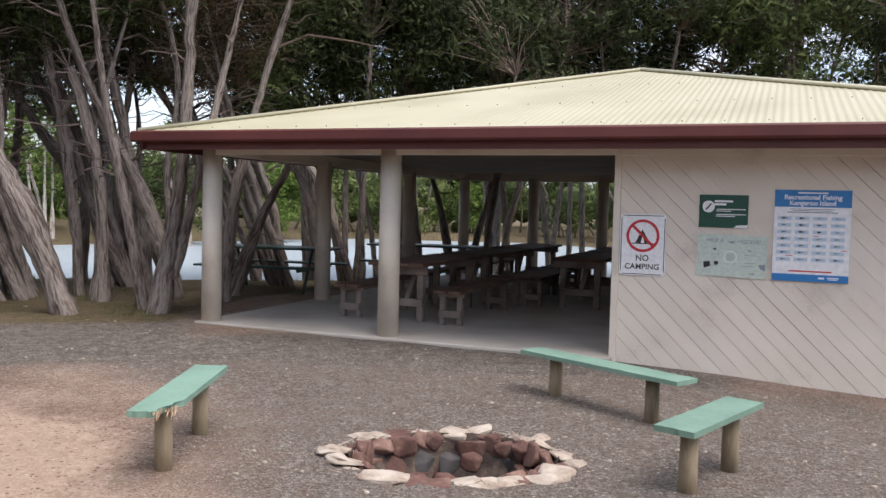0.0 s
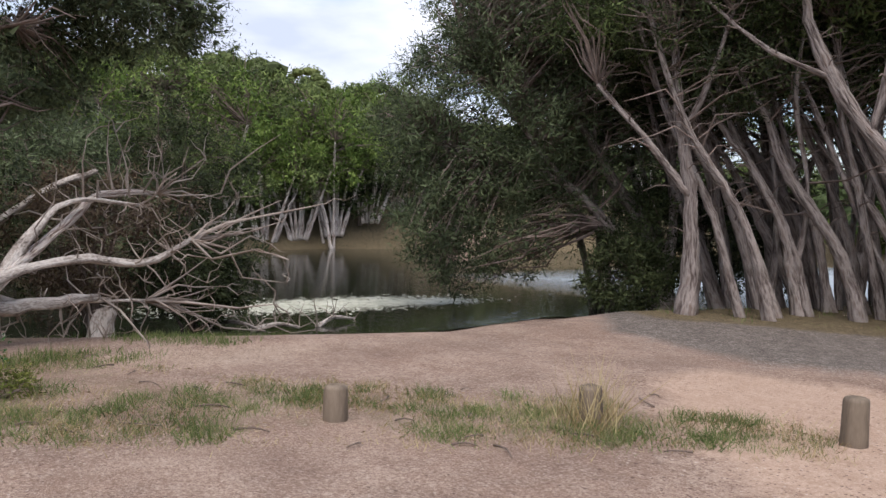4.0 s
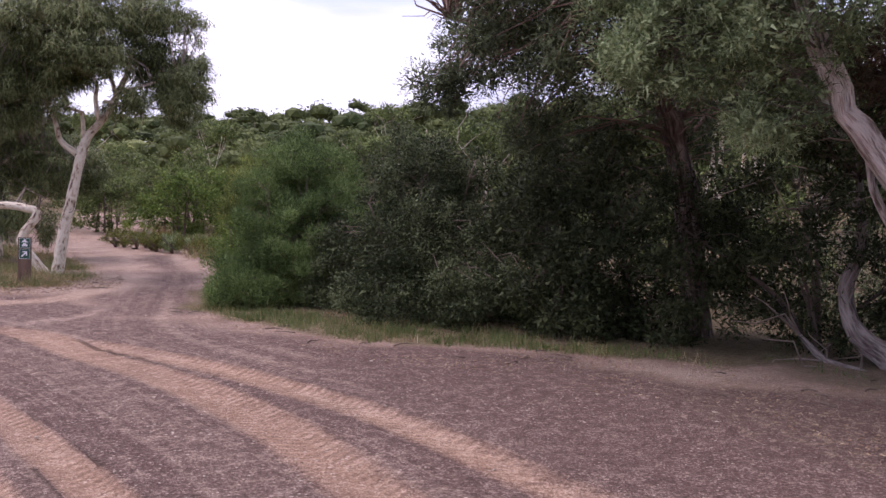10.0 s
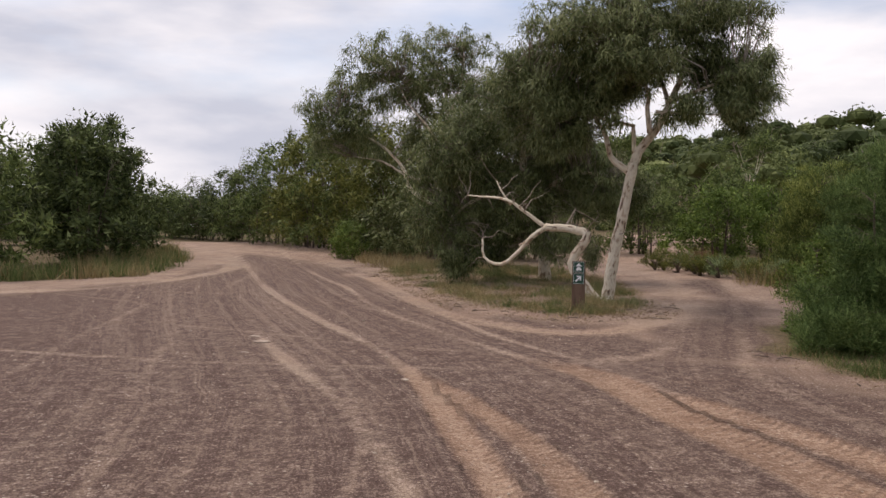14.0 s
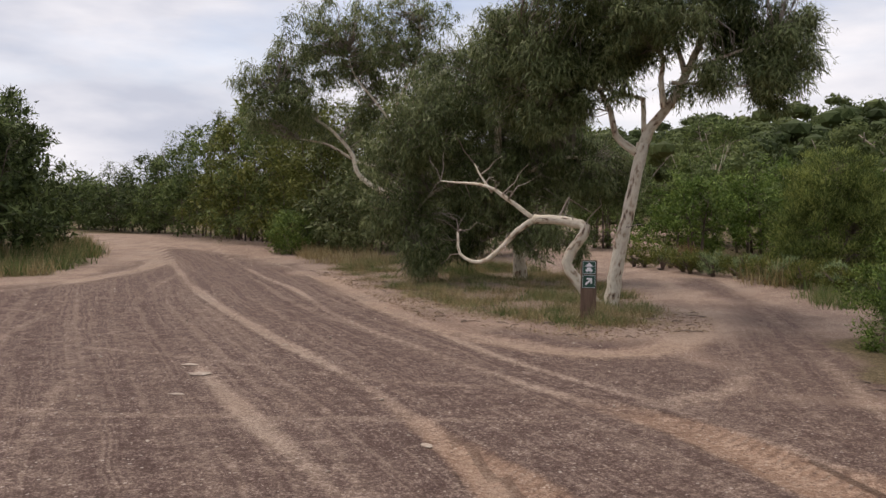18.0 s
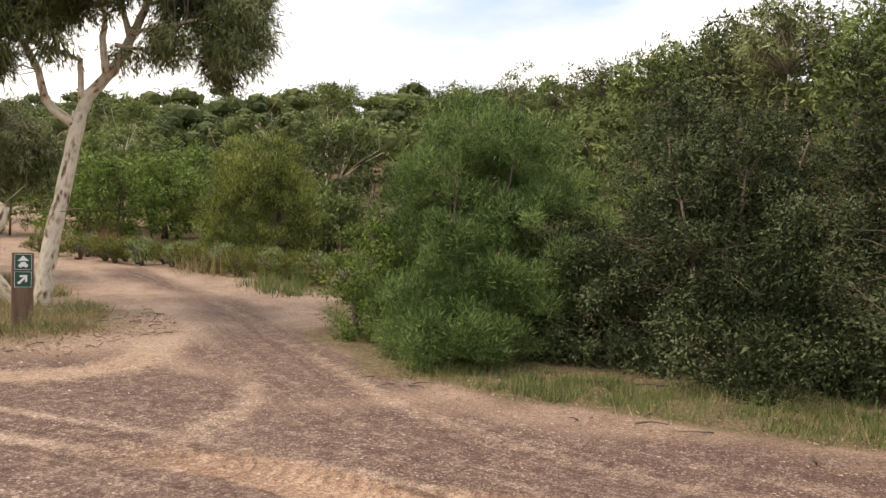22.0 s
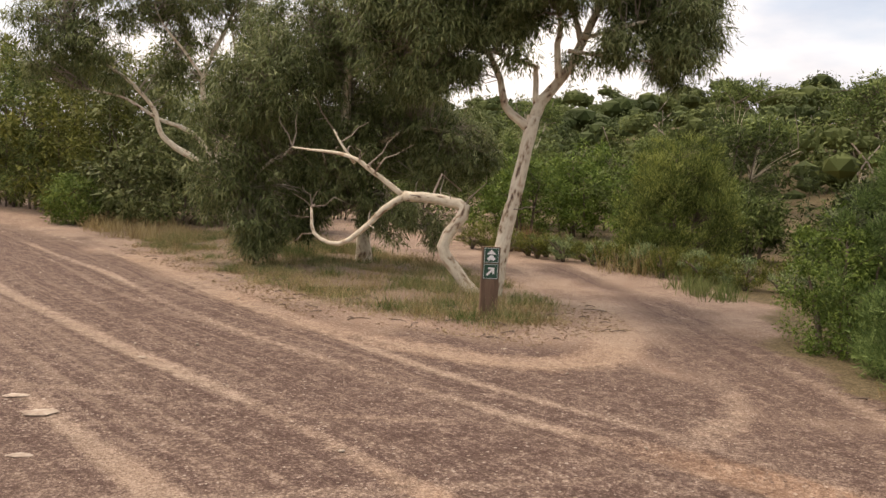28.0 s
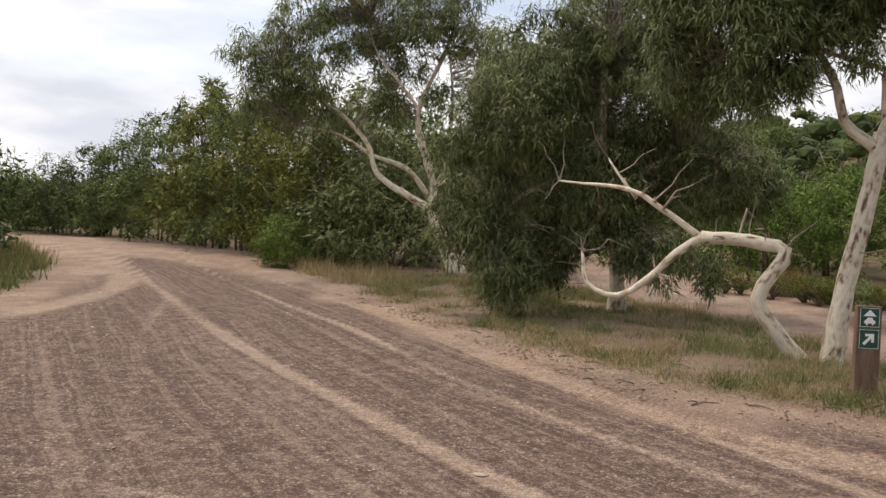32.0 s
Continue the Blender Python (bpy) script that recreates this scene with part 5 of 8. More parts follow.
# ---- benches and fire pit ----
def bench(name, label, feet, seat_z, over, width, seed, broken=0.0):
    a, b = Vector((*feet[0], 0)), Vector((*feet[1], 0))
    d = (b - a).normalized()
    turn = math.degrees(math.atan2(d.y, d.x))
    mid = (a + b) / 2
    z0 = at_ground(mid.x, mid.y)
    top = thing(name, label, "bench", (mid.x, mid.y, z0), turn, "benches round the fire pit")
    run = (b - a).length
    for s in (-1, 1):
        part("leg", rod(0.054, 0.05, seat_z - 0.034 + 0.12, 14, (s * run / 2, 0, -0.12), wobble=0.008, seed=seed + s), POST, top, "round pine leg")
    bm = bmesh.new()
    bmesh.ops.create_grid(bm, x_segments=24, y_segments=8, size=0.5)
    rng = np.random.default_rng(seed)
    half = run / 2 + over
    for v in bm.verts:
        x, y = v.co.x * 2 * half, v.co.y * width
        if abs(v.co.x) > 0.49:
            x += 0.004 * rng.normal()
        # a corner torn off along the grain
        torn = 1 - (x + half) / 0.26
        if broken and torn > 0:
            y = max(y, -width / 2 + broken * torn**0.7 + 0.012 * rng.normal())
        v.co = Vector((x, y, seat_z + 0.0006 * rng.normal()))
    kept = bm.faces[:]
    moved = bmesh.ops.extrude_face_region(bm, geom=kept)
    bmesh.ops.translate(bm, verts=[v for v in moved["geom"] if isinstance(v, bmesh.types.BMVert)], vec=(0, 0, -0.034))
    bmesh.ops.recalc_face_normals(bm, faces=bm.faces[:])
    part("seat_plank", bm, MINT, top, "mint painted plank")
    return top


split = bench("bench", "Low mint green plank bench with a split end on pine posts", ((-1.78, 5.38), (-1.78, 6.125)), 0.40, 0.28, 0.225, 3, 0.1)
rng = np.random.default_rng(33)
for k in range(9):
    # bare slivers along the torn corner
    n, back = rng.uniform(0.08, 0.2), rng.uniform(0, 0.12)
    y0 = -0.1 + 0.085 * k / 8
    bm = rod(rng.uniform(0.007, 0.012), 0.0015, n, 5, (0, 0, 0), wobble=0.003, seed=k)
    aim = Vector((-1, -0.28 + 0.1 * rng.normal(), 0.1 * rng.normal())).to_track_quat("Z", "Y").to_matrix().to_4x4()
    bmesh.ops.transform(bm, matrix=Matrix.Translation((-0.42 - back - 0.1 * k / 8, y0, 0.384 + 0.006 * rng.normal())) @ aim, verts=bm.verts)
    part("splinter", bm, RAW, split, "bare splintered wood")
bench("bench", "Low mint green plank bench beside the shelter wall", ((0.77, 7.56), (1.375, 6.81)), 0.36, 0.3, 0.24, 4)
bench("bench", "Low mint green plank bench on round pine posts", ((1.16, 5.22), (1.55, 5.66)), 0.40, 0.2, 0.235, 5)


def stone_mesh(seed, flat=0.6, detail=2):
    bm = bmesh.new()
    bmesh.ops.create_icosphere(bm, subdivisions=detail, radius=1)
    for v in bm.verts:
        k = 1 + 0.42 * noise.noise(v.co * 1.3 + Vector((seed * 5.7, seed, 0))) + 0.16 * noise.noise(v.co * 3.7 + Vector((0, seed * 3, 0)))
        v.co = Vector((v.co.x * k, v.co.y * k, max(-0.7, min(0.75, v.co.z * k)) * flat))
    return bm


def slab(rng, x, y, z, count=16):
    """An angular broken stone: the hull of a few corners, its edges worn."""
    bm = bmesh.new()
    for _ in range(count):
        d = rng.normal(0, 1, 3)
        d /= np.abs(d).max() ** 0.75 * np.linalg.norm(d) ** 0.25
        bm.verts.new((d[0] * x * 0.55, d[1] * y * 0.55, d[2] * z * 0.55))
    out = bmesh.ops.convex_hull(bm, input=bm.verts[:])
    bmesh.ops.delete(bm, geom=list({g for g in out["geom_interior"] + out["geom_unused"] if isinstance(g, bmesh.types.BMVert)}), context="VERTS")
    bmesh.ops.bevel(bm, geom=bm.edges[:], offset=0.006, segments=1, affect="EDGES")
    return bm


pit = thing("fire_pit", "Sunken ring of pale and red stones with ash", "fire pit", (-0.12, 5.83, 0))
rng = np.random.default_rng(11)
for ringed, count, rr, size, zz in (("rim_stone", 32, 1.0, (0.23, 0.17, 0.06), 0.012), ("inner_stone", 26, 0.84, (0.15, 0.1, 0.13), -0.035), ("wall_stone", 20, 0.8, (0.17, 0.08, 0.15), -0.15)):
    for k in range(count):
        a = 2 * math.pi * k / count + rng.normal(0, 0.06)
        ro = rr * rng.uniform(0.95, 1.06)
        bm = slab(rng, *(c * rng.uniform(0.75, 1.35) for c in size))
        bmesh.ops.transform(bm, matrix=pose(0.735 * ro * math.cos(a), 0.55 * ro * math.sin(a), zz + rng.uniform(-0.012, 0.012), rng.normal(0, 8), rng.normal(0, 8), math.degrees(math.atan2(0.57 * math.cos(a), -0.76 * math.sin(a))) + rng.normal(0, 12)), verts=bm.verts)
        pale = ringed == "rim_stone" and rng.random() < 0.72
        part(ringed, bm, STONE_PALE if pale else STONE_RED if ringed != "wall_stone" or rng.random() < 0.7 else STONE_DARK, pit)
bm = bmesh.new()
bmesh.ops.create_circle(bm, cap_ends=True, cap_tris=True, segments=40, radius=0.62)
bmesh.ops.subdivide_edges(bm, edges=bm.edges[:], cuts=3, use_grid_fill=True)
for v in bm.verts:
    deep = float(ease(-v.co.length, -0.62, -0.4))
    v.co = Vector((v.co.x * 1.06, v.co.y * 0.78, 0.03 - 0.42 * deep + 0.025 * noise.noise(v.co * 6)))
part("ash_bed", bm, SOOT, pit, "dark ash and charred earth")
vs, fs, base = [], [], 0
for k in range(70):
    x, y = rng.normal(0, 0.24), rng.normal(-0.05, 0.15)
    a, n = rng.uniform(0, 6.28), rng.uniform(0.06, 0.2)
    v, f, _ = tube([(x, y, -0.37), (x + n * math.cos(a), y + n * math.sin(a), -0.34 + rng.uniform(0, 0.07))], 0.005, 0.003, 4, 0.1, 0.1, k)
    vs.append(v), fs.append(f + base)
    base += len(v)
tagged(arrays("charred_brush", np.vstack(vs), np.vstack(fs), TWIG_PALE, pit, True), "", "", "", "stuff")

for (x, y), h, lean in (((-3.2, 5.07), 0.33, 1.0), ((-4.53, 3.92), 0.27, -3.0), ((-5.51, 2.36), 0.25, 2.0)):
    b = thing("bollard", "Short weathered pine bollard in grass" if x < -4 else "Short round pine bollard standing in bare sand", "bollard", (x, y, at_ground(x, y)), 0, "pine bollards")
    rings = [(0.088, -0.15), (0.09, 0.02), (0.087, h * 0.5), (0.085, h - 0.03), (0.078, h - 0.01), (0.06, h), (0.002, h + 0.004)]
    ang = np.linspace(0, 2 * np.pi, 18, endpoint=False)
    rg = np.random.default_rng(int(-x * 10))
    v = np.array([[(r + rg.normal(0, 0.0025)) * math.cos(a), (r + rg.normal(0, 0.0025)) * math.sin(a), z + (rg.normal(0, 0.002) if r < 0.08 else 0)] for r, z in rings for a in ang])
    i = np.arange(len(v)).reshape(-1, 18)
    f = np.stack([i[:-1], np.roll(i[:-1], -1, 1), np.roll(i[1:], -1, 1), i[1:]], -1).reshape(-1, 4)
    v[:, 0] += v[:, 2] * math.tan(radians(lean))
    arrays("post", v, f, LOG, b, True)


# ---- picnic tables ----
def picnic_table():
    t = thing("picnic_table", "Heavy timber picnic table with benches on the slab", "picnic table", spot(-2.2, 2.0, FLOOR_Z), TURN, "picnic tables under the roof")
    L = 2.3
    for k in range(4):
        part("top_plank", box(0.185, L, 0.045, 0.006, at=(-0.29 + 0.193 * k, L / 2, 0.72)), BROWN, t)
    for y in (0.25, L - 0.25):
        for s in (-1, 1):
            part("table_leg", box(0.09, 0.09, 0.68, 0.008, at=(s * 0.26, y, 0)), TIMBER, t, "grey weathered leg")
        part("cross_rail", box(0.74, 0.045, 0.11, 0.006, at=(0, y - 0.06, 0.61)), TIMBER, t)
        part("low_rail", box(0.62, 0.045, 0.1, 0.006, at=(0, y - 0.06, 0.2)), TIMBER, t)
    bm = box(0.07, 0.05, 0.75, 0.005)
    bmesh.ops.transform(bm, matrix=pose(0.0, 0.3, 0.15, -40, 0, 0), verts=bm.verts)
    part("brace", bm, TIMBER, t)
    return t


def table_bench():
    t = thing("table_bench", "Low grey timber bench beside a picnic table", "bench", spot(-1.5, 1.9, FLOOR_Z), TURN, "benches under the roof")
    L = 2.2
    for k in range(2):
        part("seat_plank", box(0.165, L, 0.045, 0.006, at=(-0.09 + 0.18 * k, L / 2, 0.40)), BROWN, t)
    for y in (0.18, L - 0.18):
        for s in (-1, 1):
            part("leg", box(0.07, 0.07, 0.36, 0.006, at=(s * 0.115, y, 0)), TIMBER, t)
        part("rail", box(0.3, 0.04, 0.09, 0.005, at=(0, y - 0.055, 0.1)), TIMBER, t)
        part("head", box(0.34, 0.05, 0.05, 0.005, at=(0, y, 0.35)), TIMBER, t)
    return t


tb, bn = picnic_table(), table_bench()
tb.matrix_world = pose(*spot(-2.95, 1.0, FLOOR_Z), 0, 0, TURN)
bn.matrix_world = pose(*spot(-3.68, 1.05, FLOOR_Z), 0, 0, TURN)
copy_thing(bn, pose(*spot(-2.24, 1.0, FLOOR_Z), 0, 0, TURN))
for col, u in enumerate((-2.95, -1.2)):
    for row in range(3 - col):
        v = 1.0 + 2.5 * row + 2.6 * col
        if col == 0 and row == 0:
            continue
        copy_thing(tb, pose(*spot(u, v, FLOOR_Z), 0, 0, TURN))
        for s in (-0.72, 0.7):
            copy_thing(bn, pose(*spot(u + s, v, FLOOR_Z), 0, 0, TURN))


def park_table(x, y, turn):
    t = thing("park_table", "Dark steel framed park table outside by the lagoon", "picnic table", (x, y, at_ground(x, y)), turn, "outdoor park tables")
    part("top", box(2.2, 0.7, 0.04, 0.012, at=(0, 0, 0.72)), STEEL, t)
    for s in (-1, 1):
        part("seat", box(2.2, 0.26, 0.035, 0.01, at=(0, s * 0.66, 0.43)), STEEL, t)
        for e in (-0.75, 0.75):
            part("leg", rod(0.028, 0.028, 0.82, 8, (e, s * 0.5, 0), pose(0, 0, 0, s * 28, 0, 0)), STEEL, t)
    for e in (-0.75, 0.75):
        part("bar", box(0.05, 1.5, 0.05, 0.006, at=(e, 0, 0.38)), STEEL, t)
    return t


park_table(-3.0, 15.2, -14)
park_table(-0.4, 17.2, -14)


# ---- paperbark grove beside the lagoon ----
PB = dict(clump=0.4, per=54, length=0.09, width=0.024, twig=0.014, group="paperbark grove", category="tree", spray=(0.34, 0.08), broad=13, twig_mat=TWIG_MID)
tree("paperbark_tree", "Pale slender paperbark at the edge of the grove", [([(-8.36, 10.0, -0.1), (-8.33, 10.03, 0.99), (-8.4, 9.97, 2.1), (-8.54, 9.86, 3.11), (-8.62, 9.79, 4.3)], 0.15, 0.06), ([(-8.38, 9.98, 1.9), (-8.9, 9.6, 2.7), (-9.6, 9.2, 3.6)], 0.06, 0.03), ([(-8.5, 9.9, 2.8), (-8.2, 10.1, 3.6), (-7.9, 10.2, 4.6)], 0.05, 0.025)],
     [(-9.0, 9.7, 4.9, 1.7, 1.4, 1.1, 70)], BARK_SHADED, LEAF_PAPER, 101, bare=40, **PB)
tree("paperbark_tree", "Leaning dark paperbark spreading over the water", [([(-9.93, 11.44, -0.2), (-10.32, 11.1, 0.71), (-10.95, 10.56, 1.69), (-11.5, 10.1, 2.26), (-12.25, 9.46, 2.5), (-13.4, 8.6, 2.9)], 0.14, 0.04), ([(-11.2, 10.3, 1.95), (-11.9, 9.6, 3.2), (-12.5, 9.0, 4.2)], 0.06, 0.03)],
     [(-12.6, 9.2, 3.2, 2.1, 1.9, 1.9, 380), (-12.2, 9.8, 5.4, 2.1, 2.0, 1.6, 330), (-12.7, 9.2, 1.2, 1.7, 1.5, 1.1, 200), (-11.6, 10.6, 3.0, 1.8, 1.5, 2.2, 200)], BARK_SHADED, LEAF_NEEDLE, 102, **{**PB, "per": 56, "broad": 14, "length": 0.09, "width": 0.019, "spray": (0.36, 0.08)})
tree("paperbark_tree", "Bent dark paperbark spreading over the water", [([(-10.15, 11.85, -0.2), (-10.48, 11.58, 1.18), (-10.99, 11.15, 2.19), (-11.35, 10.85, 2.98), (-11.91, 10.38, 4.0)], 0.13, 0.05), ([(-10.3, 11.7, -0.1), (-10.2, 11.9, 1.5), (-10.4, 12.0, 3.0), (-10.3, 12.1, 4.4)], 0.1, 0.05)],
     [(-11.3, 11.2, 5.6, 2.3, 1.9, 1.8, 200), (-11.5, 12.4, 2.6, 1.8, 1.2, 1.8, 80)], BARK_SHADED, LEAF_DARK, 103, bare=30, **PB)
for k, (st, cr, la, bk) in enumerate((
    ([([(-8.25, 11.79, -0.1), (-8.56, 11.58, 1.21), (-8.9, 11.35, 2.35), (-9.35, 11.04, 3.56), (-9.72, 10.79, 4.8)], 0.106, 0.043), ([(-8.2, 11.95, -0.1), (-8.25, 12.1, 1.6), (-8.5, 12.2, 3.2), (-8.4, 12.4, 4.6)], 0.068, 0.034)], [(-9.4, 11.2, 6.0, 1.8, 1.6, 1.4, 95)], "Grey paperbark leaning among its neighbours", BARK_SHADED),
    ([([(-7.47, 11.71, -0.1), (-7.78, 11.52, 1.4), (-8.17, 11.28, 2.32), (-8.7, 10.95, 3.23), (-8.99, 10.77, 4.6)], 0.114, 0.043), ([(-7.6, 11.65, 0.8), (-7.5, 11.7, 2.0), (-7.7, 11.6, 3.4), (-7.6, 11.6, 4.6)], 0.053, 0.025)], [(-8.4, 11.3, 5.8, 1.7, 1.5, 1.3, 85)], "Grey twin stemmed paperbark leaning over the bank", BARK_SHADED),
    ([([(-6.65, 11.86, -0.1), (-6.93, 11.71, 1.04), (-7.64, 11.32, 2.31), (-7.95, 11.15, 3.21), (-8.58, 10.81, 4.3)], 0.099, 0.038), ([(-6.59, 12.44, -0.1), (-6.84, 12.31, 1.21), (-7.05, 12.21, 2.34), (-7.25, 12.1, 3.27), (-7.3, 12.0, 4.6)], 0.084, 0.034), ([(-6.4, 12.2, -0.1), (-6.45, 12.2, 1.2), (-6.2, 12.3, 2.2), (-6.3, 12.4, 3.4)], 0.061, 0.025)], [(-7.6, 11.6, 5.6, 1.7, 1.5, 1.3, 90)], "Clump of thin grey paperbark stems", BARK_SHADED),
    ([([(-4.93, 11.53, -0.1), (-5.28, 11.38, 1.0), (-5.75, 11.19, 2.09), (-6.37, 10.93, 3.02), (-6.92, 10.71, 4.11), (-7.15, 10.61, 5.3)], 0.144, 0.051), ([(-6.2, 11.0, 2.8), (-6.0, 11.1, 3.9), (-6.1, 11.2, 5.0)], 0.061, 0.034), ([(-6.6, 10.85, 3.5), (-7.4, 10.3, 4.0), (-8.1, 9.9, 4.7)], 0.046, 0.025)], [(-7.0, 10.7, 6.0, 2.0, 1.6, 1.3, 110)], "Thick pale paperbark trunk leaning over bare ground", BARK_SHADED),
    ([([(-5.1, 12.92, -0.1), (-5.07, 12.93, 1.03), (-5.16, 12.9, 2.14), (-5.38, 12.82, 3.15), (-5.5, 12.8, 3.4)], 0.122, 0.085), ([(-5.2, 12.9, 2.4), (-5.0, 13.0, 3.3), (-4.7, 13.0, 4.4)], 0.038, 0.017)], [(-4.8, 13.0, 5.2, 1.2, 1.1, 1.0, 40)], "Paperbark with a snapped splintered top", BARK_SHADED),
    ([([(-5.68, 13.59, -0.1), (-5.73, 13.57, 1.19), (-5.87, 13.52, 2.46), (-6.1, 13.42, 3.93), (-6.19, 13.39, 5.6)], 0.099, 0.043), ([(-5.9, 13.5, 2.8), (-5.3, 13.6, 4.0), (-5.0, 13.6, 5.2)], 0.046, 0.025)], [(-5.8, 13.5, 6.3, 1.8, 1.5, 1.3, 95)], "Straight tall grey paperbark", BARK_SHADED),
    ([([(-3.95, 11.88, -0.1), (-3.73, 11.95, 1.25), (-3.62, 11.98, 2.24), (-3.56, 12.0, 3.54), (-3.53, 12.01, 5.2)], 0.129, 0.060), ([(-4.17, 12.14, -0.1), (-4.38, 12.07, 1.24), (-4.59, 12.0, 2.43), (-4.75, 11.95, 3.6), (-4.9, 11.9, 4.8)], 0.076, 0.034), ([(-3.75, 11.95, 0.5), (-3.5, 12.0, 1.6), (-3.2, 12.1, 3.0), (-2.9, 12.2, 4.4)], 0.068, 0.034)], [(-3.8, 12.1, 6.2, 2.0, 1.6, 1.3, 110)], "Thick three stemmed paperbark beside the shelter", BARK_SHADED),
    ([([(-3.51, 14.2, -0.1), (-2.99, 14.32, 1.39), (-2.49, 14.44, 2.4)], 0.091, 0.051), ([(-3.4, 13.35, -0.1), (-3.25, 13.38, 1.67), (-2.85, 13.48, 3.43), (-2.38, 13.59, 5.0)], 0.099, 0.043), ([(-3.45, 13.5, 0.0), (-3.0, 13.7, 1.2), (-2.5, 14.0, 2.3)], 0.061, 0.043)], [(-2.6, 13.7, 5.9, 1.8, 1.5, 1.2, 90)], "Paperbark with low leaning stems behind the columns", BARK_SHADED),
    ([([(-7.6, 15.6, -0.1), (-7.7, 15.6, 1.5), (-7.5, 15.5, 3.2), (-7.6, 15.4, 5.0)], 0.091, 0.043)], [(-7.5, 15.4, 6.0, 2.0, 1.6, 1.6, 90)], "Dark paperbark on the lagoon bank", BARK_SHADED),
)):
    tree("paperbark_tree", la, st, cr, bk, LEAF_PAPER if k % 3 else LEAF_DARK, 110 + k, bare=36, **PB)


def grove_tree(k, x, y, h, rng, leaf, bark, spread=2.4, n=80, tall=2.0, la="Dense paperbark behind the shelter", gr="paperbarks behind the shelter"):
    z = at_ground(x, y)
    st = []
    for i in range(int(rng.integers(2, 5))):
        dx, dy = rng.normal(0, 0.5, 2)
        bx, by = x + rng.normal(0, 0.3), y + rng.normal(0, 0.3)
        st.append(([(bx, by, z - 0.1), (bx + dx * 0.4, by + dy * 0.4, z + h * 0.22), (bx + dx * 1.0, by + dy, z + h * 0.42), (bx + dx * 1.7, by + dy * 1.5, z + h * 0.66)], rng.uniform(0.07, 0.13), 0.035))
    bl = lobed(900 + k, x, y, z + h * 0.46, spread, h * 0.54, int(n * 1.5), 11) + [(x + rng.normal(0, 1), y + rng.normal(0, 0.6), z + h * 0.52, spread * 0.7, spread * 0.6, tall * 0.6, n // 3)]
    tree("paperbark_tree", la, st, bl, bark, leaf, 300 + k, clump=0.52, twig=0.014, group=gr, sides=6, **(dict(per=30, length=0.12, width=0.028, broad=15, spray=(0.36, 0.13)) if k < 60 else dict(per=15, length=0.19, width=0.06, broad=6, spray=(0.5, 0.2))))


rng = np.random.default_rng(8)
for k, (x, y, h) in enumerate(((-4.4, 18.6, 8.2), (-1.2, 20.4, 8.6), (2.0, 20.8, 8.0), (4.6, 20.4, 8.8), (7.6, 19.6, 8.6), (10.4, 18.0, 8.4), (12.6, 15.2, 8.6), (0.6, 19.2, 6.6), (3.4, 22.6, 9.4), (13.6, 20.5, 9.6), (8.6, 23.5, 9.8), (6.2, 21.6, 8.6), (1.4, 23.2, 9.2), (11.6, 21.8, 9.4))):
    grove_tree(k, x, y, h, rng, (LEAF_PAPER, LEAF_DARK, LEAF_DARK)[k % 3] if x < 4 else (LEAF_DARK, LEAF_PAPER, LEAF_DARK)[k % 3], BARK_SHADED, 2.4, 110)


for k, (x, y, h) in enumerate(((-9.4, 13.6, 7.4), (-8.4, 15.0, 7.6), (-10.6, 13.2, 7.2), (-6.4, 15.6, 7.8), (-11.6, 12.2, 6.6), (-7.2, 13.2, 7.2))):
    grove_tree(20 + k, x, y, h, rng, LEAF_PAPER if k % 2 else LEAF_DARK, BARK_SHADED, 2.0, 80, 1.8, "Thin stemmed dark paperbark in the grove", "paperbark grove")


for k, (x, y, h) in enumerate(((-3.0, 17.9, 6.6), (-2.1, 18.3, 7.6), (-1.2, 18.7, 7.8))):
    grove_tree(44 + k, x, y, h, rng, LEAF_DARK, BARK_SHADED, 1.5, 90, 1.9, "Thin stemmed dark paperbark in the grove", "paperbark grove")


def stem_clump(k, x, y, h, rng, lean=(-0.33, -0.12)):
    """A fan of thin leaning paperbark stems under a dark shared crown."""
    z = at_ground(x, y)
    st = []
    for i in range(int(rng.integers(4, 7))):
        bx, by = x + rng.normal(0, 0.32), y + rng.normal(0, 0.25)
        lx, ly = lean[0] + rng.normal(0, 0.13), lean[1] + rng.normal(0, 0.1)
        hh = h * rng.uniform(0.62, 0.8)
        st.append(([(bx, by, z - 0.1), (bx + lx * 0.25 * hh + rng.normal(0, 0.09), by + ly * 0.25 * hh, z + hh * 0.3), (bx + lx * 0.62 * hh + rng.normal(0, 0.16), by + ly * 0.6 * hh, z + hh * 0.6), (bx + lx * hh + rng.normal(0, 0.3), by + ly * hh, z + hh)], rng.uniform(0.06, 0.13), 0.03))
    cx, cy = x + lean[0] * h * 0.7, y + lean[1] * h * 0.7
    tree("paperbark_tree", "Fan of thin grey paperbark stems with a dark crown", st, [(cx, cy, z + h * 0.76, 2.0, 1.7, h * 0.2, 115), (cx + 0.6, cy + 0.5, z + h * 0.54, 1.5, 1.2, 0.7 if k < 9 else 1.2, 46 if k < 9 else 80)], BARK_SHADED, LEAF_BROWN if k % 2 else LEAF_DARK, 340 + k, clump=0.45, per=48, length=0.1, width=0.02, twig=0.014, group="paperbark grove", sides=8, bare=150, broad=12, spray=(0.34, 0.07), twig_mat=TWIG_MID)


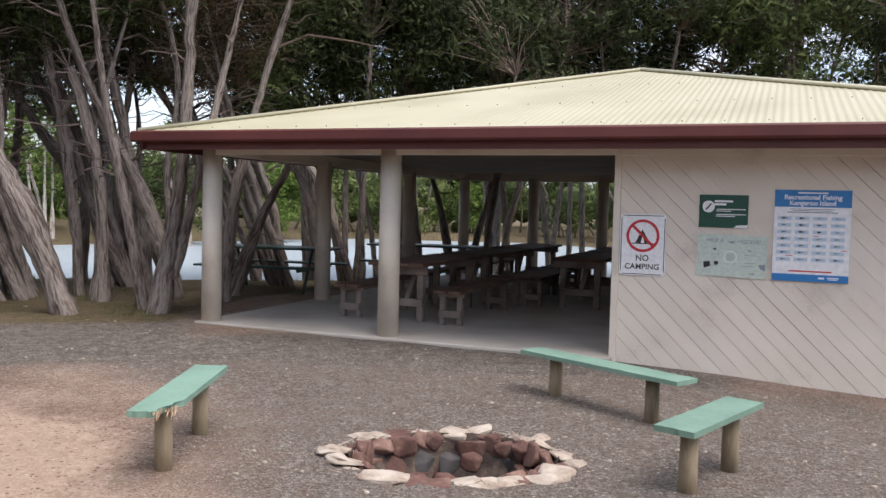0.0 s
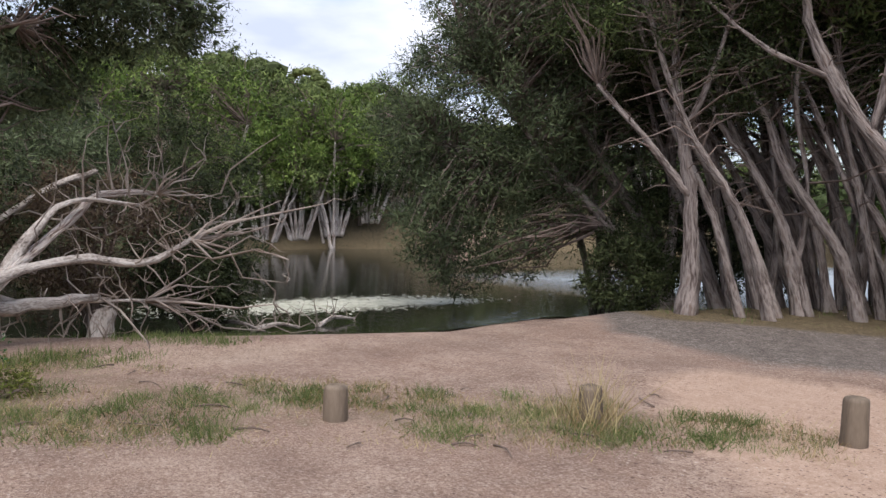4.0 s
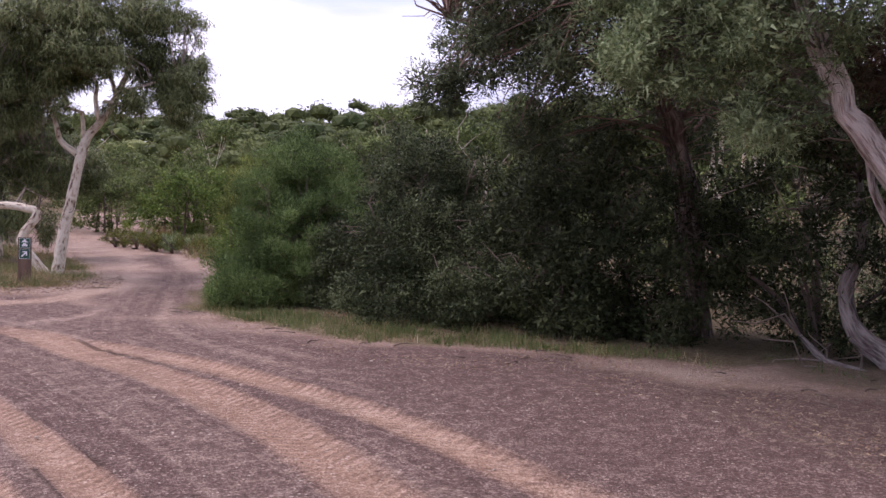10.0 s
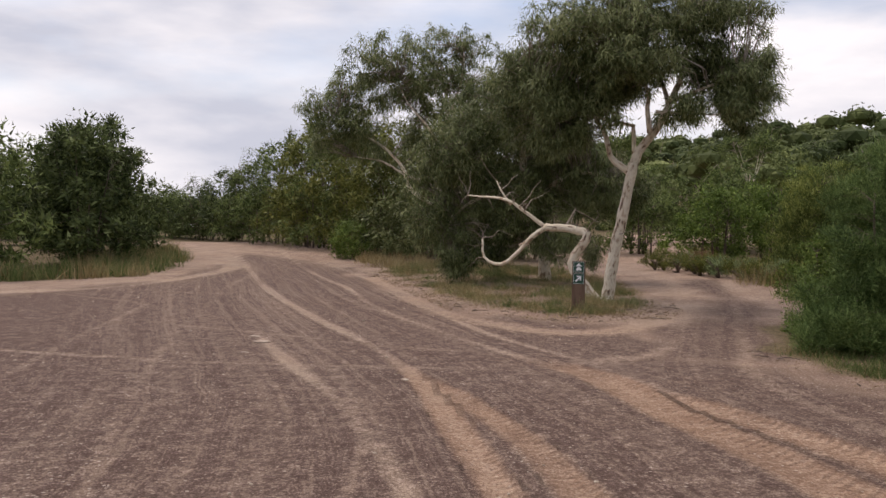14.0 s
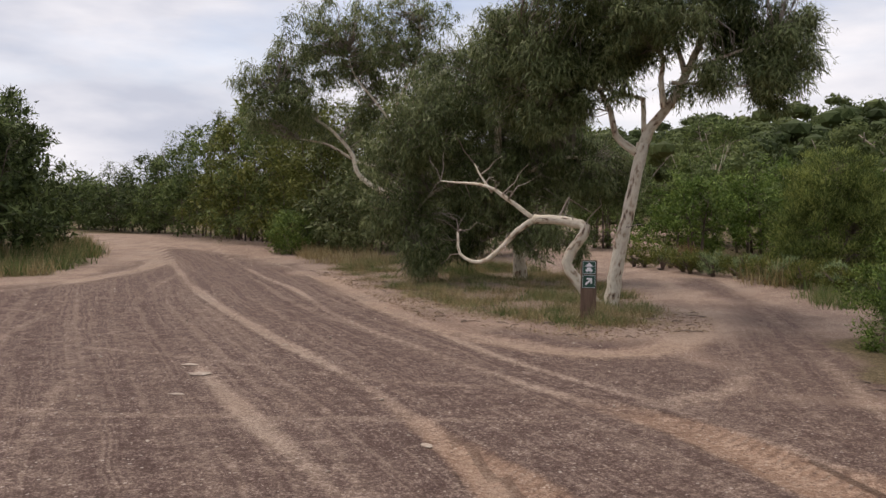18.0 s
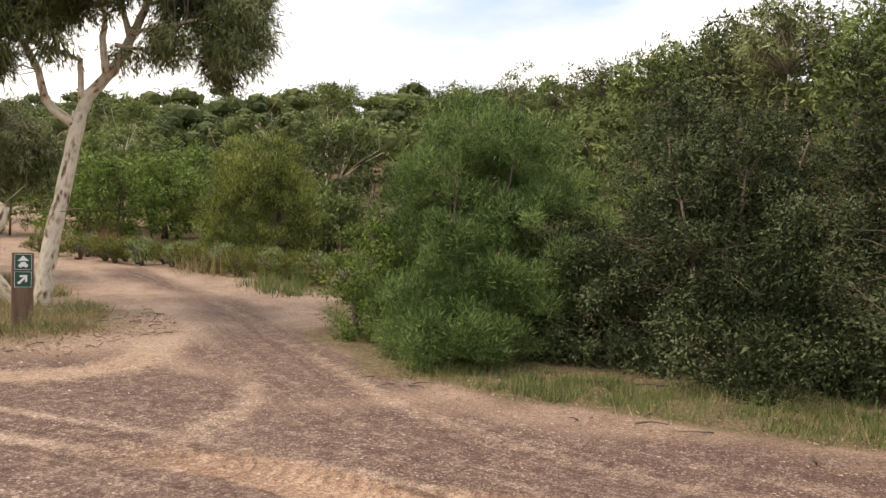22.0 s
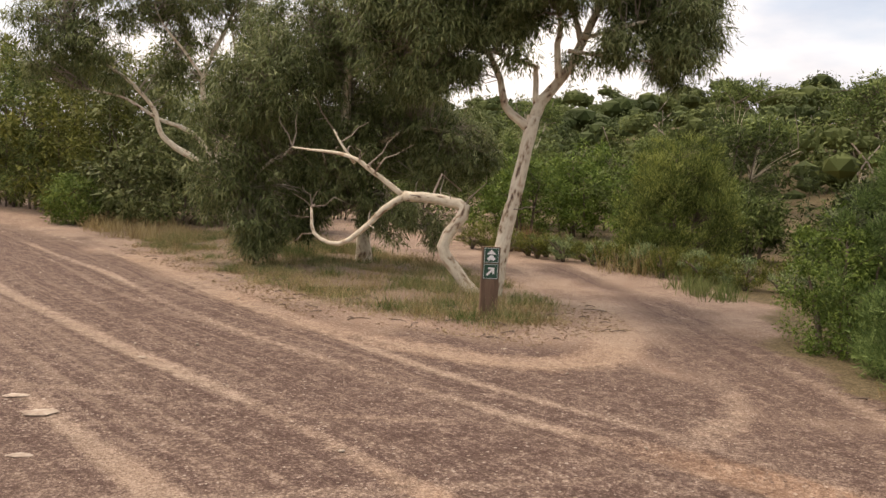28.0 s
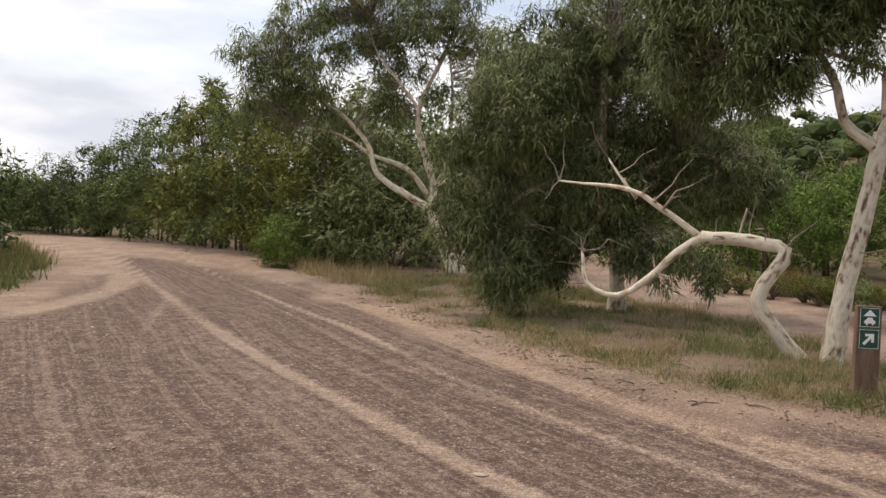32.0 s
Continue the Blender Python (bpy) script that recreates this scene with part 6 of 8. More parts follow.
for k, (x, y, h) in enumerate(((-9.3, 12.3, 7.2), (-8.7, 13.3, 7.6), (-7.8, 12.5, 7.4), (-7.0, 13.7, 7.8), (-6.1, 13.1, 7.4), (-10.3, 12.8, 6.8), (-4.5, 13.9, 7.8), (-5.4, 15.3, 8.2), (-7.4, 10.9, 6.8), (-3.0, 15.6, 8.4), (-2.2, 17.4, 8.6), (-3.9, 17.0, 8.4), (-5.9, 16.8, 8.2))):
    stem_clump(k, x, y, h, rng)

shrub("dark_bush", "Dark tangled bush between the leaning paperbark stems", (-10.2, 13.4, -0.2), [(-10.5, 11.6, 1.0, 0.8, 1.1, 1.2, 110), (-10.4, 13.6, 1.2, 1.0, 1.2, 1.4, 130), (-10.5, 15.4, 1.3, 1.0, 1.1, 1.5, 110), (-9.9, 10.4, 0.6, 0.7, 0.8, 0.7, 60)], LEAF_DARK, 409, 0.32, 66, 0.07, 0.022, 0.0, 0.4, stems=14, broad=14)

# ---- paperbarks by the log rail ----
WB = dict(sides=16, clump=0.32, per=84, length=0.07, width=0.015, twig=0.012, group="paperbarks at the log rail")
tree("paperbark_tree", "Thick white paperbark leaning far over its neighbours", [([(-10.58, -5.23, -0.1), (-10.4, -5.71, 0.98), (-9.91, -6.18, 1.93), (-9.37, -6.48, 2.7), (-8.97, -6.68, 3.5), (-8.7, -6.9, 4.4)], 0.225, 0.05), ([(-10.65, -5.62, 0.45), (-10.43, -6.2, 1.22), (-10.28, -6.6, 1.88), (-10.23, -6.74, 2.6)], 0.07, 0.03), ([(-9.4, -6.46, 2.65), (-9.2, -7.3, 3.3), (-9.0, -8.0, 3.7)], 0.07, 0.03)],
     [(-8.52, -7.67, 3.24, 0.7, 0.7, 0.6, 90), (-8.77, -7.2, 3.6, 0.55, 0.55, 0.5, 60), (-9.09, -7.0, 2.85, 0.5, 0.5, 0.55, 60), (-8.14, -8.04, 3.5, 0.45, 0.5, 0.5, 46), (-8.6, -6.5, 3.5, 0.7, 0.7, 0.5, 60), (-8.5, -7.2, 4.4, 1.5, 1.6, 0.8, 110)], BARK_WHITE, LEAF_WEST, 201, **{**WB, "clump": 0.24, "per": 110, "length": 0.055, "width": 0.01})
tree("paperbark_tree", "White paperbark stem curving up beside the leaning trunk", [([(-11.04, -4.98, -0.1), (-10.93, -5.32, 0.72), (-10.77, -5.81, 1.5), (-10.67, -6.13, 2.44), (-10.59, -6.38, 3.11), (-10.5, -6.63, 4.2)], 0.15, 0.08), ([(-11.06, -5.09, -0.1), (-10.94, -5.44, 1.31), (-10.95, -5.42, 2.38), (-10.97, -5.35, 3.5)], 0.12, 0.06), ([(-10.7, -5.9, 1.6), (-11.0, -5.4, 2.4), (-11.2, -5.0, 3.2)], 0.06, 0.03)],
     [(-10.8, -6.0, 4.4, 1.7, 1.7, 0.9, 120), (-10.3, -6.3, 3.25, 1.1, 1.0, 0.5, 80), (-9.7, -4.7, 3.4, 0.8, 1.0, 0.6, 80)], BARK_WHITE, LEAF_BROWN, 202, **WB)
tree("paperbark_tree", "Gnarled low paperbark with twisted bare stems", [([(-11.05, -6.58, -0.1), (-11.15, -6.78, 0.25), (-11.10, -7.13, 0.5), (-11.25, -7.38, 0.95), (-11.35, -7.28, 1.5), (-11.45, -7.38, 2.2)], 0.11, 0.03), ([(-11.10, -6.38, -0.1), (-11.15, -6.28, 0.3), (-11.20, -6.53, 0.6), (-11.15, -6.68, 1.1), (-11.25, -6.48, 1.9)], 0.08, 0.025), ([(-11.00, -6.63, 0.02), (-10.85, -6.98, 0.12), (-10.90, -7.38, 0.2), (-11.05, -7.78, 0.42)], 0.07, 0.02), ([(-10.95, -6.28, 0.0), (-10.75, -5.98, 0.16), (-10.80, -5.78, 0.34)], 0.07, 0.025)],
     [(-11.4, -7.4, 2.9, 0.9, 1.1, 0.6, 60)], BARK_SHADED, LEAF_DARK, 208, bare=50, **WB)
tree("paperbark_tree", "Slender upright white paperbark stem", [([(-10.9, -4.67, -0.1), (-10.91, -4.64, 1.02), (-10.88, -4.73, 1.66), (-10.89, -4.7, 2.55), (-10.91, -4.63, 3.9)], 0.1, 0.06)],
     [(-10.9, -4.6, 4.2, 1.6, 1.5, 0.9, 90), (-10.4, -4.9, 3.2, 1.0, 0.9, 0.5, 80)], BARK_WHITE, LEAF_WEST, 203, **WB)
tree("paperbark_tree", "Pair of white paperbark stems from one foot", [([(-10.74, -4.18, -0.1), (-10.74, -4.18, 0.81), (-10.76, -4.09, 1.55), (-10.77, -4.07, 2.4), (-10.76, -4.13, 3.8)], 0.13, 0.07), ([(-10.89, -4.28, -0.1), (-10.87, -4.34, 0.91), (-10.87, -4.34, 1.54), (-10.84, -4.48, 2.6)], 0.09, 0.04)],
     [(-10.7, -3.8, 4.3, 1.6, 1.5, 0.9, 80), (-10.3, -3.7, 3.2, 0.9, 0.9, 0.5, 80)], BARK_WHITE, LEAF_BROWN, 204, bare=30, **WB)
tree("paperbark_tree", "White paperbark forking towards the water", [([(-10.93, -3.95, -0.1), (-10.99, -3.67, 0.83), (-11.07, -3.34, 1.57), (-11.16, -2.91, 2.48), (-11.24, -2.57, 3.4)], 0.16, 0.06), ([(-11.08, -4.05, -0.1), (-11.09, -3.99, 0.92), (-11.22, -3.45, 1.76), (-11.29, -3.14, 2.37), (-11.37, -2.79, 3.4)], 0.11, 0.05)],
     [(-11.5, -2.5, 4.4, 1.7, 1.6, 0.9, 90), (-11.0, -2.6, 3.5, 1.1, 1.1, 0.5, 70)], BARK_WHITE, LEAF_WEST, 205, bare=60, **WB)
forked = tree("paperbark_tree", "Forked paperbark with one long low arm and peeling bark", [([(-9.3, -1.03, -0.1), (-9.36, -1.05, 0.51), (-9.42, -1.02, 1.12), (-9.43, -0.98, 1.52), (-9.43, -0.93, 1.85)], 0.135, 0.12), ([(-9.3, -1.2, -0.1), (-9.31, -1.56, 0.84), (-9.31, -1.91, 1.22), (-9.31, -2.5, 1.58), (-9.31, -2.9, 1.9), (-9.31, -3.2, 2.15)], 0.16, 0.115), ([(-9.31, -2.75, 1.8), (-9.36, -3.2, 2.28), (-9.42, -3.6, 2.6), (-9.5, -4.1, 2.9), (-9.55, -4.5, 3.4)], 0.045, 0.014), ([(-9.43, -1.0, 1.5), (-9.42, -1.04, 2.24), (-9.4, -1.08, 2.83), (-9.4, -1.1, 3.41), (-9.4, -1.1, 4.2)], 0.1, 0.06), ([(-9.43, -0.93, 1.7), (-9.42, -0.76, 2.1), (-9.41, -0.5, 2.3), (-9.4, -0.31, 2.45), (-9.4, -0.36, 2.68), (-9.42, -0.48, 3.06), (-9.44, -0.62, 3.52), (-9.46, -0.72, 4.4)], 0.125, 0.075), ([(-9.42, -0.5, 3.05), (-9.5, 0.0, 3.32), (-9.6, 0.7, 3.66), (-9.75, 1.4, 3.85), (-9.9, 2.2, 3.95)], 0.06, 0.02), ([(-9.4, -0.33, 2.4), (-9.42, 0.0, 2.42), (-9.44, 0.26, 2.3), (-9.46, 0.38, 2.16)], 0.02, 0.006), ([(-9.4, -0.36, 2.55), (-9.5, 0.1, 2.62), (-9.56, 0.4, 2.5), (-9.6, 0.55, 2.36)], 0.018, 0.005), ([(-9.31, -1.91, 1.25), (-9.35, -1.6, 1.9), (-9.4, -1.7, 2.6)], 0.04, 0.02), ([(-9.5, 0.1, 3.36), (-9.6, 0.6, 3.2), (-9.7, 1.0, 3.3)], 0.022, 0.008)],
     [(-9.5, -0.8, 4.7, 1.7, 1.8, 0.9, 80), (-9.5, -3.2, 4.0, 1.3, 1.8, 0.9, 110), (-9.9, 1.7, 4.3, 1.3, 1.5, 0.7, 80), (-10.2, -1.8, 5.2, 2.0, 2.4, 0.9, 90), (-10.2, 2.2, 3.75, 1.1, 1.0, 0.55, 130), (-10.6, 0.9, 3.0, 0.9, 1.2, 0.6, 110)], BARK_RED, LEAF_NEEDLE, 206, bare=90, twig_mat=TWIG_MID, **WB)
rng = np.random.default_rng(62)
for k in range(22):
    # loose strips of bark hanging from the trunk and the arm
    u = rng.uniform(0, 1)
    foot_ = np.array([-9.43, -0.98 + 0.12 * u, 0.7 + 1.3 * u]) if k % 2 else np.array([-9.41, -0.9 + 0.5 * u, 1.9 + 1.6 * u])
    side = rng.uniform(-1.2, 1.2)
    at_ = foot_ + [0.12 * math.cos(side), 0.12 * math.sin(side), 0] - np.array([-9.3, -1.03, -0.1])
    n = rng.uniform(0.18, 0.5)
    v, f, _ = tube([at_, at_ + [0.015, rng.normal(0, 0.015), -0.5 * n], at_ + [0.05 + rng.uniform(0, 0.05), rng.normal(0, 0.04), -n]], 0.02, 0.004, 5, 0.08, 0.3, k)
    arrays("bark_strip", v, f, BARK_RED if k % 3 else DEAD, forked, True)
tree("paperbark_tree", "Bleached paperbark leaning across behind the forked tree", [([(-11.5, -2.53, -0.2), (-11.54, -2.2, 0.48), (-11.58, -1.89, 1.21), (-11.61, -1.63, 1.73), (-11.67, -1.17, 2.47), (-11.73, -0.7, 3.2)], 0.16, 0.06), ([(-11.1, -2.89, -0.2), (-11.11, -2.9, 0.5), (-11.13, -2.76, 0.88), (-11.16, -2.5, 0.96), (-11.2, -2.1, 0.98)], 0.065, 0.02), ([(-11.41, -2.77, -0.2), (-11.44, -2.54, 0.4), (-11.5, -2.14, 0.7)], 0.06, 0.02), ([(-11.0, -3.0, -0.2), (-11.0, -2.5, 0.25), (-11.0, -1.9, 0.3)], 0.06, 0.02), ([(-11.3, -2.6, -0.2), (-11.2, -2.0, 0.12), (-11.1, -1.2, 0.05)], 0.07, 0.03), ([(-11.6, -1.7, 1.6), (-11.0, -1.0, 2.0), (-10.9, -0.5, 2.1)], 0.05, 0.02)],
     [(-11.7, -0.6, 4.0, 1.5, 1.5, 0.8, 70)], DEAD, LEAF_PAPER, 207, bare=40, **WB)


def fallen_tree():
    """A fallen bleached tree, its limbs and twigs spread along the bank."""
    limbs = [([(-8.52, -0.73, 0.03), (-8.79, -0.24, 0.43), (-9.24, 0.59, 0.66), (-9.6, 1.11, 1.02), (-9.88, 1.55, 1.36), (-10.05, 1.92, 1.65), (-10.11, 2.56, 1.69)], 0.1, 0.022),
             ([(-8.98, -0.52, 0.05), (-9.21, 0.26, 0.47), (-9.44, 1.1, 0.52), (-9.67, 1.81, 0.56)], 0.09, 0.03),
             ([(-9.06, 0.23, 0.49), (-9.22, 0.85, 0.84), (-9.38, 1.51, 0.98), (-9.43, 2.21, 0.93), (-9.5, 2.74, 1.18)], 0.06, 0.015),
             ([(-9.42, 0.79, 0.73), (-9.6, 1.1, 1.2), (-9.78, 1.54, 1.57), (-9.83, 2.27, 1.55)], 0.045, 0.012),
             ([(-9.44, 0.63, 0.64), (-9.6, 1.14, 0.5), (-9.76, 1.72, 0.51), (-9.82, 2.34, 0.48)], 0.05, 0.015),
             ([(-10.68, -2.23, 0.02), (-10.74, -1.58, 0.15), (-10.86, -0.37, 0.12), (-10.93, 0.3, 0.2)], 0.13, 0.07),
             ([(-10.5, -1.9, 0.1), (-10.3, -1.0, 0.16), (-10.2, 0.2, 0.1), (-10.3, 1.0, 0.1)], 0.11, 0.05),
             ([(-11.9, -2.21, -0.1), (-12.2, -1.34, 0.1), (-12.4, 0.25, 0.5), (-12.6, 1.1, 1.16), (-12.8, 1.91, 1.71), (-13.0, 2.6, 2.01)], 0.12, 0.03)]
    top = thing("fallen_tree", "Fallen bleached tree with bare tangled branches", "fallen tree", (-8.52, -0.73, 0.0))
    off, nodes = np.array([-8.52, -0.73, 0.0]), []
    for i, (p, a, b) in enumerate(limbs):
        line = limb("limb", tube(p, a, b, 12, seed=900 + i, rough=0.3), BARK_WHITE if i in (0, 5, 6) else DEAD, top, off)
        nodes.append(line)
    nodes, rng = np.vstack([n[len(n) // 2 :] for n in nodes[:5]]), np.random.default_rng(77)
    ends = nodes[rng.integers(0, len(nodes), 150)] + rng.normal(0, 1, (150, 3)) * [0.35, 0.6, 0.35] + [-0.1, 0.5, 0.1]
    ends[:, 2] = np.maximum(ends[:, 2], 0.05)
    v, f = twigs(rng, nodes, ends, 0.016, 0.2)
    tagged(arrays("bare_spray", v - off, f, TWIG_PALE, top, True), kind="stuff")
    more = ends[rng.integers(0, len(ends), 220)] + rng.normal(0, 0.28, (220, 3)) + [0, 0.12, 0]
    more[:, 2] = np.maximum(more[:, 2], 0.03)
    v, f = twigs(rng, ends, more, 0.012, 0.2)
    tagged(arrays("fine_spray", v - off, f, TWIG_PALE, top, True), kind="stuff")


fallen_tree()
st = thing("stump", "Short slanted bleached tree stump on the grass bank", "stump", (-10.42, 2.0, at_ground(-10.42, 2.0)))
limb("stub", tube([(0, 0, -0.1), (0.02, 0.03, 0.15), (0.05, 0.07, 0.32), (0.055, 0.075, 0.33)], 0.15, 0.1, 12, 0.08, 0.12, 4), DEAD, st, np.zeros(3))
part("cut_top", rod(0.1, 0.085, 0.02, 12, (0.055, 0.075, 0.315), pose(0, 0, 0, -12, 8, 0), wobble=0.012, seed=4), TIMBER, st)
for x, y, n, a in ((-12.4, 4.4, 1.3, 20), (-12.2, 6.1, 0.9, 110), (-11.9, 4.9, 0.7, 70)):
    d = thing("driftwood", "Bleached drift branch lying in the shallow water", "driftwood", (x, y, -0.3), a)
    line = limb("branch", tube([(-n / 2, 0, 0.0), (0, 0.08, 0.1), (n / 2, 0, 0.05)], 0.05, 0.02, 7, seed=int(n * 10)), DEAD, d, np.zeros(3))
    rng = np.random.default_rng(int(n * 100))
    v, f = twigs(rng, line, line[rng.integers(0, len(line), 14)] + rng.normal(0, 0.22, (14, 3)) + [0, 0, 0.2], 0.012)
    tagged(arrays("twig_spray", v, f, TWIG_PALE, d, True), kind="stuff")


def log_rail(a, b, feet, seed):
    a, b = Vector(a), Vector(b)
    top = thing("log_rail", "Low round pine log rail on short stub posts", "barrier", (a.x, a.y, at_ground(a.x, a.y)), 0, "log rails")
    off = np.array(top.location)
    v, f, line = tube([a, a.lerp(b, 0.5) + Vector((0, 0, -0.01)), b], 0.076, 0.068, 12, 0.2, 0.03, seed)
    limb("log", (v, f, line), RAIL, top, off)
    for s in (0, 1):
        e = (a, b)[s]
        d = (b - a).normalized() * (1 if s else -1)
        bm = rod(0.072, 0.066, 0.012, 12)
        bmesh.ops.transform(bm, matrix=Matrix.Translation(e - Vector(off)) @ d.to_track_quat("Z", "Y").to_matrix().to_4x4(), verts=bm.verts)
        part("cut_end", bm, LOG, top)
    for q in feet:
        p = a.lerp(b, q)
        z = at_ground(p.x, p.y)
        part("stub_post", rod(0.06, 0.06, p.z - z + 0.1, 10, (p.x - off[0], p.y - off[1], z - off[2] - 0.1)), LOG, top)


log_rail((-10.35, -5.1, 0.17), (-8.98, -3.3, 0.15), (0.18, 0.82), 31)
log_rail((-8.9, -3.12, 0.15), (-7.72, -1.2, 0.1), (0.12, 0.6), 32)
hook = thing("white_pipe_hook", "White bent pipe stub sticking out of the bank", "pipe", (-10.25, -3.52, at_ground(-10.25, -3.52)))
v, f, _ = tube([(0, 0, -0.05), (0, 0.01, 0.12), (0.0, 0.06, 0.15), (0, 0.1, 0.1), (0, 0.11, 0.04)], 0.025, 0.02, 8, 0.03, 0.02, 3)
arrays("pipe", v, f, PIPE, hook, True)


# ---- thicket beside the turning area ----
shrub("wattle_bush", "Bright green feathery wattle bush beside the track", (-8.8, -15.8, 0), lobed(411, -9.0, -16.0, 0.5, 1.35, 2.55, 260, 15) + lobed(412, -8.05, -15.35, 0, 1.0, 1.4, 110, 9) + [(-9.0, -16.0, 0.8, 1.35, 1.35, 0.8, 150), (-8.2, -15.5, 0.4, 1.0, 1.0, 0.4, 60), (-8.9, -15.2, 1.3, 0.9, 0.9, 0.9, 70)], LEAF_BUSH, 401, 0.2, 200, 0.085, 0.0095, -0.9, 0.62, stems=12, broad=14, spray=(0.4, 0.06))
shrub("round_bush", "Small rounded grey green bush at the track edge", (-8.3, -16.95, 0), lobed(413, -8.3, -16.95, 0, 0.75, 1.55, 90, 8) + [(-8.3, -16.95, 0.3, 0.7, 0.7, 0.3, 40)], LEAF_LIME, 409, 0.17, 90, 0.05, 0.018, 0.0, 0.6, stems=7)
shrub("saltbush", "Dense grey green bush spotted with pale leaves", (-9.8, -13.2, 0), lobed(414, -10.0, -13.5, 0, 1.6, 3.05, 330, 18) + lobed(415, -9.2, -12.2, 0, 1.1, 1.9, 100, 9) + [(-9.7, -13.2, 0.55, 1.5, 1.6, 0.6, 170), (-9.1, -14.4, 0.8, 0.8, 0.9, 0.85, 110), (-9.6, -11.4, 0.6, 0.9, 0.9, 0.6, 60)], LEAF_GREY, 402, 0.23, 180, 0.042, 0.018, 0.0, 0.62, stems=12)
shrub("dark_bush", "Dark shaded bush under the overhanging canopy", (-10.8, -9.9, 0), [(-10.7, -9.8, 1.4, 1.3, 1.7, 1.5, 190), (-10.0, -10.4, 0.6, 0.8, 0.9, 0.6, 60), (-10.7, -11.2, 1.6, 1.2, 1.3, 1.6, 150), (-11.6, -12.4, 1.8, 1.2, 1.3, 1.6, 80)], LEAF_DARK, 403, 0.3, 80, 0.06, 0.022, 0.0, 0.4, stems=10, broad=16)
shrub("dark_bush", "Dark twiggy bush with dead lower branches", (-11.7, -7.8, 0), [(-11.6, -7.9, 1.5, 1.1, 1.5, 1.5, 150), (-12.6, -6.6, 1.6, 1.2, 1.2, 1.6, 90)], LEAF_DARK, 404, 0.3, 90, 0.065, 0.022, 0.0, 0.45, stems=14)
# the last three crown masses, unseen overhead, are added to shade the ground below
tree("overhanging_paperbark", "Dark overhanging tree with reddish bare twigs", [([(-11.4, -9.4, -0.1), (-11.0, -9.3, 1.6), (-10.3, -9.2, 3.2), (-9.4, -9.3, 4.4), (-8.6, -9.6, 5.2)], 0.2, 0.06), ([(-10.4, -9.2, 3.0), (-9.2, -8.6, 3.6), (-8.0, -8.6, 4.2)], 0.09, 0.03), ([(-10.2, -9.3, 3.3), (-9.4, -10.6, 3.9), (-8.8, -11.6, 4.3)], 0.09, 0.03)],
     [(-9.6, -9.2, 4.6, 1.6, 1.8, 1.3, 120), (-9.75, -11.4, 4.4, 0.8, 1.1, 0.7, 60), (-8.34, -10.2, 3.5, 0.6, 0.6, 0.35, 34), (-7.93, -10.6, 3.1, 0.34, 0.34, 0.3, 22), (-8.5, -9.9, 4.1, 0.9, 0.9, 0.35, 50), (-8.6, -8.9, 3.4, 0.7, 0.9, 0.6, 44), (-10.4, -8.4, 5.2, 2.0, 2.2, 1.4, 110), (-10.9, -9.6, 3.3, 1.2, 1.4, 0.7, 46), (-9.6, -10.5, 2.9, 0.7, 0.8, 0.4, 34), (-8.2, -8.4, 5.6, 1.7, 2.2, 0.8, 110), (-9.5, -11.0, 5.9, 1.6, 1.8, 0.8, 80), (-8.4, -6.0, 5.6, 1.5, 1.6, 0.7, 80)], BARK_RED, LEAF_NEEDLE, 405, clump=0.26, per=100, length=0.07, width=0.015, twig=0.012, bare=330, group="", twig_mat=TWIG_RED)
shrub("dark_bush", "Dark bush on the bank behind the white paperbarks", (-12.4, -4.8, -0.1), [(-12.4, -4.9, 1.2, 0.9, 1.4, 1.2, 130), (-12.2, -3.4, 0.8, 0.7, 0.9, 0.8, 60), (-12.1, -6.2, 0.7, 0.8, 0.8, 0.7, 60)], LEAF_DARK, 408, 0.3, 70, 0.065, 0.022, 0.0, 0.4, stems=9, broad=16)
shrub("green_shrub", "Small glossy bright green shrub by the fallen tree", (-7.75, -0.05, 0), [(-7.75, -0.05, 0.4, 0.46, 0.5, 0.36, 70)], LEAF_GLOSS, 406, 0.15, 60, 0.045, 0.022, 0.0, 0.5, stems=8)
shrub("low_shrub", "Straggly low olive plant beside the green shrub", (-7.3, 0.45, 0), [(-7.3, 0.45, 0.2, 0.4, 0.4, 0.2, 26)], LEAF_OLIVE, 407, 0.12, 40, 0.035, 0.014, 0.0, 0.4, stems=6)

# far bank behind the fallen tree, and across the lagoon
rng = np.random.default_rng(21)
for k, (x, y, h, r) in enumerate(((-17.2, -8.5, 4.6, 2.6), (-17.6, -4.2, 4.2, 2.4), (-18.2, -0.4, 4.8, 2.4), (-18.6, 3.4, 4.0, 2.3), (-20.5, 6.2, 4.4, 2.2), (-22, -3, 6.0, 3.0), (-22.5, 3.0, 6.2, 3.0))):
    shrub("bank_shrub", "Tall rounded dark green shrub on the far bank", (x, y, -0.2), lobed(420 + k, x, y, -0.2, r, h, 130, 14) + [(x + 1.0, y, 0.5, r * 0.9, r * 0.9, 0.7, 40)], (LEAF_NEEDLE, LEAF_DARK, LEAF_BROWN)[k % 3], 420 + k, 0.4, 76, 0.085, 0.02, 0.0, 0.6, stems=6, group="far bank shrubs", spray=(0.4, 0.12))
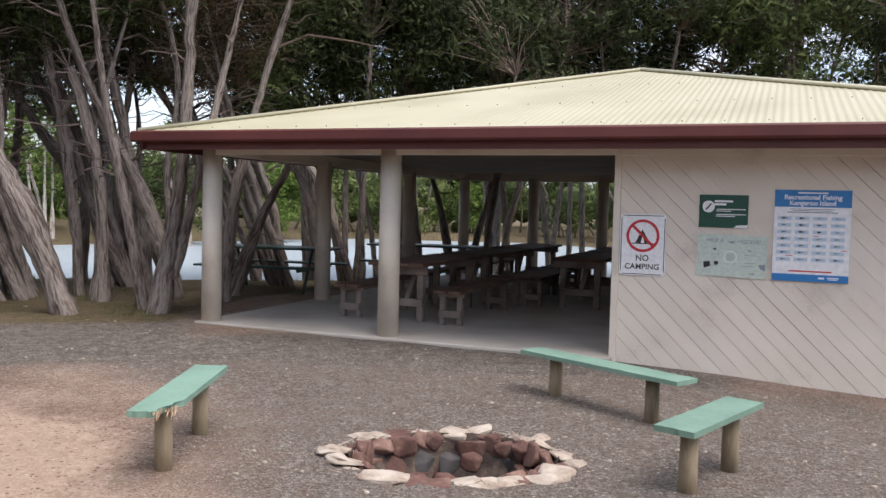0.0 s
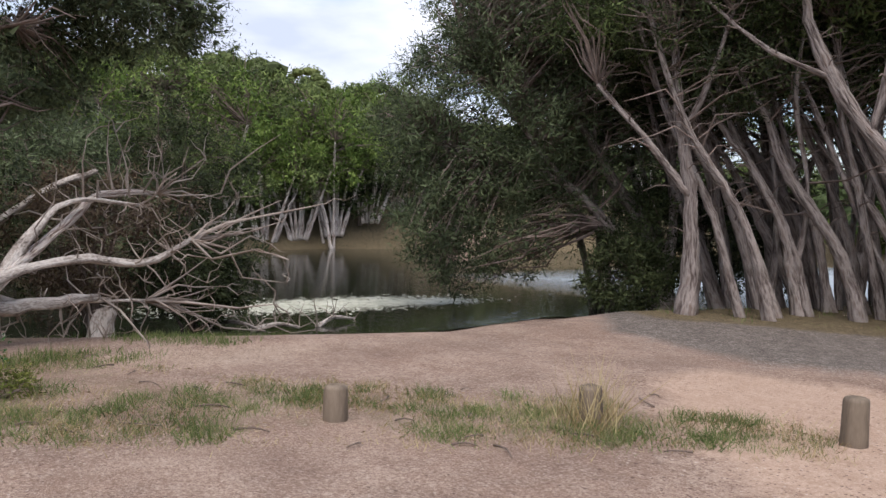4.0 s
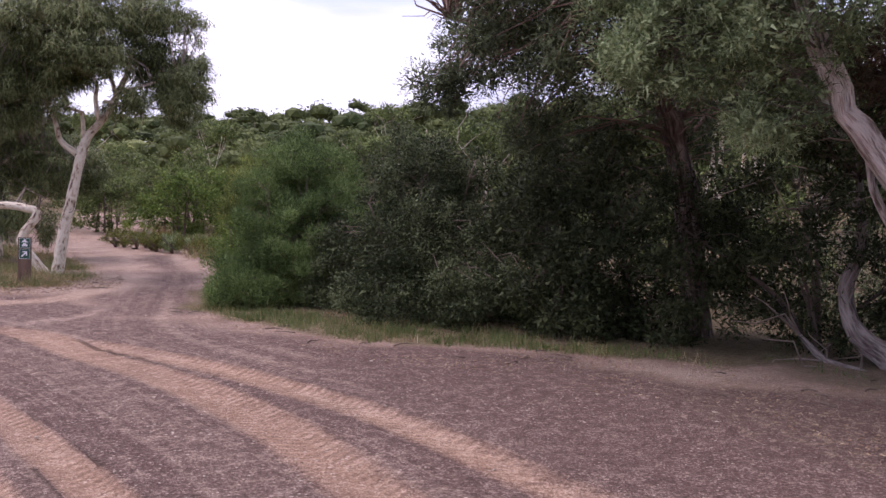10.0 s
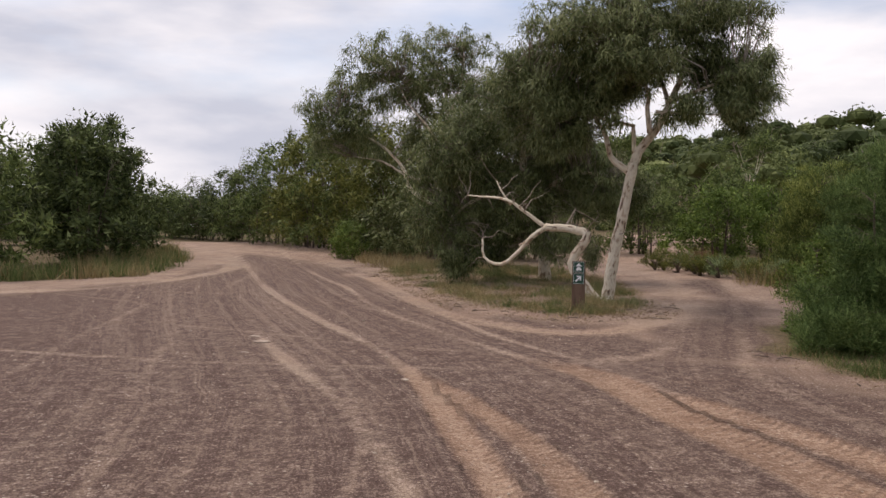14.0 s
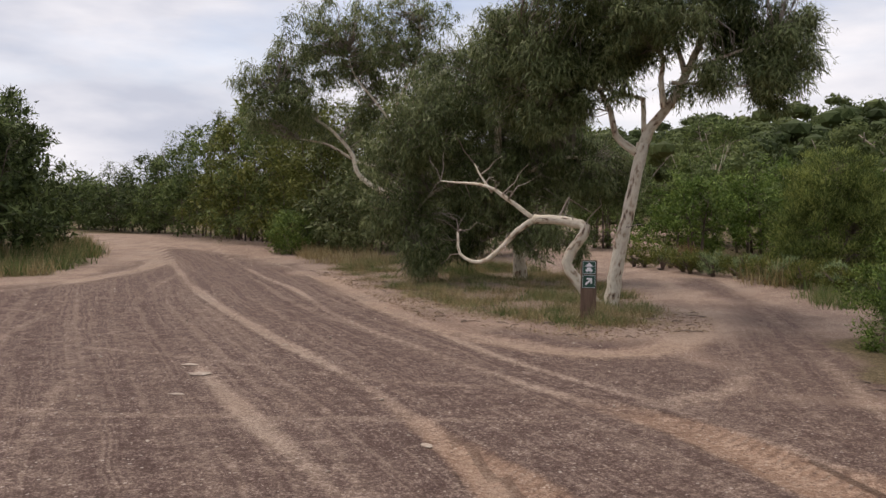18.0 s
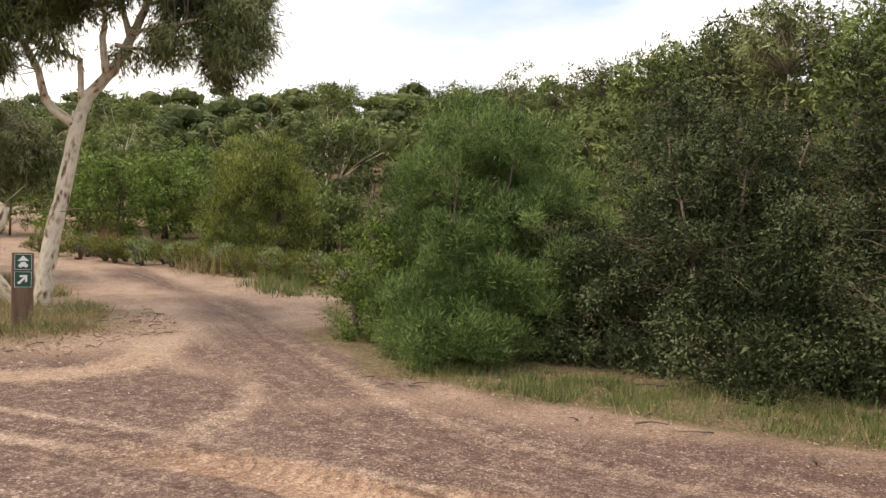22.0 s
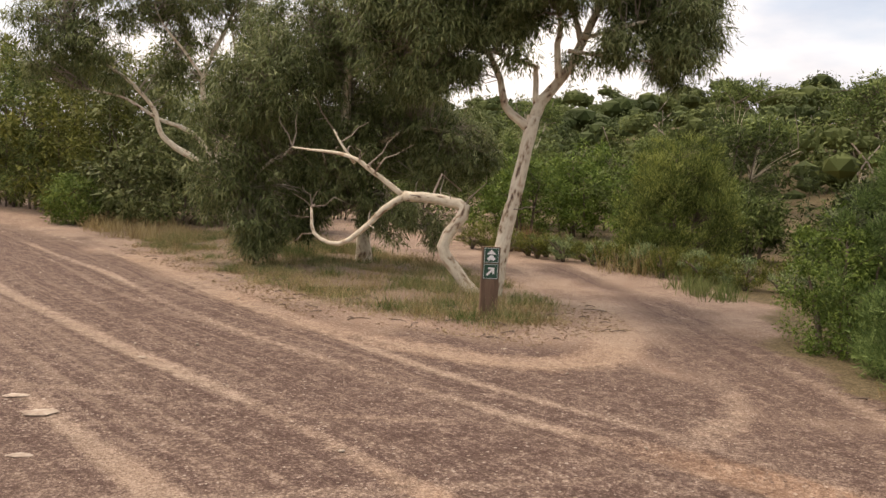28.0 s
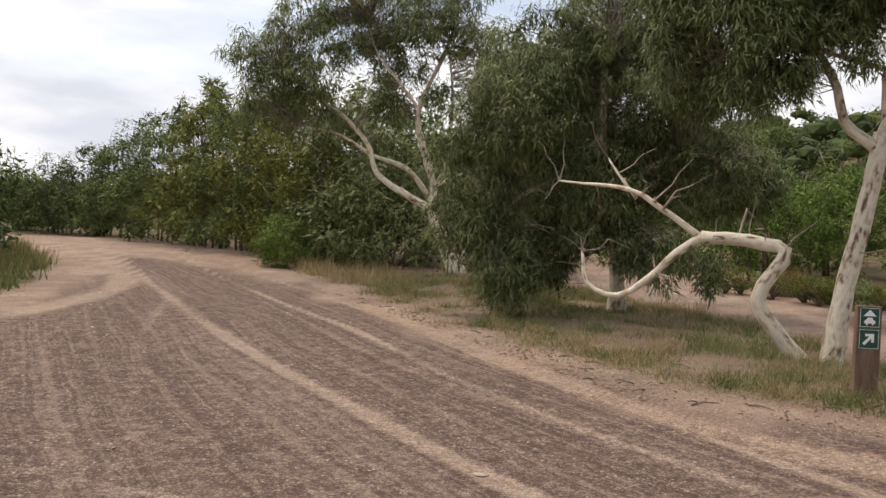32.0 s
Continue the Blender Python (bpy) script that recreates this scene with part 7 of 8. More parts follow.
for k, (x, y, h, r) in enumerate(((-14.0, -6.4, 3.4, 1.5), (-14.3, -4.0, 3.0, 1.4), (-14.2, -1.6, 3.2, 1.4), (-13.7, 0.6, 2.8, 1.3), (-13.1, 2.6, 2.5, 1.2), (-12.7, 3.9, 1.5, 0.8))):
    shrub("waterside_bush", "Dark twiggy bush overhanging the lagoon edge", (x, y, at_ground(x, y)), [(x, y, h * 0.5 - 0.2, r, r * 1.1, h * 0.5, 120)], LEAF_BROWN if k % 3 == 1 else LEAF_DARK, 780 + k, 0.32, 70, 0.08, 0.022, 0.2, 0.5, stems=12, group="bushes overhanging the water")
for k in range(15):
    a = k / 14.0
    x, y = (-35.5 + 1.6 * math.sin(k * 2.1), 6 + 24 * a)
    if k > 10:
        x, y = -32 + (k - 10) * 5.5, 33 + 1.5 * math.sin(k)
    if 20 < y < 29 and k <= 10:
        x -= 3.4
    grove_tree(60 + k, x, y, rng.uniform(5.2, 7.4), rng, (LEAF_WOOD, LEAF_LIME, LEAF_PAPER)[k % 3], BARK_WHITE, 2.6, 46, 1.7, "Pale trunked tree on the far lagoon shore", "far shore trees")
for k in range(26):
    a = k / 25.0
    x, y = (-34.0 + 0.8 * math.sin(k * 1.7), 2 + 28 * a) if k < 20 else (-36 + (k - 20) * 3.6, 34.5 + math.sin(k))
    if k < 20 and 12 < y < 28.5:
        x -= 2.6 if y > 21 else 1.7
    shrub("shore_bush", "Dark rounded bush among trunks on the far shore", (x, y, at_ground(x, y)), lobed(760 + k, x, y, at_ground(x, y), 2.0, 3.2, 30, 6), LEAF_DARK if k % 3 else LEAF_PAPER, 760 + k, 0.5, 18, 0.24, 0.08, 0.0, 0.6, stems=4, group="far shore bushes", spray=(0.55, 0.24))
for k, (x, y) in enumerate(((-33.6, 12.6), (-34.2, 14.8), (-34.6, 16.6), (-34.9, 18.6), (-35.2, 20.6), (-36.6, 23.4))):
    # pale stems fanning out of the bank under a domed crown
    z = at_ground(x, y)
    fan = []
    for i in range(7):
        dx, dy = rng.normal(0, 0.5), 0.34 * (i - 3) + rng.normal(0, 0.12)
        fan.append(([(x + 0.3 * dx, y + 0.35 * dy, z - 0.2), (x + 0.6 * dx, y + 0.8 * dy, z + 1.1), (x + dx, y + 1.5 * dy, z + 2.9)], rng.uniform(0.07, 0.13), 0.04))
    tree("paperbark_tree", "Pale stems fanning under a domed crown on the far shore", fan, lobed(860 + k, x, y, z + 1.7, 2.5, 2.9 + 0.5 * math.sin(2.3 * k), 90, 10), BARK_WHITE, (LEAF_WOOD, LEAF_LIME)[k % 2], 860 + k, clump=0.5, per=22, length=0.17, width=0.05, group="far shore trees", sides=6, broad=8, spray=(0.45, 0.18))
for k, (x, y) in enumerate(((-12, 36), (-8, 40), (-3, 47), (2, 48), (7, 47), (-18, 36), (12, 46))):
    shrub("shore_bush", "Light green rounded bush on the far lagoon shore", (x, y, 0), lobed(450 + k, x, y, 0, 2.6, 3.4, 66), LEAF_LIME if k % 2 else LEAF_WOOD, 450 + k, 0.55, 50, 0.2, 0.07, 0.0, 0.6, stems=5, group="far shore bushes", spray=(0.55, 0.24))
for k, (x, y, h) in enumerate(((-9, 44, 8), (-1, 52, 9), (6, 53, 9), (-20, 42, 9))):
    grove_tree(80 + k, x, y, h, rng, LEAF_DARK, BARK_SHADED, 3.2, 70, 2.4, "Tall dark tree beyond the far shore", "trees beyond the shore")

# ---- the fork: gums, sign and thicket ----
GUM = dict(clump=0.25, per=58, length=0.115, width=0.018, droop=1.3, twig=0.011, hollow=0.15, broad=4, spray=(0.6, 0.12), twig_mat=TWIG_PALE, group="gums on the grass island")
tree("gum_tree", "White barked gum with a high open crown", [([(-6.21, -21.36, 0.0), (-6.33, -21.31, 1.14), (-6.48, -21.25, 1.97), (-6.59, -21.22, 2.62), (-6.64, -21.2, 2.95)], 0.125, 0.095), ([(-6.62, -21.21, 2.8), (-6.74, -21.17, 3.17), (-7.03, -21.06, 3.57), (-7.26, -20.98, 4.07), (-7.46, -20.91, 4.61), (-7.56, -20.87, 5.24), (-7.66, -20.84, 6.2)], 0.1, 0.03), ([(-6.6, -21.21, 2.75), (-6.24, -21.35, 3.07), (-6.15, -21.38, 3.45), (-5.88, -21.48, 3.9), (-5.35, -21.66, 4.1), (-4.81, -21.85, 4.39)], 0.07, 0.02), ([(-6.66, -21.19, 3.1), (-6.63, -21.2, 3.6), (-6.57, -21.15, 3.66), (-6.1, -21.26, 3.78), (-5.46, -21.5, 3.95), (-4.98, -21.63, 4.17)], 0.045, 0.012), ([(-7.0, -20.95, 3.9), (-7.55, -20.55, 3.83), (-7.96, -20.25, 3.79), (-8.3, -19.98, 4.0)], 0.032, 0.01), ([(-7.26, -20.98, 4.0), (-7.04, -21.06, 4.7), (-6.69, -21.18, 5.4)], 0.06, 0.02), ([(-6.88, -20.96, 3.5), (-6.82, -20.95, 3.98), (-6.83, -20.89, 4.22), (-6.58, -20.8, 4.69), (-6.37, -20.77, 5.15)], 0.05, 0.015), ([(-7.22, -20.96, 4.1), (-7.76, -20.4, 4.3), (-8.19, -19.95, 4.45)], 0.035, 0.012), ([(-5.9, -21.44, 3.8), (-5.63, -21.5, 3.87), (-5.25, -21.62, 3.73), (-4.93, -21.72, 3.8)], 0.03, 0.01)],
     [(-8.31, -20.0, 4.16, 0.64, 0.58, 0.6, 100), (-8.42, -19.9, 4.6, 0.43, 0.38, 0.43, 44), (-7.97, -20.68, 4.72, 0.71, 0.64, 0.54, 100), (-7.38, -20.2, 3.95, 0.33, 0.3, 0.29, 26), (-6.45, -20.5, 4.8, 1.06, 0.95, 0.57, 160), (-6.58, -20.7, 5.59, 1.28, 1.15, 0.6, 150), (-7.89, -20.4, 5.63, 1.05, 0.95, 0.62, 110), (-5.72, -21.74, 4.79, 0.89, 0.8, 0.71, 110), (-5.06, -21.3, 4.17, 0.58, 0.52, 0.58, 84), (-5.75, -21.34, 4.12, 0.4, 0.35, 0.3, 60), (-6.1, -21.2, 4.25, 0.42, 0.4, 0.28, 50), (-5.6, -21.4, 3.6, 0.35, 0.3, 0.25, 26), (-5.2, -21.6, 3.35, 0.3, 0.3, 0.3, 22), (-5.0, -22.16, 3.66, 0.7, 0.63, 0.53, 84), (-6.58, -21.53, 4.55, 0.45, 0.4, 0.36, 40), (-7.29, -20.98, 3.8, 0.39, 0.35, 0.19, 12), (-6.11, -20.9, 3.72, 0.29, 0.26, 0.2, 9), (-5.32, -21.0, 5.4, 1.0, 0.9, 0.67, 110), (-8.39, -20.4, 3.79, 0.35, 0.32, 0.35, 34), (-6.9, -21.2, 6.4, 1.6, 1.4, 0.6, 90), (-4.6, -21.9, 4.2, 0.6, 0.5, 0.5, 60), (-4.5, -22.0, 4.9, 0.7, 0.6, 0.5, 60), (-5.5, -21.9, 3.75, 0.3, 0.3, 0.3, 16)], BARK_GUM, LEAF_GUM, 501, rough=0.07, bare=26, **GUM)
tree("crooked_gum", "White gum trunk bent sharply sideways near the sign", [([(-6.22, -21.65, 0.1), (-5.9, -21.85, 0.53), (-5.65, -21.98, 0.96), (-5.82, -21.92, 1.3), (-5.94, -21.88, 1.56), (-5.67, -22.21, 1.66), (-5.23, -22.6, 1.69)], 0.098, 0.078), ([(-5.23, -22.6, 1.69), (-4.81, -22.85, 2.02), (-4.45, -23.1, 2.27), (-3.68, -23.61, 2.37)], 0.05, 0.012), ([(-5.23, -22.6, 1.69), (-4.94, -22.7, 1.46), (-4.65, -22.92, 1.1), (-4.37, -23.13, 0.88), (-4.04, -23.37, 1.03), (-4.01, -23.5, 1.44)], 0.062, 0.016), ([(-4.55, -23.07, 2.16), (-4.36, -23.25, 2.48), (-4.28, -23.4, 2.69)], 0.025, 0.01)],
     [], BARK_GUM, LEAF_GUM, 502, rough=0.07, bare=34, group="gums on the grass island")
tree("drooping_gum", "Broad dense gum with leaves drooping to the grass", [([(-6.0, -26.6, 0.1), (-5.8, -26.4, 1.4), (-5.3, -26.0, 2.8), (-5.2, -25.8, 4.4)], 0.17, 0.06), ([(-5.7, -26.3, 1.6), (-4.6, -25.8, 2.6), (-3.6, -25.6, 3.4)], 0.08, 0.03), ([(-5.4, -26.1, 2.4), (-6.4, -25.5, 3.0), (-7.2, -25.3, 3.0)], 0.08, 0.03), ([(-4.6, -25.8, 2.6), (-3.8, -25.8, 2.2), (-3.3, -25.7, 1.6)], 0.05, 0.02)],
     [(-3.16, -25.92, 2.41, 0.76, 0.68, 1.41, 190), (-4.4, -26.09, 4.35, 1.24, 1.12, 1.13, 250), (-5.56, -25.84, 5.18, 1.14, 1.03, 1.03, 200), (-6.11, -25.33, 4.12, 0.89, 0.8, 0.83, 130), (-3.64, -25.33, 3.56, 0.9, 0.81, 0.95, 170), (-4.89, -25.98, 2.5, 1.11, 1.0, 1.11, 240), (-6.11, -26.01, 2.94, 0.91, 0.82, 0.91, 150), (-7.01, -25.49, 2.77, 0.96, 0.86, 0.9, 170), (-7.95, -25.53, 2.64, 0.46, 0.42, 0.63, 46), (-6.05, -24.92, 1.27, 0.37, 0.34, 0.48, 30), (-5.77, -25.55, 1.5, 0.44, 0.4, 0.55, 36), (-6.76, -24.98, 1.27, 0.24, 0.22, 0.49, 16), (-3.65, -25.65, 1.15, 0.59, 0.53, 0.64, 90), (-4.49, -26.2, 1.43, 0.67, 0.61, 0.67, 80), (-5.62, -26.86, 4.13, 1.31, 1.18, 1.08, 160), (-3.5, -25.56, 0.74, 0.28, 0.25, 0.28, 20)], BARK_GUM, LEAF_GUM, 503, rough=0.08, bare=14, **{**GUM, "per": 46, "hollow": 0.3, "clump": 0.28, "broad": 6})
tree("gum_tree", "Tall forked white gum further along the road", [([(-4.67, -32.69, 0.2), (-4.46, -32.77, 0.97), (-4.1, -32.86, 1.71), (-3.85, -32.9, 2.31)], 0.22, 0.13), ([(-3.88, -32.9, 2.2), (-3.44, -32.98, 2.42), (-2.61, -33.09, 2.96), (-2.35, -33.07, 3.64), (-1.74, -33.07, 4.28), (-0.92, -33.06, 4.79), (-0.27, -33.0, 5.3)], 0.09, 0.025), ([(-3.87, -32.9, 2.2), (-3.94, -32.86, 2.78), (-3.52, -32.83, 4.04), (-3.54, -32.73, 4.72), (-3.92, -32.49, 5.63), (-4.18, -32.23, 6.5), (-4.21, -32.01, 7.28)], 0.11, 0.025), ([(-3.82, -32.9, 2.52), (-3.3, -32.97, 3.11), (-2.48, -33.07, 3.4), (-1.65, -33.13, 3.85), (-0.85, -33.18, 3.98)], 0.07, 0.02), ([(-3.96, -32.86, 2.73), (-4.22, -32.76, 3.28), (-4.26, -32.56, 4.87), (-4.14, -32.44, 5.66), (-3.97, -32.27, 6.53)], 0.07, 0.02), ([(-3.55, -32.77, 4.46), (-3.04, -32.76, 5.09), (-2.44, -32.72, 5.78), (-2.16, -32.61, 6.44)], 0.05, 0.015), ([(-3.89, -32.88, 2.72), (-4.38, -32.76, 2.91), (-4.57, -32.7, 3.05)], 0.05, 0.02), ([(-4.6, -32.6, 0.9), (-4.75, -32.5, 1.25), (-4.86, -32.42, 1.6)], 0.07, 0.03)],
     [(0.11, -32.99, 5.38, 1.03, 0.92, 0.82, 72), (-1.0, -33.31, 6.12, 1.26, 1.14, 0.84, 93), (-0.78, -32.63, 4.95, 0.81, 0.72, 0.54, 40), (-2.49, -33.21, 6.34, 1.41, 1.27, 0.85, 100), (-3.76, -31.93, 6.39, 1.48, 1.33, 0.67, 86), (-5.21, -33.12, 5.63, 0.86, 0.77, 1.21, 72), (-2.81, -33.37, 4.76, 0.63, 0.57, 0.7, 36), (-3.93, -32.11, 4.88, 0.47, 0.42, 0.43, 14), (-1.41, -33.1, 4.26, 0.55, 0.49, 0.41, 17), (0.17, -33.54, 4.55, 0.7, 0.63, 0.56, 33), (-3.31, -33.64, 5.67, 0.72, 0.65, 0.5, 24), (-1.97, -32.44, 7.16, 1.78, 1.6, 0.82, 86), (-3.88, -32.05, 7.38, 1.78, 1.6, 0.68, 72), (-0.59, -33.46, 4.26, 0.42, 0.38, 0.56, 15)], BARK_GUM, LEAF_GUM, 504, rough=0.08, bare=40, **{**GUM, "clump": 0.27, "per": 34, "length": 0.17, "width": 0.028})
for k, (x, y, h, r, m) in enumerate(((-3.6, -35.2, 3.2, 1.9, LEAF_GUM), (-1.6, -38.6, 5.0, 2.0, LEAF_OLIVE), (0.4, -42, 5.4, 2.2, LEAF_WOOD), (-3.4, -40, 6.2, 2.6, LEAF_OLIVE), (2.2, -46.5, 5.6, 2.2, LEAF_OLIVE), (5.2, -51, 4.8, 2.3, LEAF_WOOD), (9.0, -55, 3.6, 2.2, LEAF_PAPER), (13.5, -58, 3.0, 2.4, LEAF_WOOD), (-1.0, -47, 7.2, 2.8, LEAF_OLIVE), (-6.5, -34.5, 3.4, 1.8, LEAF_GUM), (18.5, -60, 2.8, 2.6, LEAF_DARK))):
    z = at_ground(x, y)
    shrub("roadside_bush", "Tall leafy olive green bush along the road", (x, y, z), lobed(520 + k, x, y, z, r, h, 84, 12) + [(x + 0.5, y + 0.8, z + h * 0.25, r * 0.8, r * 0.7, h * 0.25, 34)], m, 520 + k, 0.46, 62, 0.12, 0.028, 0.4, 0.6, stems=6, group="roadside bushes", spray=(0.45, 0.14))
for k, (x, y, h, r, m) in enumerate(((-2.6, -36.6, 4.6, 1.8, LEAF_GUM), (-0.6, -40.6, 5.8, 2.1, LEAF_OLIVE), (1.4, -44.6, 6.2, 2.3, LEAF_OLIVE), (3.6, -49, 5.8, 2.3, LEAF_WOOD), (6.8, -53.4, 4.2, 2.2, LEAF_PAPER), (11.2, -57, 3.2, 2.3, LEAF_WOOD), (16, -60, 2.8, 2.4, LEAF_PAPER), (23, -60, 3.0, 2.8, LEAF_WOOD), (-5.2, -38.5, 5.0, 2.2, LEAF_WOOD), (-4.6, -46, 7.0, 2.8, LEAF_WOOD), (1, -53, 7.4, 3.0, LEAF_OLIVE), (28, -56, 5.6, 3.2, LEAF_PAPER), (25, -48, 5.2, 3.0, LEAF_WOOD))):
    z = at_ground(x, y)
    shrub("roadside_bush", "Tall leafy olive green bush along the road", (x, y, z), lobed(660 + k, x, y, z, r, h, 56, 9) + [(x + 0.5, y + 0.8, z + h * 0.25, r * 0.8, r * 0.7, h * 0.25, 30)], m, 660 + k, 0.5, 44, 0.17, 0.048, 0.4, 0.6, stems=6, group="roadside bushes", spray=(0.55, 0.24))
for k, (x, y, h) in enumerate(((-30, -24.4, 7.6), (-29, -21.4, 8.2), (-27, -18.6, 8.2), (-26, -15.8, 7.6))):
    grove_tree(90 + k, x, y, h - at_ground(x, y) * 0.5, rng, (LEAF_WOOD, LEAF_PAPER, LEAF_GUM)[k % 3], BARK_GUM, 2.5, 110, 1.9, "Tall grey green tree above the thicket", "tall trees above the thicket")
shrub("lime_bush", "Small yellow green bush at the road edge", (-0.6, -35.5, 0.4), [(-0.6, -35.5, 1.15, 0.75, 0.75, 0.8, 46)], LEAF_LIME, 540, 0.3, 60, 0.11, 0.03, 0.3, 0.5, stems=6)
for k, (x, y, h, r) in enumerate(((9.6, -27.6, 4.6, 2.4), (7.4, -31.2, 4.4, 2.0), (12.6, -29.5, 4.6, 2.4), (8.6, -36, 5.0, 2.3), (16.5, -27.5, 4.8, 2.5), (10.6, -40.5, 4.4, 2.4), (14.5, -45.5, 4.8, 2.6), (20, -31, 5.4, 2.8), (19.5, -51, 5.0, 2.8))):
    z = at_ground(x, y)
    shrub("roadside_thicket", "Dense dark green coastal thicket beside the road", (x, y, z), lobed(560 + k, x, y, z, r, h, 120, 14) + [(x - 0.6, y + 0.9, z + h * 0.22, r * 0.9, r * 0.7, h * 0.22, 40)], (LEAF_WOOD, LEAF_PAPER)[k % 2], 560 + k, 0.46, 50, 0.15, 0.05, 0.0, 0.62, stems=6, group="roadside thicket", spray=(0.55, 0.24))
shrub("round_casuarina", "Round dark olive bush beside the forest track", (-12.4, -24.9, 0.15), [(-12.4, -24.9, 1.45, 1.35, 1.3, 1.35, 250), (-12.4, -24.9, 2.5, 1.0, 1.0, 0.85, 110), (-11.6, -24.6, 0.8, 0.7, 0.7, 0.6, 60)], LEAF_CASUARINA, 580, 0.26, 95, 0.13, 0.014, -1.2, 0.6, stems=9)
for k, (x, y, h, r, m) in enumerate(((-12.6, -32, 2.6, 1.7, LEAF_LIME), (-15.6, -29.5, 3.0, 1.9, LEAF_WOOD), (-11.5, -36.5, 2.6, 1.8, LEAF_WOOD), (-14.6, -28.4, 2.2, 1.4, LEAF_LIME), (-14.5, -35.5, 3.6, 2.2, LEAF_WOOD), (-19.5, -20.5, 3.0, 1.9, LEAF_WOOD), (-13.6, -20.6, 2.0, 1.4, LEAF_GREY), (-17.5, -17.5, 2.8, 2.2, LEAF_WOOD), (-13.6, -15.2, 2.0, 1.5, LEAF_PAPER), (-14.8, -11.6, 2.4, 1.8, LEAF_WOOD), (-19, -30.5, 3.8, 2.3, LEAF_PAPER), (-13.5, -43, 4, 2.5, LEAF_WOOD), (-20.5, -13, 3.8, 2.6, LEAF_PAPER), (-9.4, -40, 3.6, 1.8, LEAF_GUM), (-14.8, -32.6, 2.5, 1.6, LEAF_LIME), (-15.0, -37.2, 3.0, 1.8, LEAF_LIME), (-16.8, -34.6, 3.0, 1.9, LEAF_LIME), (-16.4, -29.2, 2.6, 1.6, LEAF_LIME), (-15.2, -22.6, 1.7, 1.3, LEAF_LIME), (-15.4, -25.9, 1.7, 1.3, LEAF_WOOD), (-16.9, -24.2, 1.9, 1.4, LEAF_PAPER), (-17.0, -28.8, 1.9, 1.5, LEAF_WOOD))):
    z = at_ground(x, y)
    shrub("scrub_bush", "Rounded green scrub bush below the wooded hill", (x, y, z), lobed(600 + k, x, y, z, r, h, 80), m, 600 + k, 0.3, 54, 0.12, 0.036, 0.0, 0.6, stems=5, group="scrub below the hill", spray=(0.55, 0.24))
for k, (x, y, h) in enumerate(((-19.8, -30.5, 3.3), (-20.5, -24.5, 3.6), (-24, -36, 5.0), (-16.5, -38.5, 4.2), (-13.5, -48, 5))):
    z = at_ground(x, y)
    rg = np.random.default_rng(640 + k)
    st = [([(x, y, z - 0.1), (x + 0.1, y, z + h * 0.55), (x + rg.normal(0, 0.3), y, z + h * 0.7)], 0.055, 0.035)]
    for i in range(5):
        d = rg.normal(0, 0.9, 2)
        st.append(([(x + 0.1, y, z + h * 0.55), (x + d[0] * 0.3, y + d[1] * 0.3, z + h * 0.72), (x + d[0] * 0.7, y + d[1] * 0.7, z + h * rg.uniform(0.84, 1.0))], 0.024, 0.008))
    tree("bare_gum", "Bare white limbed gum on the scrub slope", st, [(x, y, z + h, 1.2, 1.2, 0.4, 26)], BARK_GUM, LEAF_WOOD, 650 + k, clump=0.4, per=40, length=0.2, width=0.06, bare=30, group="bare white gums", sides=6)

for k, (x, y, h) in enumerate(((-41, -38.4, 6.4), (-43.2, -35, 6.8), (-45, -31, 8.0), (-46.4, -27.6, 9.0), (-38, -41.5, 5.6))):
    grove_tree(95 + k, x, y, h, rng, LEAF_FAR if k % 2 else LEAF_WOOD, BARK_GUM, 3.4, 80, 2.2, "Tall gum standing before the wooded hill", "gums on the hillside")


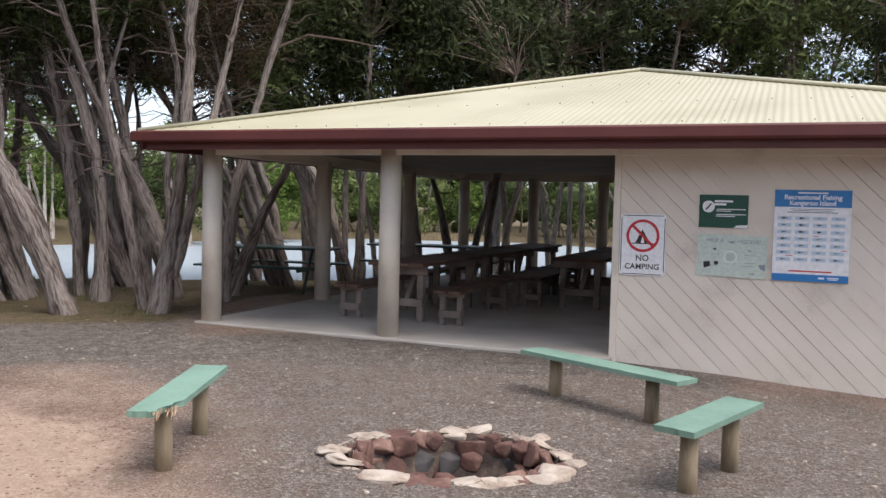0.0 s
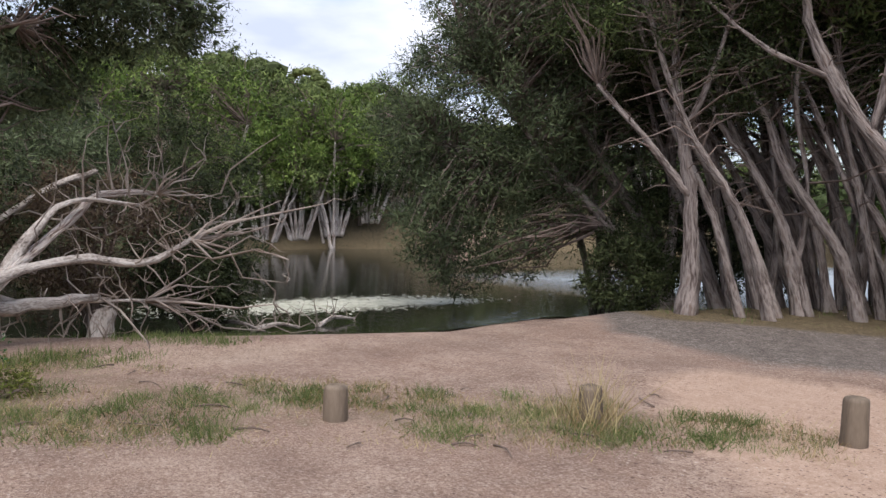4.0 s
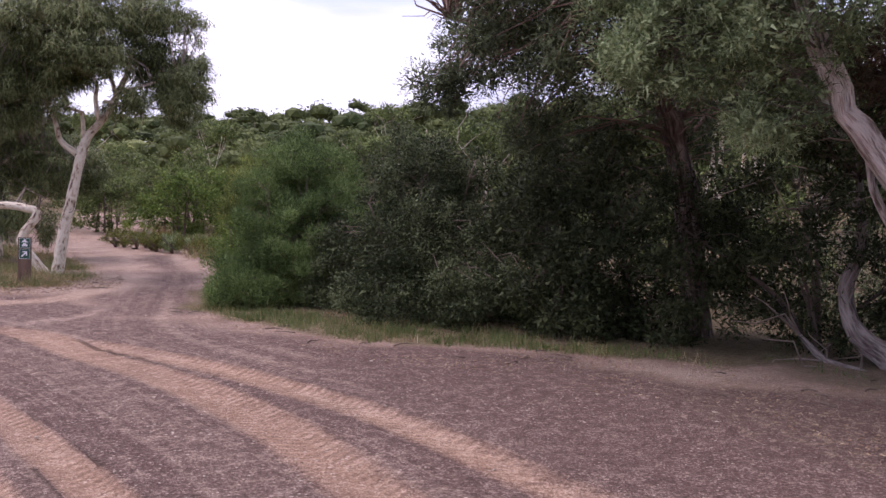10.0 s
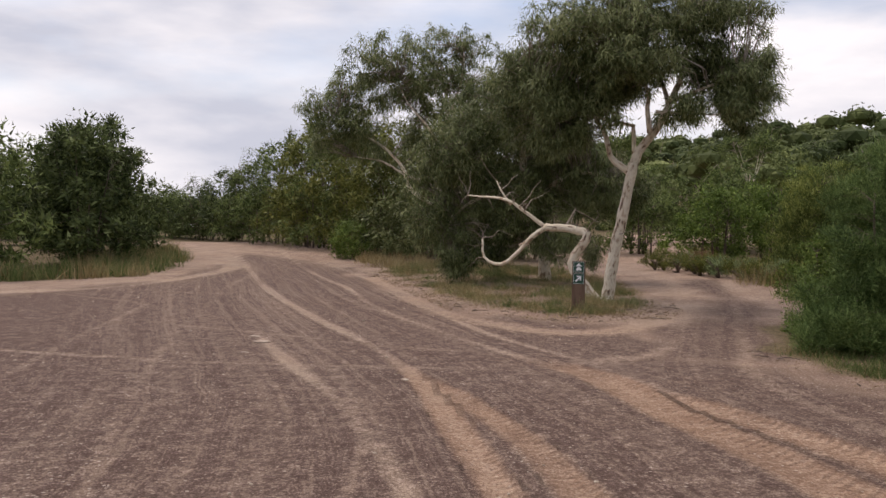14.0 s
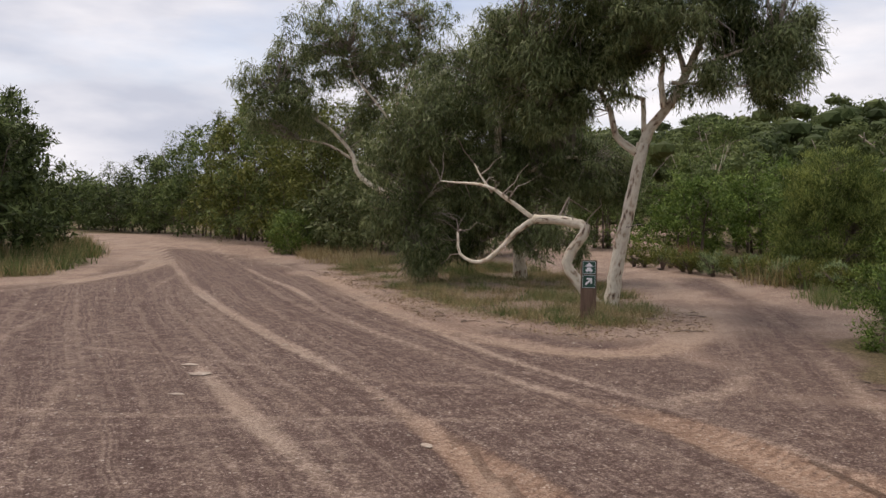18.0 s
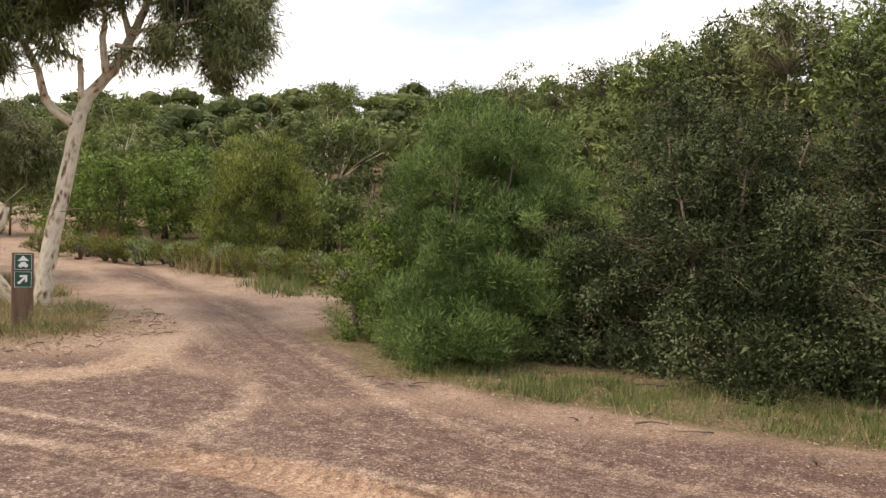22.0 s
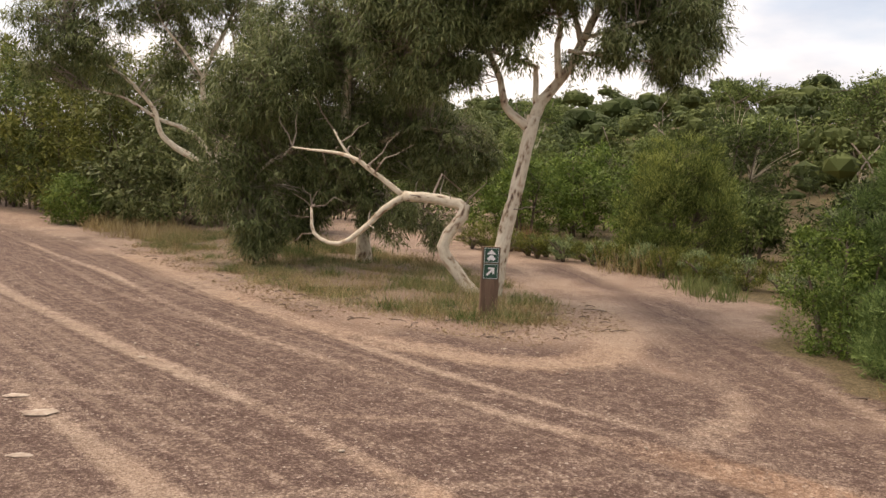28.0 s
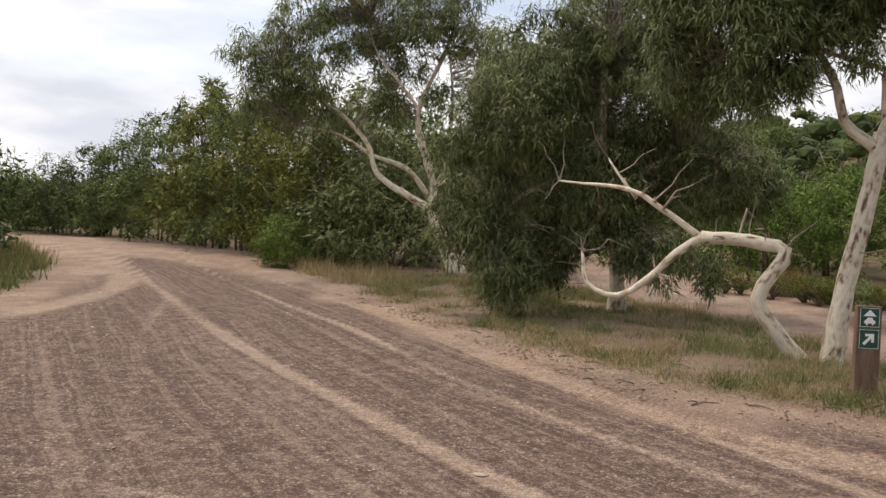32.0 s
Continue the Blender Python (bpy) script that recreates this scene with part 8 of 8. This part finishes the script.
def far_woods():
    """The wooded ridge: hundreds of rounded crowns with pale stems between them, too far and too many to count."""
    rng = np.random.default_rng(700)
    x, y = rng.uniform(-125, 60, 22000), rng.uniform(-150, 80, 22000)
    hill = near_line([np.array(p, float) for p in RIDGE], x, y)
    west = np.hypot(x + 5, y + 8)
    wet = -inside(LAGOON, x, y)
    belt = (wet > 1.5) & (wet < 30) & ((y > 32) | (x < -37)) & (y < 75)
    ok = ((hill < 58) & (west > 36) & (wet > 6) & ~((x > -14) & (y > -80)) & (x < 10)) | belt | ((y < -63) & (y > -84) & (x > -14) & (x < 58)) | ((x > 24) & (x < 44) & (y < -22) & (y > -70))
    x, y = x[ok], y[ok]
    keep = []
    for i in range(len(x)):
        gap = 3.3 if np.hypot(x[i], y[i] + 8) < 75 else 4.2
        if all((x[i] - x[j]) ** 2 + (y[i] - y[j]) ** 2 > gap * gap for j in keep):
            keep.append(i)
        if len(keep) >= 1100:
            break
    x, y = x[keep], y[keep]
    z = lie(x, y)
    quads = {0: [], 1: [], 2: []}
    bm = bmesh.new()
    bmesh.ops.create_icosphere(bm, subdivisions=1, radius=1)
    ball, ball_faces = np.array([v.co[:] for v in bm.verts]), np.array([[v.index for v in f.verts] for f in bm.faces])
    bm.free()
    tv, tf, base = [], [], 0
    for i in range(len(x)):
        dist = np.hypot(x[i], y[i] + 8)
        r, h = rng.uniform(1.8, 3.3), rng.uniform(2.2, 4.6)
        if x[i] > -14 and y[i] < 0:
            h = min(h, r * 1.1)
        kind = int(rng.integers(0, 3))
        lobes = int(rng.integers(6, 10))
        k, size = (84, 0.19) if dist < 60 else (44, 0.21) if dist < 85 else (20, 0.36)
        for j in range(lobes):
            a, q = rng.uniform(0, 6.28), rng.uniform(0, 1) ** 0.6
            mid = np.array([x[i] + q * r * math.cos(a), y[i] + q * r * math.sin(a), z[i] + h - 0.75 * r * q * q * rng.uniform(0.5, 1.2) - 0.2 * r])
            lr = r * rng.uniform(0.34, 0.54)
            d = rng.normal(0, 1, (k, 3))
            d[:, 2] = np.abs(d[:, 2]) * 1.2 - 0.35
            d /= np.linalg.norm(d, axis=1)[:, None]
            at = mid + d * rng.uniform(0.86, 1.1, (k, 1)) * [lr, lr, lr * 0.72]
            quads[kind].append((mid + ball * ([lr * 0.5, lr * 0.5, lr * 0.35] if dist < 60 else [lr * 0.8, lr * 0.8, lr * 0.5]))[ball_faces].reshape(-1, 3))
            quads[kind].append(leaf_tris(rng, at, np.cross(d, rng.normal(0, 1, (k, 3))) + 0.1 * d, size * 1.2, size * 0.8, d + rng.normal(0, 0.3, (k, 3))))
        for _ in range(2 if dist < 70 else i % 2):
            a = np.array([x[i] + rng.normal(0, 0.6), y[i] + rng.normal(0, 0.6), z[i] - 0.2])
            v, f, _ = tube([a, a + [rng.normal(0, 0.5), rng.normal(0, 0.5), h * 0.4], a + [rng.normal(0, 0.9), rng.normal(0, 0.9), h * 0.85]], 0.08, 0.03, 4, 1.2, 0.05, i)
            tv.append(v), tf.append(f + base)
            base += len(v)
    for k, (q, m, la) in enumerate(((quads[0], LEAF_FAR, "Distant olive green crowns of the wooded ridge"), (quads[1], LEAF_FAR_DARK, "Distant dark green crowns of the wooded ridge"), (quads[2], LEAF_FAR, "Distant dull green crowns of the wooded ridge"))):
        tagged(leaves("far_woods", np.vstack(q), m), la, "woods", "", "stuff")
    tagged(arrays("far_stems", np.vstack(tv), np.vstack(tf), TWIG_PALE, None, True), "Pale stems between the distant crowns of the ridge", "woods", "", "stuff")


far_woods()

rng = np.random.default_rng(91)
for k in range(24):
    q = k / 23
    x, y = -11.5 + 1.5 * q + rng.normal(0, 0.24), -20.8 - 8.0 * q + rng.normal(0, 0.2)
    shrub("pale_herb", "Knee high grey green herb on the track verge", (x, y, at_ground(x, y)), [(x, y, at_ground(x, y) + 0.28, 0.4, 0.4, 0.28, 24)], LEAF_OLIVE if k % 3 else LEAF_WEST, 720 + k, 0.12, 34, 0.075, 0.016, -0.8, 0.4, stems=5, group="herbs on the verge", category="plant")
for x, y in ((-10.7, -28.4), (-11.0, -29.0)):
    t = thing("rush_tuft", "Rusty brown dry tuft on the track verge", "grass", (x, y, at_ground(x, y)), 0, "dry tufts on the verge")
    n = 260
    d = np.stack([rng.normal(0, 0.35, n), rng.normal(0, 0.35, n), np.ones(n)], 1)
    tagged(leaves("tuft", leaf_tris(rng, np.stack([rng.normal(0, 0.16, n), rng.normal(0, 0.16, n), np.full(n, -0.02)], 1), d, 0.6, 0.014), RUSTY, t), kind="stuff")

# ---- the sign at the fork ----
SX, SY = -5.29, -19.67
sign = thing("track_sign", "Brown timber post with green camping direction panels", "sign post", (SX, SY, 0.052), -16)
part("post", box(0.225, 0.07, 1.22, 0.006, at=(0, 0, -0.18)), SIGN_POST, sign, "rough brown timber slab")


def panel(name, z, h):
    bm = box(0.19, 0.004, h, 0.0, at=(0, 0.0375, z - h / 2))
    return part(name, bm, GREEN, sign, "dark green panel with white symbol")


def shape(parent, name, pts, mat=WHITE, d=0.0405):
    bm = bmesh.new()
    f = bm.faces.new([bm.verts.new((-x, d, z)) for x, z in pts])
    moved = bmesh.ops.extrude_face_region(bm, geom=[f])
    bmesh.ops.translate(bm, verts=[v for v in moved["geom"] if isinstance(v, bmesh.types.BMVert)], vec=(0, 0.001, 0))
    bmesh.ops.recalc_face_normals(bm, faces=bm.faces[:])
    return part(name, bm, mat, parent)


for name, z in (("camping_panel", 0.935), ("arrow_panel", 0.735)):
    pn = panel(name, z, 0.19)
    w, h, t = 0.088, 0.088, 0.004
    for pts in ([(-w, z + h), (w, z + h), (w, z + h - t), (-w, z + h - t)], [(-w, z - h + t), (w, z - h + t), (w, z - h), (-w, z - h)], [(-w, z + h), (-w + t, z + h), (-w + t, z - h), (-w, z - h)], [(w - t, z + h), (w, z + h), (w, z - h), (w - t, z - h)]):
        shape(pn, "border", pts)
    if name == "camping_panel":
        shape(pn, "tent_symbol", [(-0.06, z + 0.012), (0.0, z + 0.072), (0.06, z + 0.012)])
        shape(pn, "car_symbol", [(-0.05, z - 0.055), (-0.05, z - 0.03), (-0.035, z - 0.025), (-0.022, z + 0.0), (0.022, z + 0.0), (0.035, z - 0.025), (0.05, z - 0.03), (0.05, z - 0.055), (0.035, z - 0.055), (0.035, z - 0.068), (0.018, z - 0.068), (0.018, z - 0.055), (-0.018, z - 0.055), (-0.018, z - 0.068), (-0.035, z - 0.068), (-0.035, z - 0.055)])
    else:
        shape(pn, "arrow_symbol", [(-0.055, z - 0.042), (-0.04, z - 0.057), (0.022, z + 0.006), (0.022, z - 0.03), (0.045, z - 0.03), (0.045, z + 0.05), (-0.035, z + 0.05), (-0.035, z + 0.027), (0.006, z + 0.027), (-0.055, z - 0.034)])


# ---- grass, litter, stones ----
def scatter(rng, poly, n, lo=0.0, hi=99.0, patch=0.0):
    """Random plan places inside an outline, at a depth in from its edge, in patches."""
    p = np.array(poly)
    out = []
    while sum(len(o) for o in out) < n:
        x, y = rng.uniform(p[:, 0].min(), p[:, 0].max(), 4 * n), rng.uniform(p[:, 1].min(), p[:, 1].max(), 4 * n)
        d = inside(poly, x, y)
        ok = (d > lo) & (d < hi)
        if patch:
            ok &= np.sin(x * 2.1 + 1.7 * np.sin(y * 1.3)) * np.sin(y * 1.9 + 1.3 * np.sin(x * 1.1)) > rng.uniform(-1, 1, 4 * n) * patch - 0.1
        out.append(np.stack([x[ok], y[ok]], 1))
    return np.vstack(out)[:n]


def blades(rng, spots, per, r, height, width, lean=0.35):
    n = len(spots) * per
    p = np.repeat(spots, per, 0) + rng.normal(0, r, (n, 2))
    z = lie(p[:, 0], p[:, 1]) - 0.01
    way = np.stack([rng.normal(0, lean, n), rng.normal(0, lean, n), np.ones(n)], 1)
    tall = np.repeat(rng.uniform(0.5, 1.3, len(spots)), per)[:, None]
    q = leaf_tris(rng, np.stack([p[:, 0], p[:, 1], z], 1), way, height, width).reshape(-1, 3, 3)
    low = (q[:, :1] + q[:, 1:2]) / 2
    q = low + (q - low) * tall[:, None]
    return q.reshape(-1, 3)


rng = np.random.default_rng(31)
tagged(leaves("grass", np.vstack([blades(rng, scatter(rng, VERGE_STRIP, 420, 0.05, 9, 0.45), 24, 0.06, 0.05, 0.0055), blades(rng, scatter(rng, VERGE_STRIP, 170, 0.15, 9, 0.35), 85, 0.085, 0.1, 0.006, 0.75)]), GRASS), "Sparse green grass tufts along the bollards", "grass", "", "stuff")
tagged(leaves("dry_grass", np.vstack([blades(rng, scatter(rng, VERGE_STRIP, 300, 0.0, 9, 0.8), 24, 0.1, 0.09, 0.005, 0.8), blades(rng, np.array([[-4.75, 3.85], [-4.4, 3.75], [-4.6, 4.1]]), 70, 0.1, 0.42, 0.007, 0.4)]), STRAW), "Dry yellow grass among the bollards", "grass", "", "stuff")
near_island = [(-4.8, -18.4), (-3.5, -20.1), (-2.5, -24), (-1.4, -30), (-3, -33), (-7.2, -30), (-7.6, -24), (-7.1, -20.7), (-6.2, -19.0)]
tagged(leaves("grass", np.vstack([blades(rng, scatter(rng, near_island, 620, 0.3, 9, 0.5), 26, 0.1, 0.1, 0.008), blades(rng, scatter(rng, near_island, 130, 0.5, 9, 0.2), 90, 0.11, 0.19, 0.008, 0.75)]), GRASS), "Green grass on the island between the tracks", "grass", "", "stuff")
tagged(leaves("dry_grass", np.vstack([blades(rng, scatter(rng, near_island, 1200, 0.05, 9, 0.9), 20, 0.14, 0.13, 0.006, 0.8), blades(rng, scatter(rng, near_island, 150, 0.3, 9, 0.3), 50, 0.1, 0.3, 0.005, 0.7)]), STRAW), "Dry straw grass on the island between the tracks", "grass", "", "stuff")
west_edge = [(-7.3, -11.0), (-6.9, -13.6), (-6.7, -15.3), (-7.8, -15.2), (-8.4, -13.2), (-9.4, -11.2), (-10.0, -8.6), (-9.6, -7.6), (-8.7, -9.6)]
tagged(leaves("grass", blades(rng, scatter(rng, west_edge, 420, 0.1, 9, 0.5), 26, 0.07, 0.1, 0.008), GRASS), "Green grass strip at the foot of the thicket", "grass", "", "stuff")
tagged(leaves("dry_grass", blades(rng, scatter(rng, west_edge, 90, 0.0, 9, 0.8), 12, 0.08, 0.16, 0.005, 0.4), STRAW), "Dry grass stems at the foot of the thicket", "grass", "", "stuff")
east_edge = [(4.2, -27), (4.3, -30), (5.0, -35), (7.5, -42), (9, -40), (7, -34), (7, -28), (12, -26), (16, -24.6), (8, -25)]
tagged(leaves("grass", np.vstack([blades(rng, scatter(rng, east_edge, 420, 0.1, 9, 0.7), 18, 0.14, 0.4, 0.022), blades(rng, scatter(rng, [(-9.6, -20.5), (-10.9, -25), (-11.3, -31), (-12.4, -30.5), (-12, -25), (-10.8, -20.5)], 260, 0, 9, 0.8), 18, 0.12, 0.3, 0.016)]), GRASS), "Long grass along the outer road verges", "grass", "", "stuff")
tagged(leaves("dry_grass", np.vstack([blades(rng, scatter(rng, east_edge, 300, 0.0, 9, 0.9), 16, 0.15, 0.45, 0.016, 0.45), blades(rng, scatter(rng, [(-1.4, -30), (-0.8, -36), (0.5, -44), (-2, -44), (-3, -34), (-3, -30)], 300, 0, 9, 0.9), 16, 0.15, 0.36, 0.016, 0.45), blades(rng, np.array([[-10.6, -28.2], [-10.8, -28.8], [-10.4, -24.2], [-10.8, -23.6]]), 120, 0.25, 0.6, 0.014, 0.3)]), STRAW), "Dry straw grass along the outer road verges", "grass", "", "stuff")
tagged(leaves("grass", np.vstack([blades(rng, scatter(rng, SHORE, 160, 0.1, 9, 0.5), 18, 0.08, 0.09, 0.008), blades(rng, scatter(rng, [(-8.4, 0.4), (-10.2, 2.6), (-11, 3.4), (-9.4, 4.2), (-8.2, 2.2)], 220, 0, 9, 0.4), 22, 0.09, 0.08, 0.008), blades(rng, scatter(rng, GROVE, 300, 0.2, 9, 0.6), 16, 0.12, 0.1, 0.01)]), GRASS), "Short green grass on the lagoon bank", "grass", "", "stuff")


def strewn(rng, spots, length, width):
    n = len(spots)
    z = lie(spots[:, 0], spots[:, 1]) + rng.uniform(0.004, 0.02, n)
    way = np.stack([rng.normal(0, 1, n), rng.normal(0, 1, n), rng.normal(0, 0.12, n)], 1)
    return leaf_tris(rng, np.stack([spots[:, 0], spots[:, 1], z], 1), way, length, width)


fork_edge = [(-7.6, -20.6), (-6.6, -18.4), (-4.8, -17.7), (-3.0, -19.8), (-1.2, -29), (-3, -30), (-4, -22), (-6.6, -20.4)]
wide_west = [(-6.6, -10.6), (-6.4, -15.6), (-8.2, -15.4), (-9.8, -8.4), (-9.6, -3.6), (-7.4, -1.2), (-6.6, -3.2), (-8.0, -6.4)]
tagged(leaves("leaf_litter", np.vstack([strewn(rng, scatter(rng, fork_edge, 5200, 0, 9, 0.9), 0.05, 0.014), strewn(rng, scatter(rng, wide_west, 5600, 0, 9, 0.8), 0.036, 0.011), strewn(rng, scatter(rng, VERGE_STRIP, 1800, 0, 9, 0.9), 0.04, 0.011), strewn(rng, scatter(rng, GROVE, 900, 0, 3.5, 0.9), 0.07, 0.02)]), LITTER), "Dry fallen leaves and bark scraps on the ground", "leaf litter", "", "stuff")


def sticks(rng, spots):
    """Short fallen sticks lying about."""
    vs, fs, base = [], [], 0
    for k, (x, y) in enumerate(spots):
        a, n = rng.uniform(0, 6.28), rng.uniform(0.08, 0.32)
        z = at_ground(x, y) + 0.012
        v, f, _ = tube([(x, y, z), (x + n * 0.5 * math.cos(a + 0.2), y + n * 0.5 * math.sin(a + 0.2), z + 0.012), (x + n * math.cos(a), y + n * math.sin(a), z)], 0.008, 0.004, 5, 0.1, 0.1, k)
        vs.append(v), fs.append(f + base)
        base += len(v)
    return np.vstack(vs), np.vstack(fs)


tagged(arrays("fallen_sticks", *sticks(rng, np.vstack([scatter(rng, fork_edge, 60), scatter(rng, wide_west, 70), scatter(rng, VERGE_STRIP, 26), scatter(rng, GROVE, 60, 0, 4), scatter(rng, SHORE, 50), [[-4.9, 5.0], [-4.6, 4.7]]])), TWIG, None, True), "Small dry fallen sticks on the ground", "sticks", "", "stuff")


def pebbles(rng, spots, lo, hi):
    bm = bmesh.new()
    bmesh.ops.create_icosphere(bm, subdivisions=1, radius=1)
    v0 = np.array([v.co[:] for v in bm.verts])
    f0 = np.array([[v.index for v in f.verts] for f in bm.faces])
    bm.free()
    n = len(spots)
    s = (lo * (hi / lo) ** rng.uniform(0, 1, n) ** 2.5)[:, None, None]
    v = v0[None] * s * rng.uniform(0.6, 1.3, (n, 1, 3)) * (1 + 0.18 * rng.normal(0, 1, (n, len(v0), 1))) * [1, 1, 0.6]
    z = lie(spots[:, 0], spots[:, 1])
    v = v + np.stack([spots[:, 0], spots[:, 1], z + 0.15 * s[:, 0, 0]], 1)[:, None]
    f = f0[None] + (np.arange(n) * len(v0))[:, None, None]
    return v.reshape(-1, 3), f.reshape(-1, 3)


tagged(arrays("loose_stones", *pebbles(rng, np.vstack([scatter(rng, TURNING, 2200), scatter(rng, PIT_YARD, 1500)]), 0.004, 0.02), GRAVEL), "Loose pale stones scattered over the gravel", "stones", "", "stuff")
for x, y, s in ((-0.36, -16.27, 0.07), (-0.2, -16.75, 0.05), (-1.1, -17.9, 0.03), (-0.3, -15.4, 0.05), (-2.2, -13.6, 0.04)):
    r = thing("pale_rock", "Pale flat rock bedded in the gravel road", "rock", (x, y, at_ground(x, y)), 30 * x, "pale rocks in the road")
    bm = stone_mesh(int(abs(x * 100)), 0.35)
    bmesh.ops.scale(bm, vec=(s * 1.5, s, s * 0.6), verts=bm.verts)
    part("rock", bm, STONE_PALE, r)


def algae():
    rng = np.random.default_rng(41)
    q = []
    for x, y, rx, ry, n in ((-14.6, 7.2, 0.5, 2.6, 5200), (-14.9, 5.0, 0.4, 1.0, 1200), (-14.2, 9.6, 0.25, 0.9, 900)):
        p = np.array([x, y]) + rng.normal(0, 0.45, (n, 2)) * [rx * 2, ry * 1.1]
        way = np.stack([rng.normal(0, 1, n), rng.normal(0, 1, n), np.zeros(n)], 1)
        q.append(leaf_tris(rng, np.stack([p[:, 0], p[:, 1], -0.295 + rng.uniform(0.0, 0.008, n)], 1), way, 0.1, 0.07, np.tile([0.0, 0.0, 1.0], (n, 1))))
    tagged(leaves("algae_mat", np.vstack(q), ALGAE), "Pale floating algae mat on the lagoon", "algae", "", "stuff")


algae()
